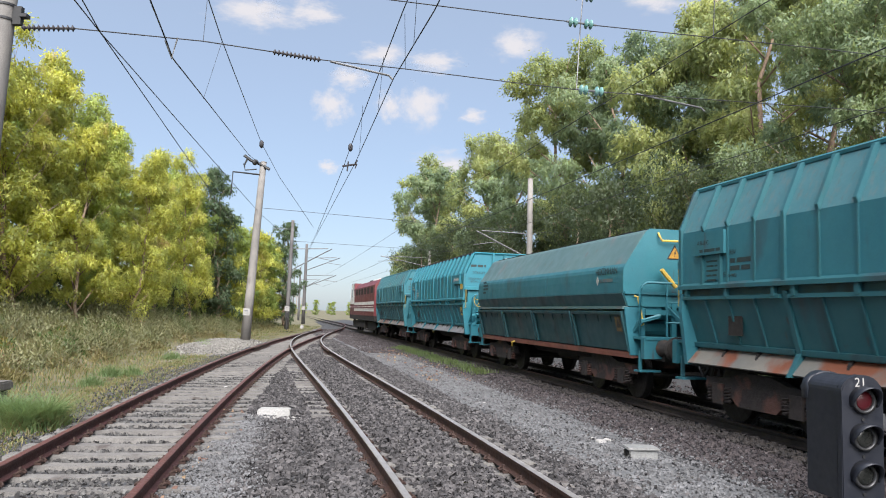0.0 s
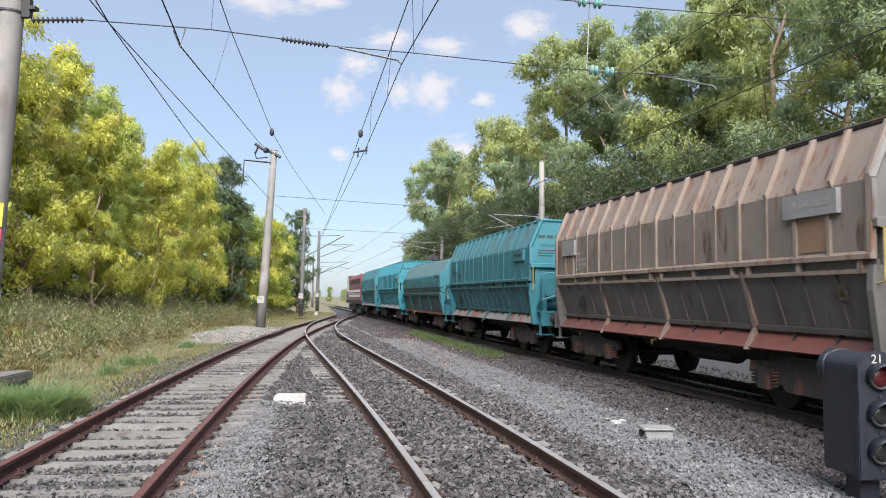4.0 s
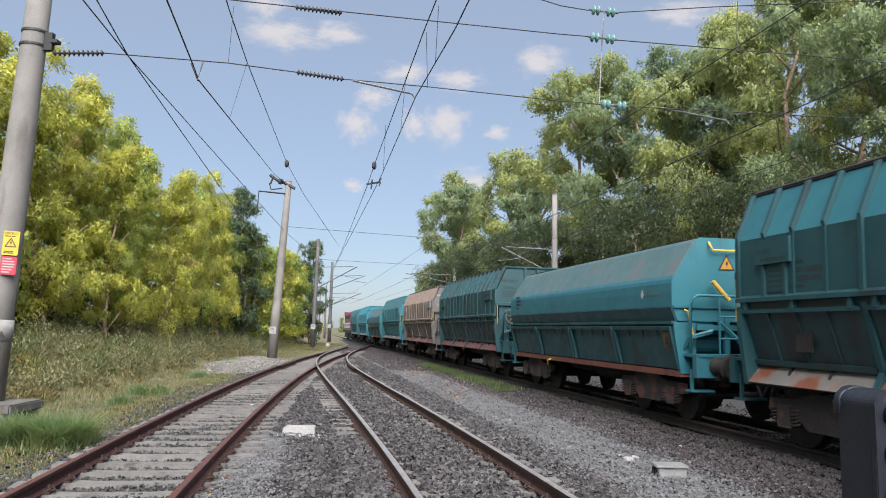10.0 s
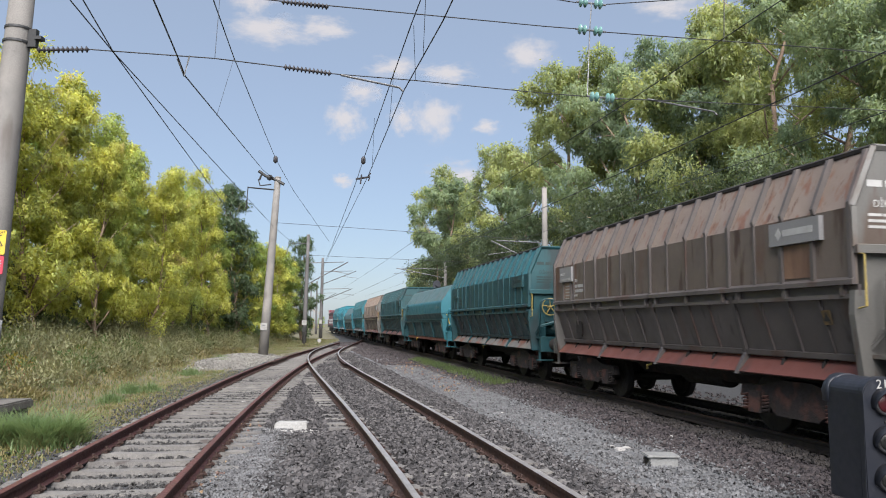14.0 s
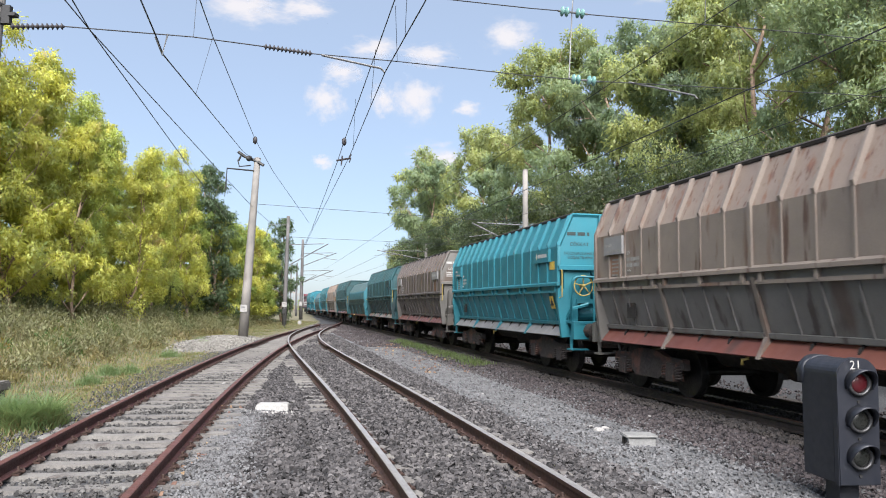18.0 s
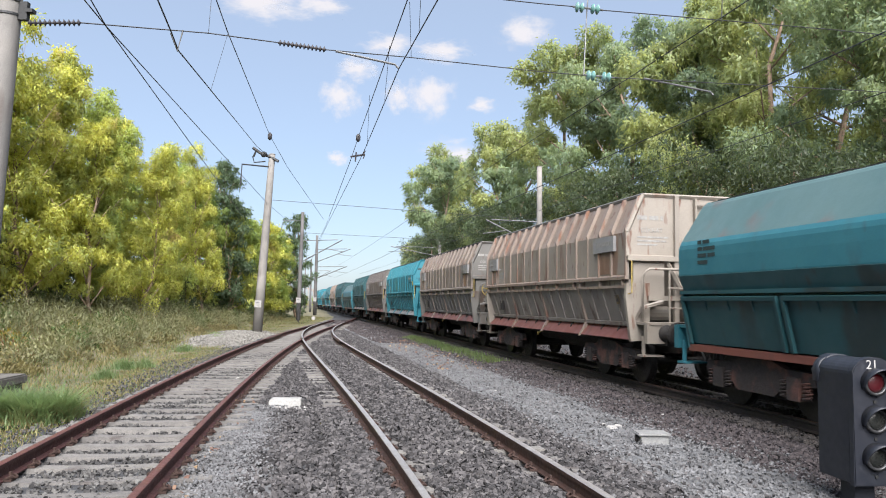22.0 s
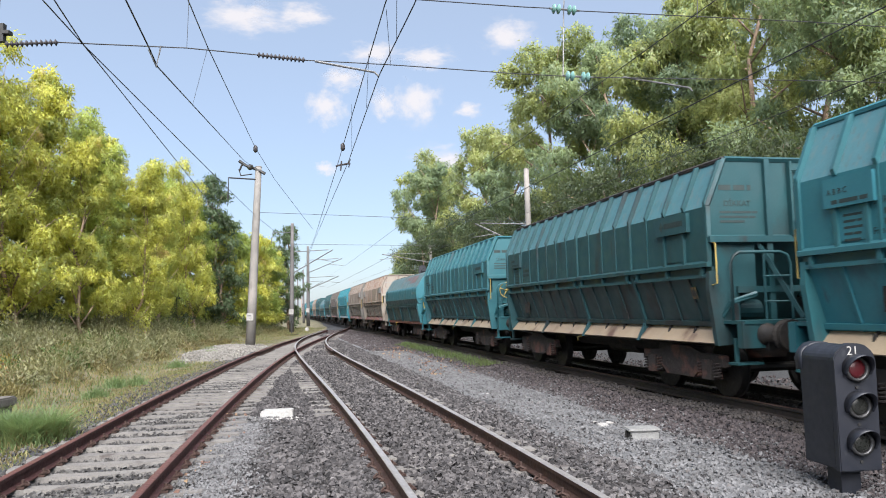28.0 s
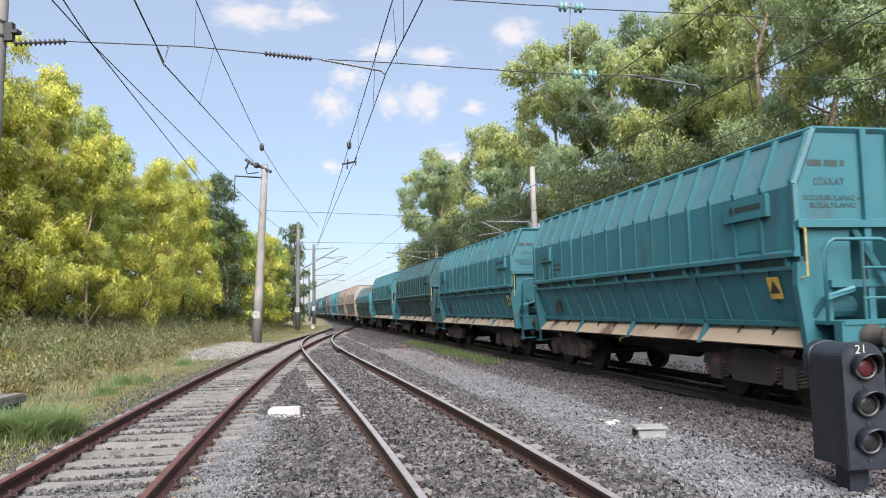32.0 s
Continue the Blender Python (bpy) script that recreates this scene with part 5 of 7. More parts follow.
    if c.get("words"):
        part("round_sign", lathe(bmesh.new(), [(0.13, 0.0), (0.13, 0.006)], pose(0.2, -HALF - 0.1, 3.22, 90, 0, 0), 20), M_orange, w, "round orange sign on the ladder")
        part("sign_ring", lathe(bmesh.new(), [(0.085, 0.006), (0.085, 0.01)], pose(0.2, -HALF - 0.1, 3.22, 90, 0, 0), 18), M_black, w)
    writing("DİKKAT", 0.13, c["ink2"], w, face_rear(-0.9, 3.12, -HALF - 0.004), label="stencilled letters")
    o = bars(w, "text_bar", c["ink2"], -1.22, 3.42, [(0.22, 0.20, 0.06)], 0.085, 0.12, -HALF - 0.004)
    if c.get("words"):
        writing("DOLDURULAMAZ ve\nBOŞALTILAMAZ", 0.1, c["ink2"], w, face_rear(-0.85, 2.85, -HALF - 0.004), label="stencilled letters")
    else:
        bars(w, "text_bar", c["ink2"], -1.22, 3.0, [(0.2, 0.34, 0.1), (0.5, 0.12), (0.44,)], 0.035, 0.075, -HALF - 0.004)
    if c.get("wheel"):
        hand_wheel(w, -0.86, -HALF - 0.14, 2.12, c["wheel"])
    bm = box(bmesh.new(), -0.006, 0.0, -0.1, 0.1, -0.12, 0.12)
    o = part("warning_sticker", bm, M_yellow if c.get("words") else M_sticker, w, "warning sticker on a flap")
    o.matrix_basis = pose(-1.36, -HALF + 0.62, 1.72, 0, -14, 0) @ Matrix.Scale(1.3 if c.get("words") else 0.8, 4)
    part("sticker_triangle", prism(bmesh.new(), [(-0.085, -0.06), (0.085, -0.06), (0.0, 0.09)], -0.010, -0.006, "x"), M_black, o, "black triangle")
    part("pull_handle", tube(bmesh.new(), [(-1.2, 0.42, 0.98), (-1.24, 0.42, 0.86), (-1.3, 0.47, 0.84), (-1.3, 0.47, 0.76)], 0.026, 6), M_grip, w, "yellow pull handle", True)
    if c.get("sticker"):
        o = part("label_sticker", box(bmesh.new(), -0.006, 0.0, -0.17, 0.17, -0.1, 0.1), M_yellow, w, "yellow sticker")
        o.location = (-1.432, -HALF + 0.45, 2.62)
    tagged(w, label, "freight wagon", "wagons of the train")
    return w, wheels


def smooth_wagon(c, label):
    """A lower hopper wagon with smooth sheet sides bent over to the roof, four flaps and a sill below."""
    w = new("hopper_wagon")
    wheels = underframe(w, c["end"])
    out = [(-1.36, 1.86), (-1.47, 2.14), (-1.47, 2.58), (-1.43, 2.68), (-0.98, 3.36), (-0.9, 3.42), (0.9, 3.42), (0.98, 3.36), (1.43, 2.68), (1.47, 2.58), (1.47, 2.14), (1.36, 1.86)]
    for s in (-1, 1):
        bm = bmesh.new()
        prof = [(s * 1.467, 2.12), (s * 1.47, 2.14), (s * 1.475, 2.4), (s * 1.47, 2.56), (s * 1.455, 2.63), (s * 1.42, 2.70)]
        prism(bm, prof + [(a - s * 0.03, b) for a, b in prof[::-1]], -HALF, HALF)
        part("side_sheet", bm, c["side"], w, "", False)
        # darker colour paints in the shade of the inward slant, with grime
        part("lower_band", slab(bmesh.new(), (s * 1.462, 2.12), (s * 1.36, 1.86), -HALF, HALF, 0.03 * s), c["low"], w, "band that slants inwards, grime and painted shade in its colour")
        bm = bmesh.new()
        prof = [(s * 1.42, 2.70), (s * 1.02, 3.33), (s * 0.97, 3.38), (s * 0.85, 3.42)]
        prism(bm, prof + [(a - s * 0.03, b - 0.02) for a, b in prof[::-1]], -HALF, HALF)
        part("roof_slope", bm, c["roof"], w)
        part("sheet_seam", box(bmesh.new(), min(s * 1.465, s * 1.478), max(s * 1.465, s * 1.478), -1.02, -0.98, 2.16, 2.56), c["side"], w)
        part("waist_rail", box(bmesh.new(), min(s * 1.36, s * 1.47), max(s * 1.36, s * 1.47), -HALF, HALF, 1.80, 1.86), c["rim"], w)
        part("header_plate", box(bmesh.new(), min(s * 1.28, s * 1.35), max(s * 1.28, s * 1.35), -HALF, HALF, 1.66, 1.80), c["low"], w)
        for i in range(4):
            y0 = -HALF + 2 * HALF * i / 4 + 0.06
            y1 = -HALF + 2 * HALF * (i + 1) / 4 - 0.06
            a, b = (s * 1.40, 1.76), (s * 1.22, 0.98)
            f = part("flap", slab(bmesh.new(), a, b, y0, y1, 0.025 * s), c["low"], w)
            for y in (y0 + 0.02, y1 - 0.02):
                part("flap_rib", slab(bmesh.new(), (a[0] + s * 0.05, a[1]), (b[0] + s * 0.05, b[1]), y - 0.03, y + 0.03, 0.05 * s), c["low"], f)
            for k in range(1, 4):
                y = y0 + (y1 - y0) * k / 4
                part("flap_rib", slab(bmesh.new(), (a[0] + s * 0.04, a[1]), (a[0] - s * 0.03, a[1] - 0.22), y - 0.016, y + 0.016, 0.015 * s), c["low"], f)
            part("flap_edge", slab(bmesh.new(), (a[0] + s * 0.05, a[1]), (a[0] + s * 0.035, a[1] - 0.06), y0, y1, 0.05 * s), c["low"], f)
        part("lower_sill", box(bmesh.new(), min(s * 1.1, s * 1.3), max(s * 1.1, s * 1.3), -HALF, HALF, 0.84, 0.95), c["sill"], w, "rusty lower sill")
        part("end_gusset", prism(bmesh.new(), [(s * 1.44, 1.84), (s * 1.40, 1.5), (s * 1.30, 0.9), (s * 1.0, 0.9), (s * 1.0, 1.84)], -HALF - 0.02, -HALF + 0.04), c["end"], w)
        part("end_gusset", prism(bmesh.new(), [(s * 1.44, 1.84), (s * 1.40, 1.5), (s * 1.30, 0.9), (s * 1.0, 0.9), (s * 1.0, 1.84)], HALF - 0.04, HALF + 0.02), c["end"], w)
    if c.get("primer"):
        for y0, y1, k0, k1 in ((-HALF + 1.3, -HALF + 3.1, 0.35, 0.97), (-HALF + 3.1, -HALF + 4.6, 0.62, 0.97)):
            a, b = [(-1.42 + 0.40 * k, 2.70 + 0.63 * k) for k in (k0, k1)]
            part("primer_patch", slab(bmesh.new(), (a[0] - 0.001, a[1] + 0.001), (b[0] - 0.001, b[1] + 0.001), y0, y1, 0.004), P_PRIMER, w, "faded red primer painted over the roof edge")
    part("roof", box(bmesh.new(), -0.86, 0.86, -HALF, HALF, 3.39, 3.425), c["roof"], w)
    r = random.Random(len(label))
    lip = [(-HALF + 0.2, 3.41), (HALF - 0.2, 3.41)] + [(HALF - 0.2 - (2 * HALF - 0.4) * i / 40, 3.43 + 0.03 * r.random()) for i in range(41)]
    bm = prism(bmesh.new(), lip, -0.85, -0.78, "x")
    part("roof_lip", bm, M_dark, w, "ragged dark lip of the roof opening")
    for e in (-1, 1):
        y = e * HALF
        y0, y1 = sorted((y - e * 0.02, y + e * 0.02))
        part("end_wall", prism(bmesh.new(), out, y0, y1), c["end"], w)
        part("end_ledge", box(bmesh.new(), -1.45, 1.45, y - 0.06, y + 0.06, 2.1, 2.15), c["end"], w)
        end_gear(w, e, c, 1.95)
    y = -HALF - 0.03
    part("yellow_grip", tube(bmesh.new(), [(-0.72, y, 3.34), (-0.72, y - 0.06, 3.26), (-0.68, y - 0.08, 3.18), (-0.1, y - 0.08, 3.18), (-0.06, y - 0.06, 3.26), (-0.06, y, 3.34)], 0.022, 6), M_yellow, w, "yellow grab handle")
    part("yellow_lever", tube(bmesh.new(), [(-0.72, y - 0.12, 2.6), (-0.42, y - 0.16, 2.25)], 0.045, 8), M_yellow, w, "yellow lever")
    part("yellow_grip", tube(bmesh.new(), [(-1.26, y - 0.05, 2.06), (-1.2, y - 0.08, 2.04), (-1.08, y - 0.08, 1.5), (-1.14, y - 0.05, 1.48)], 0.022, 6), M_yellow, w, "yellow grab handle")
    warning_plate(w, Matrix.Translation((-0.36, -HALF - 0.022, 2.95)), None, 0.17)
    writing("DİKKAT !", 0.1, M_text, w, face_rear(0.32, 3.08, -HALF - 0.024), label="stencilled letters")
    bars(w, "text_bar", M_text, 0.02, 2.98, [(0.2, 0.3), (0.16, 0.34), (0.4, 0.1), (0.22, 0.2), (0.5,), (0.3, 0.16), (0.42,)], 0.03, 0.075, -HALF - 0.024)
    mk = bars(w, "text_bar", P_ROOF_S, 0.0, 0.0, [(0.08, 0.16, 0.3)], 0.07, 0.1)
    mk.matrix_basis = face_left(-HALF + 1.05, 2.42, -1.478) @ UPRIGHT
    bm = prism(bmesh.new(), [(-0.20, -0.035), (-0.13, 0.06), (-0.06, -0.035), (-0.13, -0.13)], 0, 0.003)
    part("emblem", bm, M_text_w, w, "plain diamond emblem").matrix_basis = face_left(-HALF + 1.05, 2.42, -1.478) @ UPRIGHT
    if c.get("name"):
        writing(c["name"], 0.2, M_text, w, face_left(-HALF + 0.75, 2.62 - 0.05, -1.479), label="black stencilled name")
    bars_front = bars(w, "text_bar", M_text, -0.3, 0.26, [(0.12, 0.2), (0.14, 0.34), (0.26, 0.22), (0.3,)], 0.06, 0.11)
    bars_front.matrix_basis = face_left(HALF - 0.9, 2.42, -1.478) @ UPRIGHT
    o = part("warning_sticker", box(bmesh.new(), -0.006, 0.0, -0.12, 0.12, -0.15, 0.15), M_sticker, w, "grimy warning sticker on a flap")
    o.matrix_basis = pose(-1.40, -HALF + 0.32, 1.5, 0, -13, 0)
    part("sticker_triangle", prism(bmesh.new(), [(-0.09, -0.07), (0.09, -0.07), (0.0, 0.1)], -0.010, -0.006, "x"), M_black, o, "black triangle")
    part("pull_handle", tube(bmesh.new(), [(-1.25, 1.9, 0.9), (-1.33, 1.9, 0.86), (-1.36, 1.96, 0.84), (-1.36, 1.96, 0.72)], 0.03, 6), M_yellow, w, "yellow pull handle", True)
    tagged(w, label, "freight wagon", "wagons of the train")
    return w, wheels


# low and band take darker paint: part grime, part painted shade
def colours(side, low, roof, end, apron, ink, ink2=None, **more):
    return dict(side=side, low=low, roof=roof, end=end, apron=apron, band=more.pop("band", low), rib=more.pop("rib", side), rim=more.pop("rim", M_dark), trim=more.pop("trim", end),
                rung=more.pop("rung", end), board=more.pop("board", side), panel=more.pop("panel", side), ink=ink, ink2=ink2 or ink, **more)


# ribs in P_TEAL_14: colour toned down against light on their rear faces
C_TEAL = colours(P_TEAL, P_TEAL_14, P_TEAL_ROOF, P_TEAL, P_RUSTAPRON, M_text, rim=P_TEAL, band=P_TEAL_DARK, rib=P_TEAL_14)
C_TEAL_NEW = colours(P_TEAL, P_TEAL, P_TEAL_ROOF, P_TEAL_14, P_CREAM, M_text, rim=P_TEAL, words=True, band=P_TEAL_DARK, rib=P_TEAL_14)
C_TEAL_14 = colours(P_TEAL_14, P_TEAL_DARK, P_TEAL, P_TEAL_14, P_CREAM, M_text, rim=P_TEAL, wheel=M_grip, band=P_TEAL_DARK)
C_TEAL_15 = colours(P_TEAL_DARK, P_TEAL_GRIME_SHADE, P_TEAL_ROOF, P_TEAL_DARK, P_CREAM, M_text)
C_TEAL_6 = colours(P_TEAL_DARK, P_TEAL_GRIME_SHADE, P_TEAL_ROOF, P_TEAL_DARK, P_RED, M_text, M_text, wheel=P_RUSTY)
C_TEAL_8 = colours(P_TEAL_DARK, P_TEAL_GRIME_SHADE, P_TEAL, P_TEAL_DARK, P_RUSTAPRON, M_text, wheel=M_grip)
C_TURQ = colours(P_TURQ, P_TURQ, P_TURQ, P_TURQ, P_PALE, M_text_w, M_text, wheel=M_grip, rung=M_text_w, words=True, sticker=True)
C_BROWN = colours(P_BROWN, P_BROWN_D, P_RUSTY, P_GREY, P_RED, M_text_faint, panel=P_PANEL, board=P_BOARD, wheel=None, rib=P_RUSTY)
C_BROWN_9 = colours(P_BROWN_9, P_BROWN_D, P_RUSTY, P_GREY, P_RED, M_text_w, panel=P_PANEL, board=P_BOARD, rib=P_BROWN_D)
C_BROWN_11 = colours(P_BROWN, P_GREY_D, P_RUSTY, P_GREY, P_RED, M_text_faint, panel=P_PANEL, board=P_BOARD, wheel=M_grip)
C_BEIGE = colours(P_BEIGE, P_BEIGE_D, P_RUSTY, P_BEIGE, P_RED, M_text_faint, panel=P_PANEL, board=P_BOARD, rim=P_GREY, rib=P_RUSTY)
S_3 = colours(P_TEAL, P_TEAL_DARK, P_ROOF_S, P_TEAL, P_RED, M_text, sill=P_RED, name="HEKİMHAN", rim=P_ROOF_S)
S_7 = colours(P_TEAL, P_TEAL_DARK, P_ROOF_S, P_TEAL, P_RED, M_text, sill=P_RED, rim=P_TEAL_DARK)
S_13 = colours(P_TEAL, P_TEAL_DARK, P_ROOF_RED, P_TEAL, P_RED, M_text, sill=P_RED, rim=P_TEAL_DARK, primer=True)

TRAIN = []
for build, c, label in (
        (ribbed_wagon, C_TEAL, "teal ribbed hopper wagon behind the locomotive"),
        (ribbed_wagon, C_TURQ, "bright teal ribbed hopper wagon with pale aprons"),
        (smooth_wagon, S_3, "teal smooth-sided hopper wagon with a dusty roof"),
        (ribbed_wagon, C_TEAL, "teal ribbed hopper wagon with rusting aprons"),
        (ribbed_wagon, C_BROWN, "faded brown rust-streaked hopper wagon with red aprons"),
        (ribbed_wagon, C_TEAL_6, "dirty teal ribbed hopper wagon with red aprons"),
        (smooth_wagon, S_7, "grimy teal smooth-sided hopper wagon with a red sill"),
        (ribbed_wagon, C_TEAL_8, "dirty teal ribbed hopper wagon with a yellow brake wheel"),
        (ribbed_wagon, C_BROWN_9, "grey-brown rusty hopper wagon with red aprons"),
        (ribbed_wagon, C_TURQ, "freshly painted turquoise hopper wagon with a yellow brake wheel"),
        (ribbed_wagon, C_BROWN_11, "grey-brown hopper wagon with a pale end and red aprons"),
        (ribbed_wagon, C_BEIGE, "beige rust-streaked ribbed hopper wagon with red aprons"),
        (smooth_wagon, S_13, "teal smooth-sided hopper wagon with red primer on its roof"),
        (ribbed_wagon, C_TEAL_14, "teal ribbed hopper wagon with cream aprons and brake wheel"),
        (ribbed_wagon, C_TEAL_15, "soot-stained teal hopper wagon with cream aprons"),
        (ribbed_wagon, C_TEAL_NEW, "clean teal ribbed hopper wagon with cream aprons"),
        (ribbed_wagon, C_TEAL_NEW, "clean teal ribbed hopper wagon with cream aprons")):
    TRAIN.append(build(c, label))


# ---- the locomotive ----
def locomotive():
    red = paint("loco_red", (0.13, 0.018, 0.024), (0.10, 0.017, 0.022), (0.09, 0.03, 0.03), 0.64)
    white = paint("loco_white", (0.62, 0.60, 0.57), (0.5, 0.48, 0.46), (0.3, 0.26, 0.23), 0.64)
    glass = material("cab_glass", (0.02, 0.025, 0.03), None, 5, 0.08, grain=0)
    w = new("locomotive")
    L = 8.2
    part("frame", box(bmesh.new(), -1.4, 1.4, -L, L, 0.95, 1.3), M_dark, w)
    part("fuel_tank", box(bmesh.new(), -1.25, 1.25, -2.2, 2.2, 0.35, 0.95), M_dark, w)
    body = part("engine_body", prism(bmesh.new(), [(-1.4, 1.3), (1.4, 1.3), (1.4, 3.45), (1.05, 3.85), (-1.05, 3.85), (-1.4, 3.45)], -L + 0.1, 4.6), red, w, "dark red engine body")
    cab = part("cab", prism(bmesh.new(), [(4.6, 1.3), (L - 0.1, 1.3), (L, 2.2), (L - 0.7, 3.2), (L - 1.2, 3.95), (4.6, 3.95)], -1.4, 1.4, "x"), red, w, "red cab with a white lower band")
    for s in (-1, 1):
        x0, x1 = sorted((s * 1.40, s * 1.412))
        for z0, z1, y0, y1 in ((1.62, 1.84, -L + 0.3, 4.6), (2.1, 2.32, -L + 0.3, 4.9)):
            part("white_stripe", box(bmesh.new(), x0, x1, y0, y1, z0, z1), white, body)
        part("white_panel", prism(bmesh.new(), [(4.62, 2.2), (L - 0.08, 2.2), (L - 0.7, 3.2), (L - 1.2, 3.9), (5.4, 3.9)], x0, x1, "x"), white, cab)
        x2, x3 = sorted((s * 1.405, s * 1.42))
        part("cab_window", box(bmesh.new(), x2, x3, 6.0, 6.9, 2.75, 3.5), glass, cab)
        for i in range(6):
            y = -L + 1.0 + i * 1.9
            part("grille", box(bmesh.new(), x2, x3, y, y + 1.2, 2.9, 3.35), M_dark, body)
        part("walkway_rail", tube(bmesh.new(), [(s * 1.47, -L, 1.95), (s * 1.47, L - 0.4, 1.95)], 0.02, 6), white, w)
    part("windscreen", prism(bmesh.new(), [(L - 0.72, 3.2), (L - 0.66, 3.22), (L - 1.14, 3.88), (L - 1.2, 3.86)], -1.1, 1.1, "x"), glass, cab)
    for y in (-6.5, -4.5, -2.6, -0.6):
        f = part("roof_fan", lathe(bmesh.new(), [(0.55, 3.85), (0.55, 4.05), (0.45, 4.1)], pose(0, y, 0), 20), white, w)
    for y in (1.4, 2.0, 2.6):
        part("exhaust", box(bmesh.new(), -0.35, 0.35, y, y + 0.4, 3.85, 4.15), M_dark, w)
    part("rear_door", box(bmesh.new(), -0.4, 0.4, -L + 0.06, -L + 0.1, 1.4, 3.2), M_dark, w)
    wheels = []
    for c0 in (-5.2, 5.2):
        for k in (-1.7, 0, 1.7):
            wheels.append(wheelset(w, c0 + k))
        for s in (-1, 1):
            x0, x1 = sorted((s * 1.0, s * 1.15))
            part("bogie_frame", prism(bmesh.new(), [(c0 - 2.3, 0.5), (c0 - 2.3, 0.85), (c0 + 2.3, 0.85), (c0 + 2.3, 0.5), (c0 + 1.9, 0.3), (c0 - 1.9, 0.3)], x0, x1, "x"), M_dark, w)
    for e in (-1, 1):
        for s in (-1, 1):
            part("buffer", lathe(bmesh.new(), [(0.14, 0), (0.12, 0.35), (0.23, 0.36), (0.2, 0.42)], pose(s * 0.875, e * L, 1.06, -90 * e, 0, 0), 14), M_dark, w)
    tagged(w, "dark red diesel locomotive with white stripes", "locomotive")
    return w, wheels


LOCO = locomotive()


# ---- trees ----
def eucalyptus(name, height, spread, seed, limbs, leaves, leaf, trunk_r, first, slim=0.2, lump=0.26, droop=0.5, tip=1.0):
    """Meshes of a tree: a bent trunk, limbs that each carry a few clumps, clumps of drooping tufts, tufts of leaves."""
    r = np.random.default_rng(seed)
    bm = bmesh.new()
    trunk, at = [], np.zeros(3)
    for i in range(9):
        trunk.append(Vector(at))
        at = at + np.array([r.normal(0, 0.022) * height, r.normal(0, 0.022) * height, height * 0.88 / 8])
    tube(bm, trunk, trunk_r, 9, trunk_r * 0.22)

    def on_trunk(k):
        q = min(7.999, max(0.0, k / 0.88 * 8))
        return trunk[int(q)].lerp(trunk[int(q) + 1], q - int(q))

    lumps = []
    for i in range(limbs):
        k = first + (1 - first) * (i + 0.6 * r.random()) / limbs
        rise = (k - first) / (1 - first)
        wide = spread * (0.45 + 0.55 * math.sin(math.pi * (0.12 + 0.82 * rise))) * (1 - 0.9 * max(0.0, rise - 0.75)) * tip ** rise
        a = i * 2.399 + r.normal(0, 0.35)
        reach = wide * (0.55 + 0.45 * r.random())
        start = on_trunk(max(0.06, k - 0.12 - 0.08 * r.random()))
        end = Vector((start.x + math.cos(a) * reach, start.y + math.sin(a) * reach, height * k))
        mid = start.lerp(end, 0.5) + Vector((0, 0, -0.05 * reach))
        thick = trunk_r * (0.42 - 0.25 * rise)
        tube(bm, [start, mid, end], thick, 6, thick * 0.22)
        for j in range(3 + int(2.5 * r.random())):
            f = 0.45 + 0.62 * r.random()
            c = start.lerp(end, f) + Vector(r.normal(0, 0.19, 3) * spread * np.array([1, 1, 0.8]))
            lumps.append((c.x, c.y, max(c.z, 0.5), spread * lump * (0.6 + 0.75 * r.random())))
            if j % 2 == 0:
                tube(bm, [start.lerp(end, f * 0.75), Vector(lumps[-1][:3])], thick * 0.4, 4, thick * 0.12)
    for j in range(4):
        c = trunk[8] + Vector(r.normal(0, 0.10, 3) * spread)
        lumps.append((c.x, c.y, c.z + 0.06 * height * r.random(), spread * lump * (0.6 + 0.4 * r.random())))
    trunk_me = bpy.data.meshes.new(name + "_trunk")
    bmesh.ops.recalc_face_normals(bm, faces=bm.faces[:])
    bm.to_mesh(trunk_me)
    bm.free()
    trunk_me.materials.append(M_bark)
    trunk_me.polygons.foreach_set("use_smooth", [True] * len(trunk_me.polygons))

    lumps = np.array(lumps)
    per = 26
    own = np.repeat(np.arange(len(lumps)), per)
    d = r.normal(size=(len(own), 3)) + np.array([0, 0, 0.30])
    d /= np.linalg.norm(d, axis=1)[:, None]
    big = lumps[own, 3]
    tuft = lumps[own, :3] + d * (big * (0.55 + 0.5 * r.random(len(own))))[:, None] * np.array([1, 1, 0.8])
    size = big * (0.20 + 0.20 * r.random(len(own)))
    share = size ** 2 * (0.5 + r.random(len(own)))
    mine = r.choice(len(own), leaves, p=share / share.sum())
    n = leaves
    off = r.normal(0, 0.5, (n, 3))
    s = size[mine][:, None]
    fall = r.random(n) ** 1.5 * droop * 2.2 * size[mine]
    p = tuft[mine] + off * s * np.array([1, 1, 0.75])
    p[:, 2] -= fall
    p[:, 2] = np.maximum(p[:, 2], 0.25)
    body = lumps[own[mine], :3]
    out = (p - body) / lumps[own[mine], 3][:, None] * 0.55 + off * 0.8 + np.array([0, 0, 0.25]) + r.normal(0, 0.22, (n, 3))
    out /= np.linalg.norm(out, axis=1)[:, None] + 1e-6
    hang = r.normal(0, 0.55, (n, 3)) + out * np.array([0.5, 0.5, 0.2]) + np.array([0, 0, -0.75])
    hang /= np.linalg.norm(hang, axis=1)[:, None]
    side = np.cross(out, hang) + r.normal(0, 0.3, (n, 3))
    side /= np.linalg.norm(side, axis=1)[:, None] + 1e-6
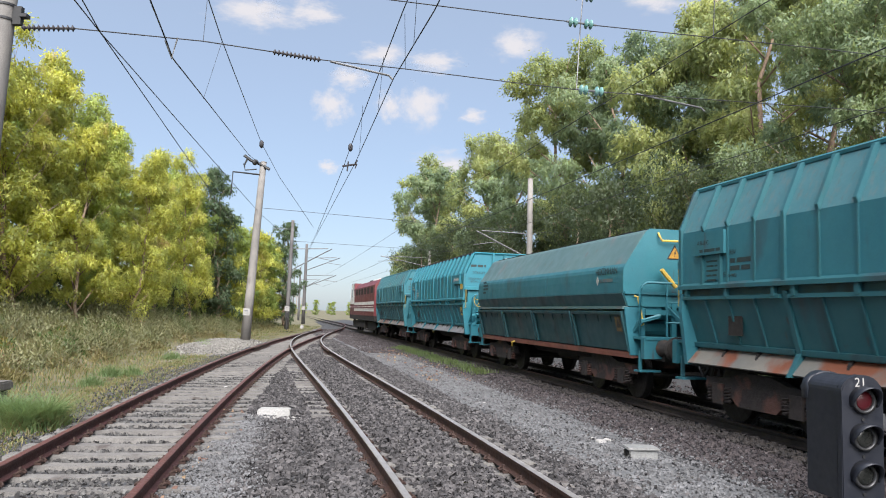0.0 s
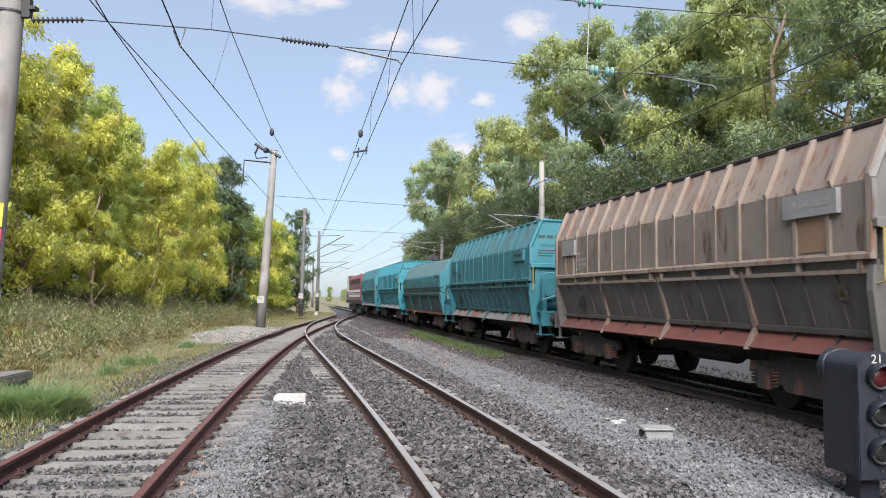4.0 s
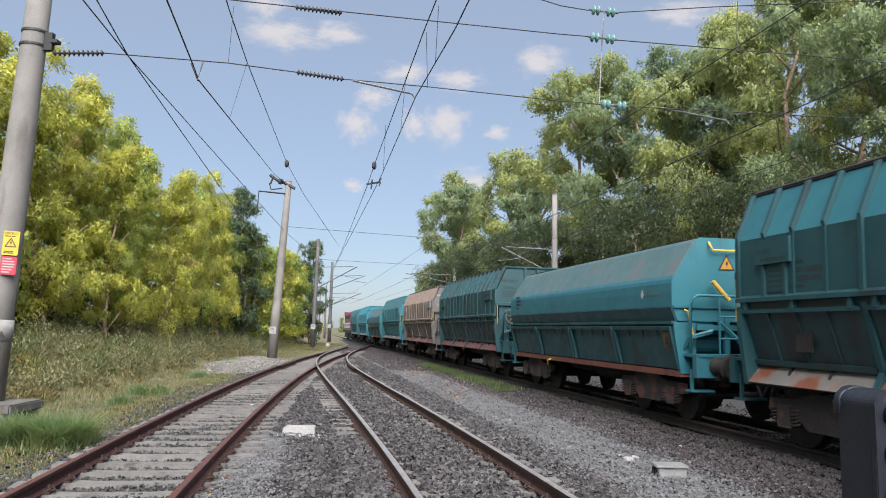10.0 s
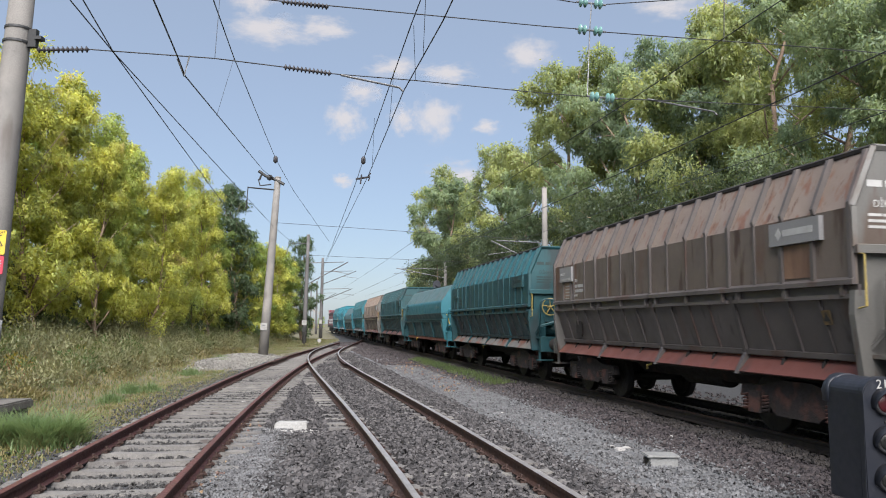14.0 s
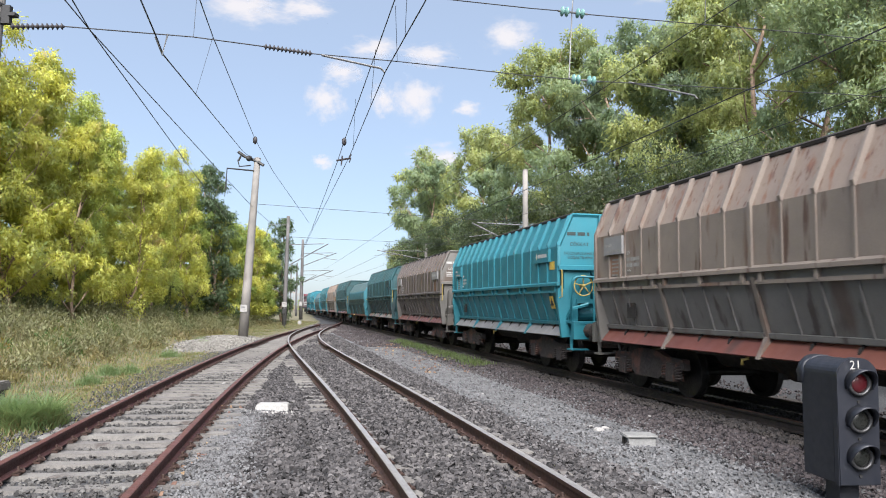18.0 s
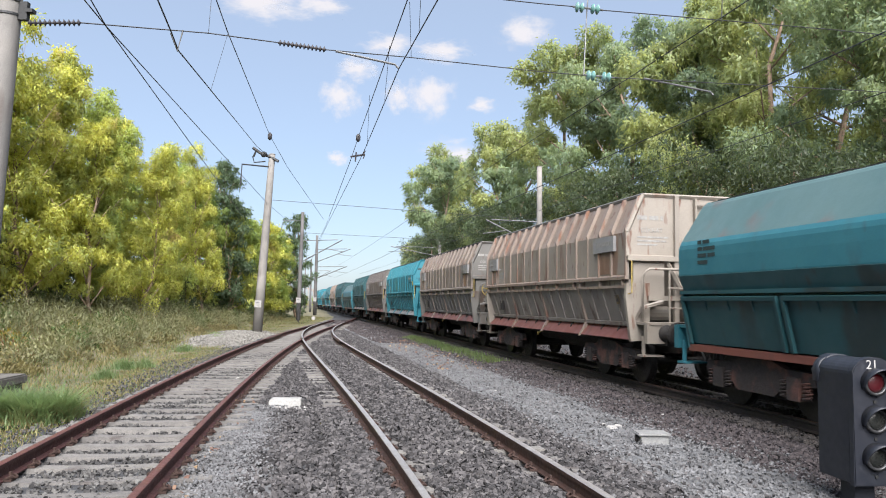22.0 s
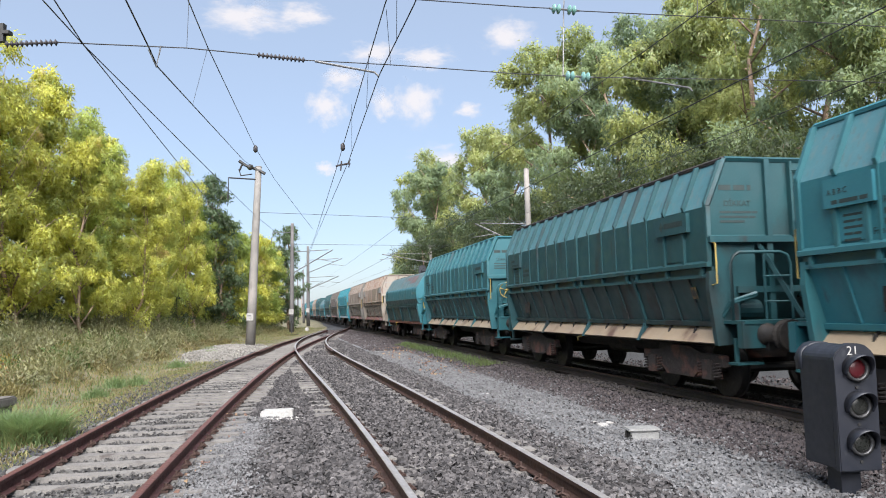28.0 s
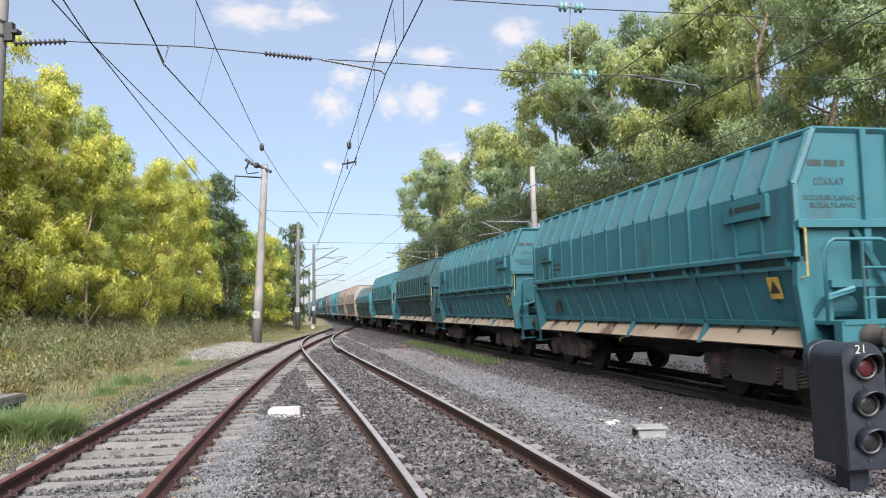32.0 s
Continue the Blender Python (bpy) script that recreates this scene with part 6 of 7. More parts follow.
    ln = (leaf * (0.6 + 0.8 * r.random(n)))[:, None]
    tri = np.stack([p + side * ln * slim, p - side * ln * slim + hang * ln * 0.2, p + hang * ln], 1)
    face = np.cross(tri[:, 1] - tri[:, 0], tri[:, 2] - tri[:, 0])
    turn = (face * out).sum(1) < 0
    tri[turn] = tri[turn][:, ::-1]
    return trunk_me, tri.reshape(-1, 3), np.arange(n * 3).reshape(-1, 3), np.repeat(out, 3, axis=0)


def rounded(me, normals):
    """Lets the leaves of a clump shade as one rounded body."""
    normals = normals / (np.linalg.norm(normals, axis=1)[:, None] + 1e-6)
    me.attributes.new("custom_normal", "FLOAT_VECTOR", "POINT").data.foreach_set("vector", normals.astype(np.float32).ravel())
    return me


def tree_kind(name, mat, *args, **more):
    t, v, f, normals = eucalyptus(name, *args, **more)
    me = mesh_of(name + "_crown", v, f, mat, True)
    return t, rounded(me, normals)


def plant(kind, x, y, turn, size, label, group, tall=1.0):
    ob = new("tree")
    ob.matrix_basis = pose(x, y, float(ground_z(x, y)) - 0.1, 0, 0, turn) @ Matrix.Diagonal((size, size, size * tall, 1))
    shared("trunk", kind[0], ob)
    shared("crown", kind[1], ob)
    return tagged(ob, label, "tree", group)


# kinds of tree, each ten metres high at size one
BIG = [tree_kind("big", M_leaf_blue if i % 2 else M_leaf_dark, 10, 2.35, 11 + i, 17, 72000, 0.118, 0.13, 0.20, slim=0.25, lump=0.235) for i in range(4)]
NEAR = [tree_kind("near", M_leaf_blue if i % 2 else M_leaf_dark, 10, 2.35, 84 + i, 14, 66000, 0.105, 0.12, 0.26, slim=0.22, lump=0.2, droop=0.8) for i in range(3)]
AFAR = [tree_kind("afar", M_leaf_blue if i else M_leaf_dark, 10, 2.4, 21 + i, 16, 32000, 0.19, 0.13, 0.18, lump=0.24) for i in range(2)]
# undergrowth with the shade below the tall trees painted into its leaves
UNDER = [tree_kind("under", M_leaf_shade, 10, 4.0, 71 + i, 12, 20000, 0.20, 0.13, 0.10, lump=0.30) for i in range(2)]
LIT = [tree_kind("lit", M_leaf_olive if i == 2 else M_leaf_sun, 10, 1.75 + 0.15 * i, 31 + i, 20, 38000, 0.15, 0.11, 0.2, slim=0.22, lump=0.25, droop=0.95, tip=0.6) for i in range(4)]
MID = [tree_kind("mid", M_leaf_sun if i % 2 else M_leaf_green, 10, 2.3, 36 + i, 20, 22000, 0.24, 0.12, 0.14, lump=0.28, droop=0.6, tip=0.75) for i in range(2)]
# bush leaves painted dark, as if in the crowns' shade
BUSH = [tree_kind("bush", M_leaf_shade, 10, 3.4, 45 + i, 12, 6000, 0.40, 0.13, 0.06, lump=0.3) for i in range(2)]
LOW = [tree_kind("low", M_leaf_green, 10, 2.6, 41 + i, 14, 5000, 0.40, 0.13, 0.06, lump=0.3) for i in range(2)]
DARK = [tree_kind("backing", M_leaf_dark, 10, 2.6, 61 + i, 16, 10000, 0.27, 0.16, 0.10, lump=0.3) for i in range(2)]
PINE = tree_kind("pine", M_leaf_pine, 10, 1.7, 51, 22, 14000, 0.20, 0.14, 0.10, lump=0.26, tip=0.5)

# the tall row beyond the train
rt = random.Random(5)
TALL = "tall eucalyptus with grey-green drooping leaves beyond the train"
for i, (x, y, high, wide) in enumerate(((-3.6, 97, 21.5, 0.95), (-0.5, 90, 20.0, 0.95), (3.2, 72, 18.6, 0.95), (6.2, 66, 17.5, 1.0), (8.4, 54, 20.4, 1.0), (10.6, 48, 20.4, 0.9), (11.6, 41.5, 21.0, 0.95), (14.2, 40, 18.2, 0.9),
                                       (14.4, 33, 19.5, 0.95), (17.6, 36, 23.0, 0.9), (15.6, 27.5, 18.0, 0.95), (19.5, 29, 23.0, 0.95), (18.4, 22.5, 19.0, 0.95), (21.5, 22, 23.0, 0.9), (18.2, 16.5, 18.5, 1.0))):
    plant(NEAR[i % 3] if y < 37 else BIG[i % 4] if y < 60 else AFAR[i % 2], x, y, rt.uniform(0, 360), high / 10 * wide, TALL, "tall trees along the line", 1 / wide)
for w in (8, 16, 25, 34, 45, 58, 72, 88):
    p = spot(MAIN_V + 18.0 + rt.uniform(-1.5, 2), w)
    plant(DARK[rt.randrange(2)], p.x, p.y, rt.uniform(0, 360), rt.uniform(1.0, 1.25), TALL, "tall trees along the line")
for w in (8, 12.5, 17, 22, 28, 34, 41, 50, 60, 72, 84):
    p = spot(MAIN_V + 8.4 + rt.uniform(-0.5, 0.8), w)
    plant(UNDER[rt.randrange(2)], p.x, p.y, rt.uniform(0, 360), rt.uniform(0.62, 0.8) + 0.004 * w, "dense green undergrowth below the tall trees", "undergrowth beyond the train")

# unseen trees added behind the camera to close it off and block low sun
for v, w, k in ((-9, -34, 1.2), (-2, -38, 1.2), (6, -36, 1.2), (14, -34, 1.3)):
    p = spot(v, w)
    plant(DARK[rt.randrange(2)], p.x, p.y, rt.uniform(0, 360), k, "grey-green eucalyptus added unseen behind the camera", "trees behind the line")

# the sunlit row on the left bank
SUNLIT = "sunlit yellow-green eucalyptus with bare pinkish trunk"
for i, (x, y, high, wide) in enumerate(((-17.6, 20, 12.2, 1.0), (-16.6, 24, 11.2, 1.0), (-18.4, 26, 12.6, 0.9), (-16.2, 28.5, 10.6, 1.0), (-17.8, 31, 11.0, 0.95), (-15.8, 32.5, 9.0, 0.9), (-17.2, 35, 10.4, 0.9), (-15.9, 38, 8.6, 0.95), (-17.6, 39, 9.8, 1.0),
                                       (-16.6, 42.5, 9.4, 0.95), (-17.8, 46, 9.6, 0.9), (-16.6, 49.5, 10.6, 0.8), (-18.2, 53, 9.4, 0.95), (-17.0, 57, 8.4, 1.0), (-17.6, 62, 8.8, 1.0), (-17.2, 67, 9.0, 1.0), (-18.0, 73, 9.0, 1.0),
                                       (-18.8, 79, 8.6, 1.0), (-17.5, 13, 12.6, 1.0), (-19.5, 22.5, 13.2, 0.9))):
    plant(LIT[i % 4] if y < 50 else MID[i % 2], x, y, rt.uniform(0, 360), high / 10 * wide, SUNLIT, "sunlit trees on the bank", 1 / wide)
for x, y, s in ((-16.6, 55.5, 1.2), (-16.9, 80, 1.15)):
    plant(PINE, x, y, rt.uniform(0, 360), s, "dark narrow conifer among lighter trees", "conifers")
for i in range(15):
    plant(LOW[i % 2], -22 - rt.random() * 4, 4 + i * 6.0, rt.uniform(0, 360), rt.uniform(0.9, 1.1), SUNLIT, "sunlit trees on the bank")
# dark bushes stand in for the shadows beneath the bank trees
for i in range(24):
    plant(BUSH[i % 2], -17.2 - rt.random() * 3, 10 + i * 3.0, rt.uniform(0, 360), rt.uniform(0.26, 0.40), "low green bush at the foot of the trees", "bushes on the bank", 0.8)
for i in range(14):
    plant(LOW[i % 2], -70 + i * 9 + rt.uniform(-3, 3), 330 + rt.uniform(-30, 40), rt.uniform(0, 360), rt.uniform(0.45, 0.7), "small far green tree on the plain", "far trees")
for i in range(10):
    plant(LOW[i % 2], -66 + 4.6 * i + rt.uniform(-1.5, 1.5), 285 + rt.uniform(-15, 15), rt.uniform(0, 360), rt.uniform(0.34, 0.62), "small far green tree on the plain", "far trees")
plant(LOW[1], -16, 175, 20, 0.8, "small far green tree on the plain", "far trees")
plant(LOW[0], -12, 190, 80, 0.7, "small far green tree on the plain", "far trees")


# ---- grass and shrubs ----
def blades(n, seed, where, tall, wide, bend=0.5):
    """Curved blades of grass as one array: where(rng, n) gives x, y and a height factor."""
    r = np.random.default_rng(seed)
    x, y, k = where(r, n)
    z = np.maximum(ground_z(x, y), bed_z(x, y))
    a = r.random(n) * 2 * math.pi
    h = tall * k * (0.5 + 0.7 * r.random(n))
    lean = bend * h * (0.3 + r.random(n))
    dx, dy = np.cos(a), np.sin(a)
    sx, sy = -dy * wide * (0.6 + 0.8 * r.random(n)), dx * wide
    base = np.stack([x, y, z - 0.02], -1)
    s = np.stack([sx, sy, np.zeros(n)], -1)
    mid = base + np.stack([dx * lean * 0.35, dy * lean * 0.35, h * 0.6], -1)
    tip = base + np.stack([dx * lean, dy * lean, h], -1)
    verts = np.stack([base - s, base + s, mid + s * 0.6, tip, mid - s * 0.6], 1).reshape(-1, 3)
    i = np.arange(n)[:, None] * 5
    return verts, np.concatenate([i + np.array([[0, 1, 2, 4]]), i + np.array([[4, 2, 3, 3]])])[:n], np.concatenate([i + np.array([[4, 2, 3]])])


def grass(name, mat, n, seed, where, tall, wide, label, bend=0.5):
    v, q, t = blades(n, seed, where, tall, wide, bend)
    tri = np.concatenate([q[:, [0, 1, 2]], q[:, [0, 2, 3]], t])
    return tagged(new(name, mesh_of(name, v, tri, mat)), label, "grass", kind="stuff")


def verge(r, n):
    y = 2 + 88 * r.random(n) ** 2.1
    ax = np.array([curve_a(q) for q in y])
    off = 1.4 + 0.75 * smoothstep(12, 20, y) + 9.6 * r.random(n) ** 1.1
    patch = 0.5 + 0.5 * np.sin(y * 0.8 + off * 1.3) * np.cos(off * 1.9 - y * 0.35)
    k = (0.35 + 0.9 * patch) * smoothstep(1.9, 4.8, off) + 0.3
    return ax - off, y, k


def track_side(r, n):
    y = 4 + 24 * r.random(n) ** 1.5
    ax = np.array([curve_a(q) for q in y])
    return ax - 1.32 - 1.3 * r.random(n), y, 0.6 + 0.5 * r.random(n)


def tufts(spots):
    def f(r, n):
        pick = r.integers(0, len(spots), n)
        s = np.array(spots)[pick]
        d = r.normal(size=(n, 2)) * s[:, 2:3] * 0.45
        return s[:, 0] + d[:, 0], s[:, 1] + d[:, 1], 1.0 - 0.5 * np.minimum(1, np.hypot(d[:, 0], d[:, 1]) / s[:, 2])
    return f


grass("dry_grass", M_grass_dry, 80000, 1, verge, 0.12, 0.009, "thin dry yellow grass beside the track", 0.9)
grass("green_weeds", M_grass_green, 30000, 2, verge, 0.13, 0.010, "low green weeds among dry grass", 0.9)
grass("dry_grass", M_grass_dry, 9000, 11, track_side, 0.09, 0.008, "short dry grass up to the sleeper ends", 0.9)
grass("green_weeds", M_grass_green, 5000, 12, track_side, 0.08, 0.008, "short green grass up to the sleeper ends", 0.9)
NEAR_TUFTS = [(-6.0, 10.85, 0.30), (-6.35, 11.0, 0.26), (-5.75, 11.1, 0.24), (-6.6, 10.9, 0.2)]
SMALL_TUFTS = [(-8.5, 19.4, 0.35), (-8.1, 19.8, 0.25), (-9.3, 26.0, 0.4), (-10.4, 33.0, 0.4), (-7.9, 17.1, 0.3), (-11.5, 36.5, 0.5)]
grass("grass_tussock", M_tussock, 3600, 3, tufts(NEAR_TUFTS), 0.56, 0.010, "dense green grass tussock by the rusty track", 1.3)
grass("grass_tussock", M_grass_dry, 1500, 4, tufts(NEAR_TUFTS), 0.34, 0.007, "dead straw at the foot of a tussock", 1.6)
grass("grass_tussock", M_tussock, 2600, 5, tufts(SMALL_TUFTS), 0.34, 0.006, "small green grass tussocks on the verge", 0.9)


def weeds(name, mat, spots, per, leaf, label, seed):
    """Bushy weeds as one mesh: small leaves and stalks in rounded, ragged domes."""
    r = np.random.default_rng(seed)
    s = np.repeat(np.array(spots), per, axis=0)
    n = len(s)
    a, b = r.random(n) * 2 * math.pi, np.arccos(r.random(n))
    rad = s[:, 2] * (0.45 + 0.6 * r.random(n) ** 0.6) * (1 + 0.25 * np.sin(a * 3 + s[:, 1] * 5))
    x, y = s[:, 0] + rad * np.sin(b) * np.cos(a), s[:, 1] + rad * np.sin(b) * np.sin(a)
    z = ground_z(x, y) + rad * np.cos(b) * s[:, 3]
    p = np.stack([x, y, z], -1)
    up = np.stack([np.cos(a) * 0.7, np.sin(a) * 0.7, 0.5 + r.random(n)], -1) + r.normal(0, 0.35, (n, 3))
    up /= np.linalg.norm(up, axis=1)[:, None]
    side = np.cross(up, r.normal(size=(n, 3)))
    side /= np.linalg.norm(side, axis=1)[:, None]
    ln = (leaf * (0.5 + r.random(n)))[:, None]
    q = np.stack([p + side * ln * 0.2, p - side * ln * 0.2, p + up * ln], 1)
    out = np.stack([np.sin(b) * np.cos(a), np.sin(b) * np.sin(a), np.cos(b) + 0.2], -1) + r.normal(0, 0.35, (n, 3))
    turn = (np.cross(q[:, 1] - q[:, 0], q[:, 2] - q[:, 0]) * out).sum(1) < 0
    q[turn] = q[turn][:, ::-1]
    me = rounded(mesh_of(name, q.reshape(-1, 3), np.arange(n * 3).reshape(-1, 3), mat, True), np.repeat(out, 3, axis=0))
    return tagged(new(name, me), label, "weeds", kind="stuff")


shr = random.Random(8)


def bank_spots(n, lo, hi, small, large, flat):
    out = []
    for _ in range(n):
        y = 9 + 70 * shr.random() ** 1.25
        out.append((-7.6 - 0.115 * y - shr.uniform(lo, hi), y, shr.uniform(small, large), flat))
    return out


weeds("scrub", M_scrub, bank_spots(430, 0.9, 8.0, 0.3, 0.95, 1.15), 480, 0.09, "grey-green bushy weeds on the bank", 6)
weeds("scrub", M_grass_green, bank_spots(110, 1.2, 8.0, 0.35, 0.8, 1.2), 340, 0.095, "fresh green weeds on the bank", 7)
weeds("scrub", M_grass_dry, bank_spots(240, 0.2, 7.0, 0.2, 0.55, 0.9), 260, 0.085, "dry straw-coloured weeds on the bank", 8)
weeds("scrub", M_grass_flower, [(-9.0 - 0.115 * y - shr.uniform(0, 2.0), y, 0.36, 1.3) for y in (13.0, 15.5, 16.0, 21, 21.6, 27, 33, 40, 48)], 110, 0.10, "yellow flowering weeds on the bank", 9)
weeds("scrub", M_grass_rust, [(-8.9 - 0.115 * y - shr.uniform(0, 3.5), y, shr.uniform(0.4, 0.7), 0.8) for y in (12.5, 14.0, 14.6, 18, 20, 24, 25, 30, 36, 44, 46, 50, 53, 56)], 170, 0.10, "rust-brown withered weeds on the bank", 10)


def tall_stems(r, n):
    """Places on the bank in ragged drifts, for long thin stalks."""
    y = 8 + 60 * r.random(n) ** 1.6
    off = 1.2 + 7.0 * r.random(n)
    k = 0.45 + 0.75 * np.clip(np.sin(y * 1.7 + off * 2.1) * np.cos(off * 2.7 - y * 0.9) + 0.3, 0, 1)
    return -7.6 - 0.115 * y - off, y, k


grass("tall_grass", M_grass_dry, 5000, 41, tall_stems, 0.7, 0.007, "tall pale stalks among the weeds on the bank", 0.45)
grass("tall_grass", M_scrub, 5000, 42, tall_stems, 0.6, 0.009, "tall grey-green stalks among the weeds on the bank", 0.6)


def strip_green(r, n):
    w = 22 + 16 * r.random(n)
    v = 6.35 + r.normal(0, 0.22, n)
    return N.x * v + U.x * w, N.y * v + U.y * w, np.ones(n)


verts_lift = grass("green_weeds", M_grass_green, 3000, 10, strip_green, 0.13, 0.008, "strip of green weeds beside the main line")
verts_lift.location.z = 0.1

# ---- pale gravel heaped round the second mast ----
hx, hy = np.linspace(-1, 1, 26), np.linspace(-1, 1, 40)
heap = sheet("gravel_heap", M_gravel_warm, hx, hy, lambda a, b: (-10.6 - 0.99 * b + a * 1.7, 36.5 + b * 9.0,
             ground_z(-10.6 - 0.99 * b + a * 1.7, 36.5 + b * 9.0) - 0.04 + 0.34 * np.clip(1 - a * a - b * b, 0, 1) ** 0.7 + 0.03 * np.sin(a * 13 + b * 9)))
tagged(heap, "low heap of pale gravel round a mast", "gravel", kind="structure")

# ---- clouds: far sheets with soft edges ----
def cloud_material(seed):
    m = bpy.data.materials.new("cloud")
    m.use_nodes = True
    nt = m.node_tree
    nt.nodes.clear()
    out = nt.nodes.new("ShaderNodeOutputMaterial")
    co = nt.nodes.new("ShaderNodeTexCoord")
    grad = nt.nodes.new("ShaderNodeVectorMath")
    grad.operation = "LENGTH"
    nt.links.new(co.outputs["Object"], grad.inputs[0])
    n = nt.nodes.new("ShaderNodeTexNoise")
    n.noise_dimensions = "4D"
    n.inputs["W"].default_value = seed * 3.7
    n.inputs["Scale"].default_value, n.inputs["Detail"].default_value, n.inputs["Roughness"].default_value = 1.9, 6, 0.62
    nt.links.new(co.outputs["Object"], n.inputs["Vector"])
    s = nt.nodes.new("ShaderNodeMath")
    s.operation = "MULTIPLY_ADD"
    nt.links.new(n.outputs[0], s.inputs[0])
    s.inputs[1].default_value = 1.7
    s.inputs[2].default_value = -0.42
    d = nt.nodes.new("ShaderNodeMath")
    d.operation = "SUBTRACT"
    nt.links.new(s.outputs[0], d.inputs[0])
    nt.links.new(grad.outputs["Value"], d.inputs[1])
    r = nt.nodes.new("ShaderNodeMapRange")
    r.interpolation_type = "SMOOTHSTEP"
    nt.links.new(d.outputs[0], r.inputs[0])
    r.inputs[1].default_value, r.inputs[2].default_value = -0.5, 0.4
    r.inputs[4].default_value = 0.85
    em = nt.nodes.new("ShaderNodeEmission")
    em.inputs["Color"].default_value, em.inputs["Strength"].default_value = (1.0, 0.95, 0.93, 1), 0.33
    tr = nt.nodes.new("ShaderNodeBsdfTransparent")
    mx = nt.nodes.new("ShaderNodeMixShader")
    nt.links.new(r.outputs[0], mx.inputs[0])
    nt.links.new(tr.outputs[0], mx.inputs[1])
    nt.links.new(em.outputs[0], mx.inputs[2])
    nt.links.new(mx.outputs[0], out.inputs["Surface"])
    return m


CLOUD_FAR = 2400.0
for i, (az, up, wide, high) in enumerate(((-15.2, 21.3, 3.4, 1.3), (-10.8, 21.8, 2.2, 1.0), (-9.0, 15.3, 1.5, 1.6), (-7.8, 17.4, 1.7, 1.0), (-2.1, 15.6, 1.9, 1.9), (-4.7, 15.5, 1.1, 1.3),
                                           (-5.3, 19.3, 2.2, 1.0), (-1.4, 18.9, 2.2, 0.9), (5.2, 20.2, 2.2, 1.3), (-0.2, 11.2, 2.6, 1.3), (-16.4, 23.4, 1.6, 1.3), (-9.2, 10.8, 0.9, 0.6), (1.8, 15.0, 1.2, 0.7), (16.0, 23.0, 2.6, 1.1))):
    a, e = radians(az), radians(up)
    p = Vector((math.sin(a) * math.cos(e), math.cos(a) * math.cos(e), math.sin(e))) * CLOUD_FAR
    bm = bmesh.new()
    vs = [bm.verts.new(q) for q in ((-1.5, -1.5, 0), (1.5, -1.5, 0), (1.5, 1.5, 0), (-1.5, 1.5, 0))]
    bm.faces.new(vs)
    ob = part("cloud", bm, cloud_material(i))
    ob.matrix_basis = look(p, (0, 0, 0)) @ Matrix.Diagonal((CLOUD_FAR * radians(wide) * 1.2, CLOUD_FAR * radians(high) * 1.15, 1, 1))
    ob.visible_shadow = False
    tagged(ob, "small soft white cloud in a blue sky", "cloud", "clouds", "structure")

# ---- pieces: sleepers, clips, stones ----
SLEEPER, CLIP = sleeper_mesh(), clip_mesh()
for tr, f, y0, y1, near in ((track_a, curve_a, -5.0, 58.0, 30.0), (track_b, curve_b, -5.0, 50.0, 14.0)):
    for p, d in stations(f, y0, y1, 0.6):
        turn = math.degrees(math.atan2(-d.x, d.y)) + random.uniform(-0.7, 0.7)
        sl = shared("sleeper", SLEEPER, tr, pose(p.x, p.y, -0.160 + random.uniform(-0.006, 0.002), 0, random.uniform(-0.2, 0.2), turn))
        if p.y < near:
            for s in (-1, 1):
                for k in (-1, 1):
                    shared("rail_clip", CLIP, sl, pose(s * 0.7535 + k * 0.085, 0, 0.004, 0, 0, 0 if k < 0 else 180))


def scatter(name, mat, n, seed, where, size, label, lift=0.0, level=bed_z):
    """Broken stones as one mesh: squashed, chipped blocks lying at all angles."""
    r = np.random.default_rng(seed)
    x, y, k = where(r, n)
    z = level(x, y) + lift
    n = len(x)
    wedge = np.array([(-1, -0.8, -1), (1, -0.8, -1), (0, 1.1, -1), (-0.8, -0.7, 1), (0.8, -0.7, 1), (0, 0.9, 1)], float)
    v = wedge[None] * (0.6 + 0.65 * r.random((n, 6, 3)))
    v *= np.array([1.0, 0.8, 0.62]) * (size * k * (0.55 + 0.75 * r.random(n)))[:, None, None] * 0.5
    q = r.normal(size=(n, 4)) * np.array([1, 0.35, 0.35, 1])
    q /= np.linalg.norm(q, axis=1)[:, None]
    a, b, c, d = q.T
    m = np.stack([1 - 2 * (c * c + d * d), 2 * (b * c - a * d), 2 * (b * d + a * c), 2 * (b * c + a * d), 1 - 2 * (b * b + d * d), 2 * (c * d - a * b),
                  2 * (b * d - a * c), 2 * (c * d + a * b), 1 - 2 * (b * b + c * c)], -1).reshape(n, 3, 3)
    v = np.einsum("nij,nkj->nki", m, v) + np.stack([x, y, z + size * k * (0.05 + 0.5 * r.random(n))], -1)[:, None]
    f = np.array([(3, 4, 5), (0, 1, 4), (0, 4, 3), (1, 2, 5), (1, 5, 4), (2, 0, 3), (2, 3, 5)])
    faces = (np.arange(n)[:, None, None] * 6 + f[None]).reshape(-1, 3)
    return tagged(new(name, mesh_of(name, v.reshape(-1, 3), faces, mat)), label, "gravel", kind="stuff")


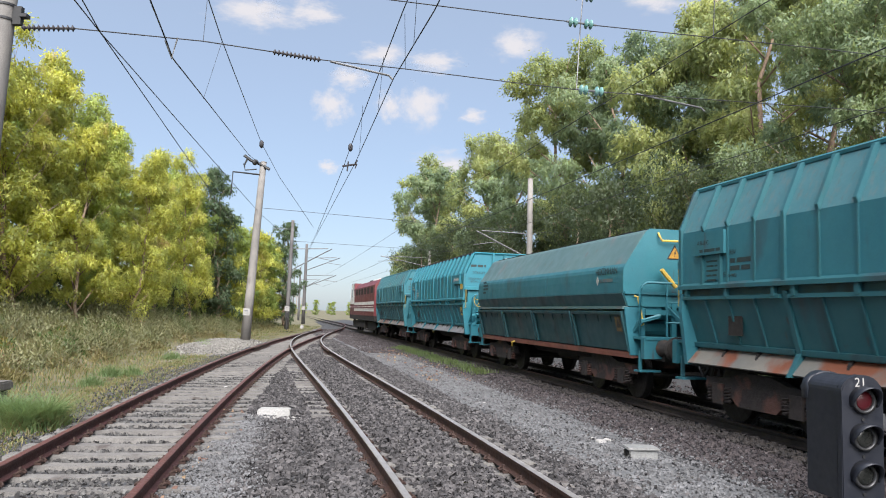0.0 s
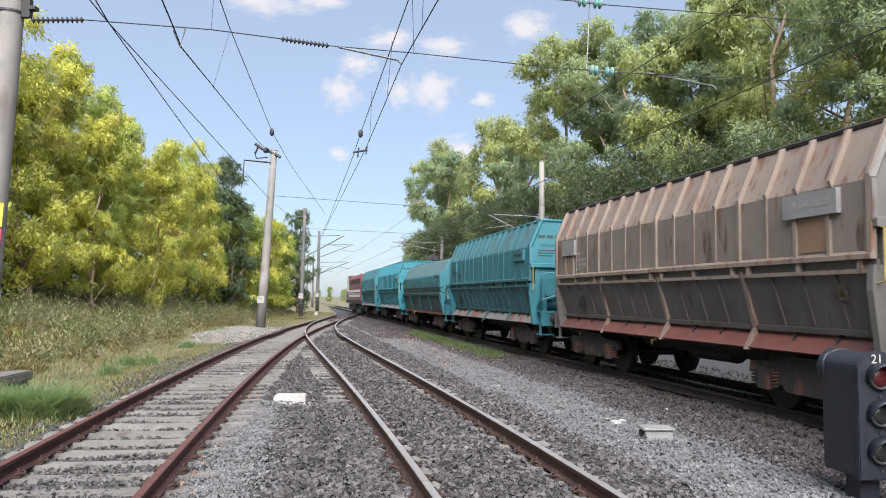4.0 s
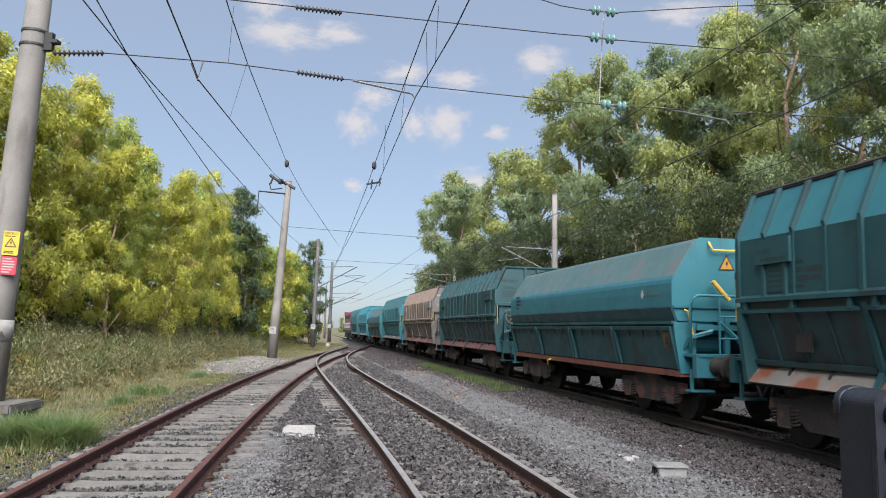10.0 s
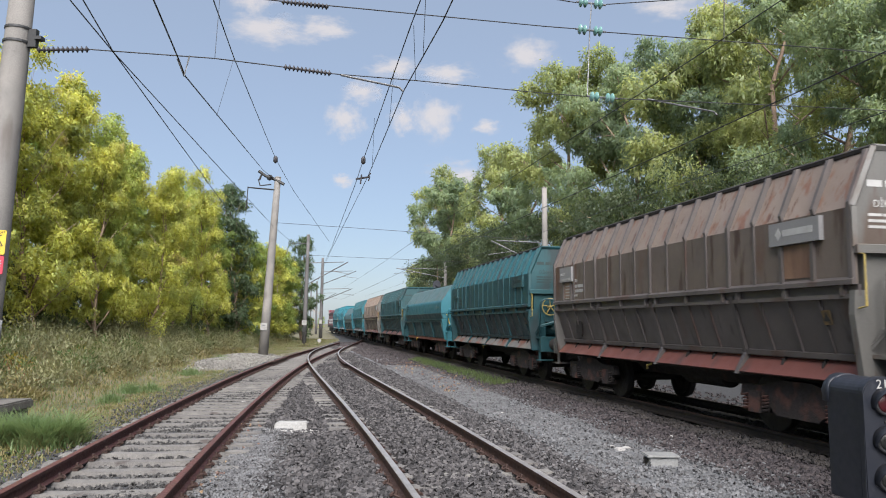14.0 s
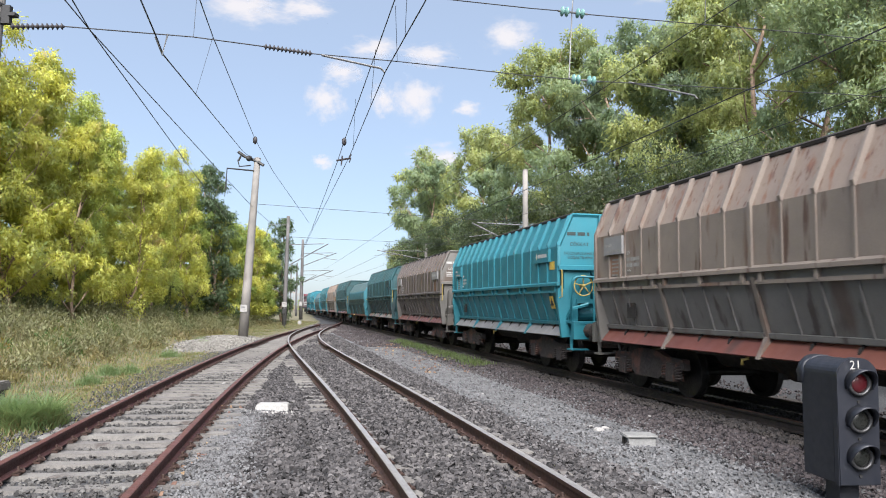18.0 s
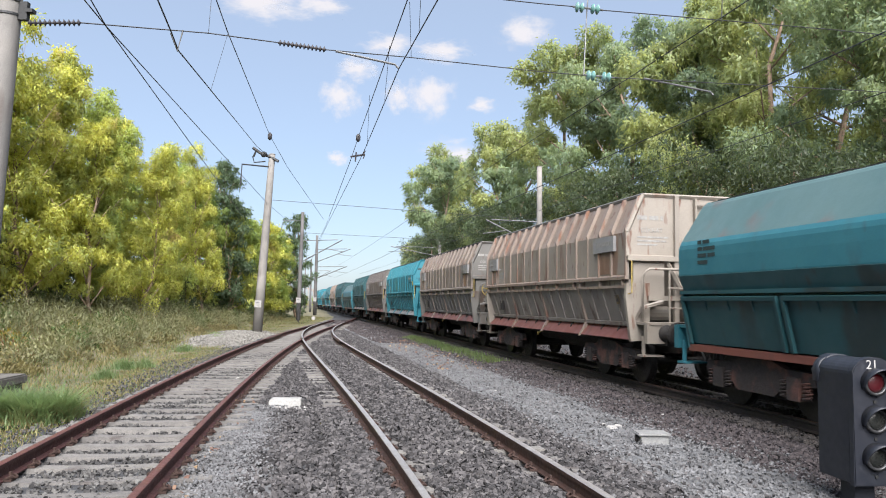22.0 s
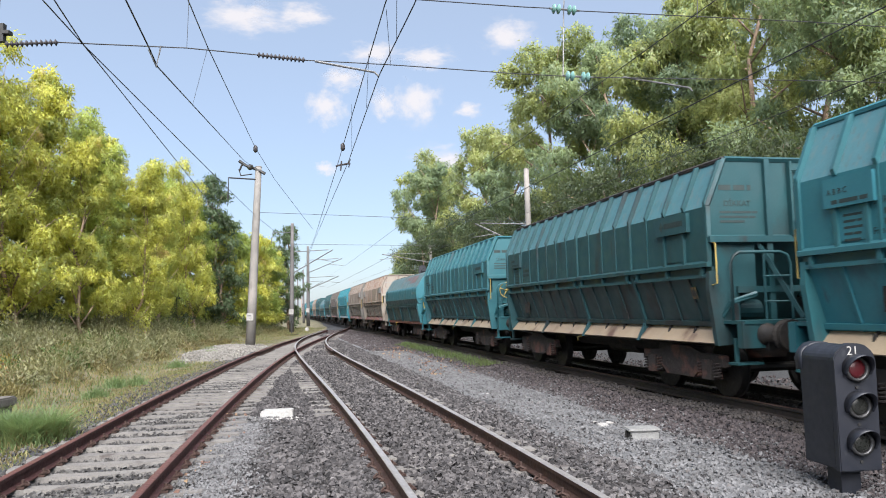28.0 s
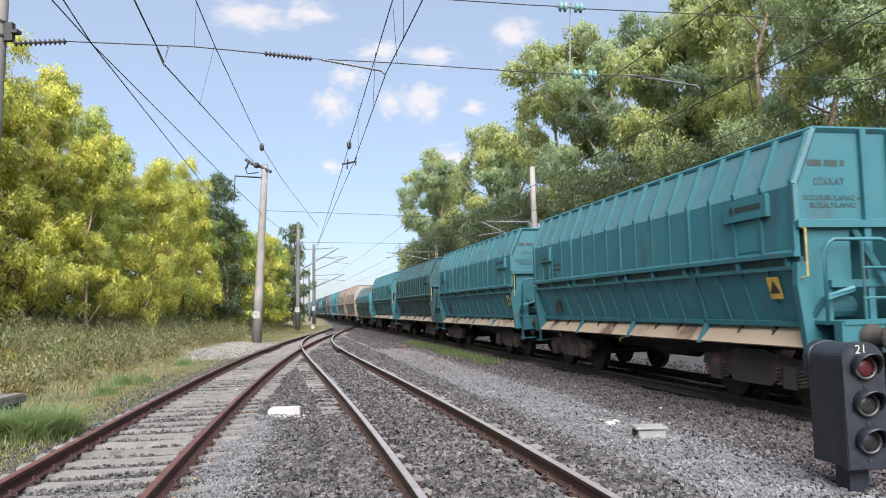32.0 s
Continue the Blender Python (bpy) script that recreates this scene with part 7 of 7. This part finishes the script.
def band(lo, hi, w0, w1, power=1.6, rails=(), soft=False):
    """Places in a strip along the line, thicker near the camera, keeping off the rails."""
    def f(r, n):
        w = w0 + (w1 - w0) * r.random(n) ** power
        a = np.array([lo(q) for q in w]) if callable(lo) else lo
        b = np.array([hi(q) for q in w]) if callable(hi) else hi
        v = a + (b - a) * (r.normal(0.5, 0.26, n) if soft else r.random(n))
        x, y = v * N.x + w * U.x, v * N.y + w * U.y
        keep = np.ones(n, bool)
        for g in rails:
            c = np.array([g(q) for q in y])
            off = np.abs(np.abs((x - c) * 0.98) - 0.7535)
            keep &= off > 0.10
        return x[keep], y[keep], np.ones(keep.sum())
    return f


def a_left(w):
    y = w * U.y
    return curve_a(y) * N.x + y * N.y - 1.3 - 0.5 * smoothstep(13, 22, w)


def a_right(w):
    y = w * U.y
    return curve_a(y) * N.x + y * N.y + 1.15


def b_mid(w):
    y = w * U.y
    return curve_b(y) * N.x + y * N.y


scatter("ballast_stones", M_stone, 60000, 21, band(a_right, 3.95, 4.0, 30.0, 1.7, (curve_b,)), 0.063, "dark angular ballast stones round the middle track")
scatter("ballast_stones", M_stone, 13000, 27, band(lambda w: b_mid(w) - 0.52, lambda w: b_mid(w) + 0.52, 4.0, 30.0, 1.7), 0.06, "dark ballast heaped over the sleepers of the middle track", 0.05)
scatter("ballast_stones", M_stone_pale, 21000, 22, band(a_left, a_right, 4.0, 30.0, 1.7, (curve_a,)), 0.05, "grey ballast between pale sleepers", -0.004)
scatter("ballast_stones", M_stone, 1800, 35, band(3.7, 6.1, 5.0, 30.0, 1.6), 0.045, "dark stones strewn over the gravel path", 0.015)
scatter("ballast_stones", M_stone_pale, 1300, 33, band(lambda w: a_left(w) - 0.6, a_left, 5.0, 24.0, 1.5, (), True), 0.045, "loose stones among the grass beside the rusty track")
scatter("ballast_stones", M_stone, 5500, 34, band(lambda w: b_mid(w) - 1.35, lambda w: b_mid(w) - 0.86, 4.0, 12.5, 1.4), 0.062, "dark ballast heaped over the sleeper ends", 0.055)
scatter("ballast_stones", M_stone_brown, 19000, 23, band(5.55, 7.1, 6.0, 40.0, 1.6), 0.056, "brownish ballast shoulder of the main line")
scatter("pebbles", M_pebble, 20000, 24, band(3.6, 6.0, 5.0, 34.0, 1.7, (), True), 0.042, "fine pale gravel between the tracks", 0.012)
scatter("pebbles", M_pebble, 9000, 25, band(lambda w: -1.25 + 0.045 * w, lambda w: -0.45 + 0.035 * w, 4.0, 13.2, 1.4, (), True), 0.03, "pale chippings between two tracks", 0.035)
# stones in the bed's colour, which holds the train's shade too
scatter("ballast_stones", M_oil_shade, 6000, 26, band(MAIN_V - 0.6, MAIN_V + 0.6, 8.0, 60.0, 1.4), 0.06, "dark stones between the main rails, oil and painted train shade", 0.02)
scatter("ballast_stones", M_oil_shade, 8000, 36, band(MAIN_V - 1.35, MAIN_V - 0.86, 8.0, 60.0, 1.5), 0.062, "dark stones outside the main rails, oil and painted train shade", 0.03)
scatter("ballast_stones", M_stone_brown, 3000, 37, band(MAIN_V + 0.9, MAIN_V + 3.2, 9.0, 60.0, 1.4), 0.065, "stones on the far shoulder of the main line", 0.02)

scatter("ballast_stones", M_stone, 13000, 31, band(lambda w: min(a_right(w), 3.0), 3.9, 26.0, 62.0, 1.3, (curve_b, curve_a)), 0.085, "dark ballast further along the tracks")
scatter("ballast_stones", M_stone_brown, 7000, 32, band(4.2, 7.0, 34.0, 75.0, 1.2), 0.085, "brownish ballast further along the main line")


def heap_spots(r, n):
    a, b = r.normal(0, 0.42, n), r.normal(0, 0.45, n)
    return -10.6 - 0.99 * b + a * 1.7, 36.5 + b * 9.0, np.ones(n)


def heap_z(x, y):
    b = (y - 36.5) / 9.0
    a = (x + 10.6 + 0.99 * b) / 1.7
    return ground_z(x, y) - 0.04 + 0.34 * np.clip(1 - a * a - b * b, 0, 1) ** 0.7


scatter("pebbles", M_pebble_warm, 6000, 30, heap_spots, 0.07, "pale stones heaped round a mast", 0.01, heap_z)
scatter("rubble_crumbs", M_plaster, 260, 38, lambda r, n: (-2.84 + r.normal(0, 0.22, n), 12.72 + r.normal(0, 0.10, n), np.ones(n)), 0.035, "white crumbs at the foot of a painted block", 0.02)
scatter("litter", M_litter, 150, 28, band(4.3, 5.9, 20.0, 36.0, 1.0), 0.07, "orange-brown stones and dead leaves on the gravel", 0.03)
scatter("litter", M_litter, 90, 29, band(lambda w: a_right(w) - 0.55, lambda w: a_right(w) + 0.1, 4.5, 14.0, 1.2), 0.055, "orange-brown stones beside the sleeper ends", 0.02)

# ---- what moves: the train rolls away along the main line ----
# seconds, and how far along the line the front of the fourth wagon's side has come
ROLL = [(0, 13.3), (1, 18.05), (2, 22.9), (3, 27.75), (4, 32.7), (4.5, 35.2), (5.5, 40.3), (7, 48.0), (8, 53.1), (9, 58.3), (10, 63.4), (11, 68.5), (12, 73.65), (13, 78.85),
        (14, 84.05), (14.5, 86.7), (15.5, 92.0), (16.5, 97.5), (17, 100.25), (18, 105.8), (19, 111.45), (20, 117.05), (21, 122.7), (22, 128.35), (23, 134.05),
        (24, 139.8), (25, 145.6), (25.5, 148.5), (26.5, 154.35), (27.5, 160.25), (28, 163.15), (29, 169.0), (30, 174.9), (31, 180.8), (32, 186.75)]


def rolled(t):
    for (a, p), (b, q) in zip(ROLL, ROLL[1:]):
        if t <= b:
            return p + (q - p) * (t - a) / (b - a)
    return ROLL[-1][1]


def motions():
    for i, (w, wheels) in enumerate(TRAIN + [LOCO]):
        along = (3 - i) * PITCH - HALF - 1.69 if i < len(TRAIN) else 3 * PITCH + 1.05 + 8.6 - 1.69
        rows = []
        for t, s in ROLL:
            p = spot(MAIN_V, s + along)
            rows.append((t, pose(p.x, p.y, 0, 0, 0, TRACK_YAW)))
        walk(w, rows)
    # the wheels turn as far as the train rolls; wheelsets in the same place under their wagon share one set of keys
    steps = [k / 10 for k in range(321)]
    made = {}
    for w, wheels in TRAIN + [LOCO]:
        for o in wheels:
            y = round(o.location.y, 3)
            if y not in made:
                walk(o, [(t, pose(0, y, 0.46, -math.degrees((rolled(t) - ROLL[0][1]) / 0.46), 0, 0)) for t in steps])
                made[y] = o.animation_data
            else:
                o.rotation_mode = "QUATERNION"
                keys = o.animation_data_create()
                keys.action = made[y].action
                keys.action_slot = made[y].action_slot


motions()
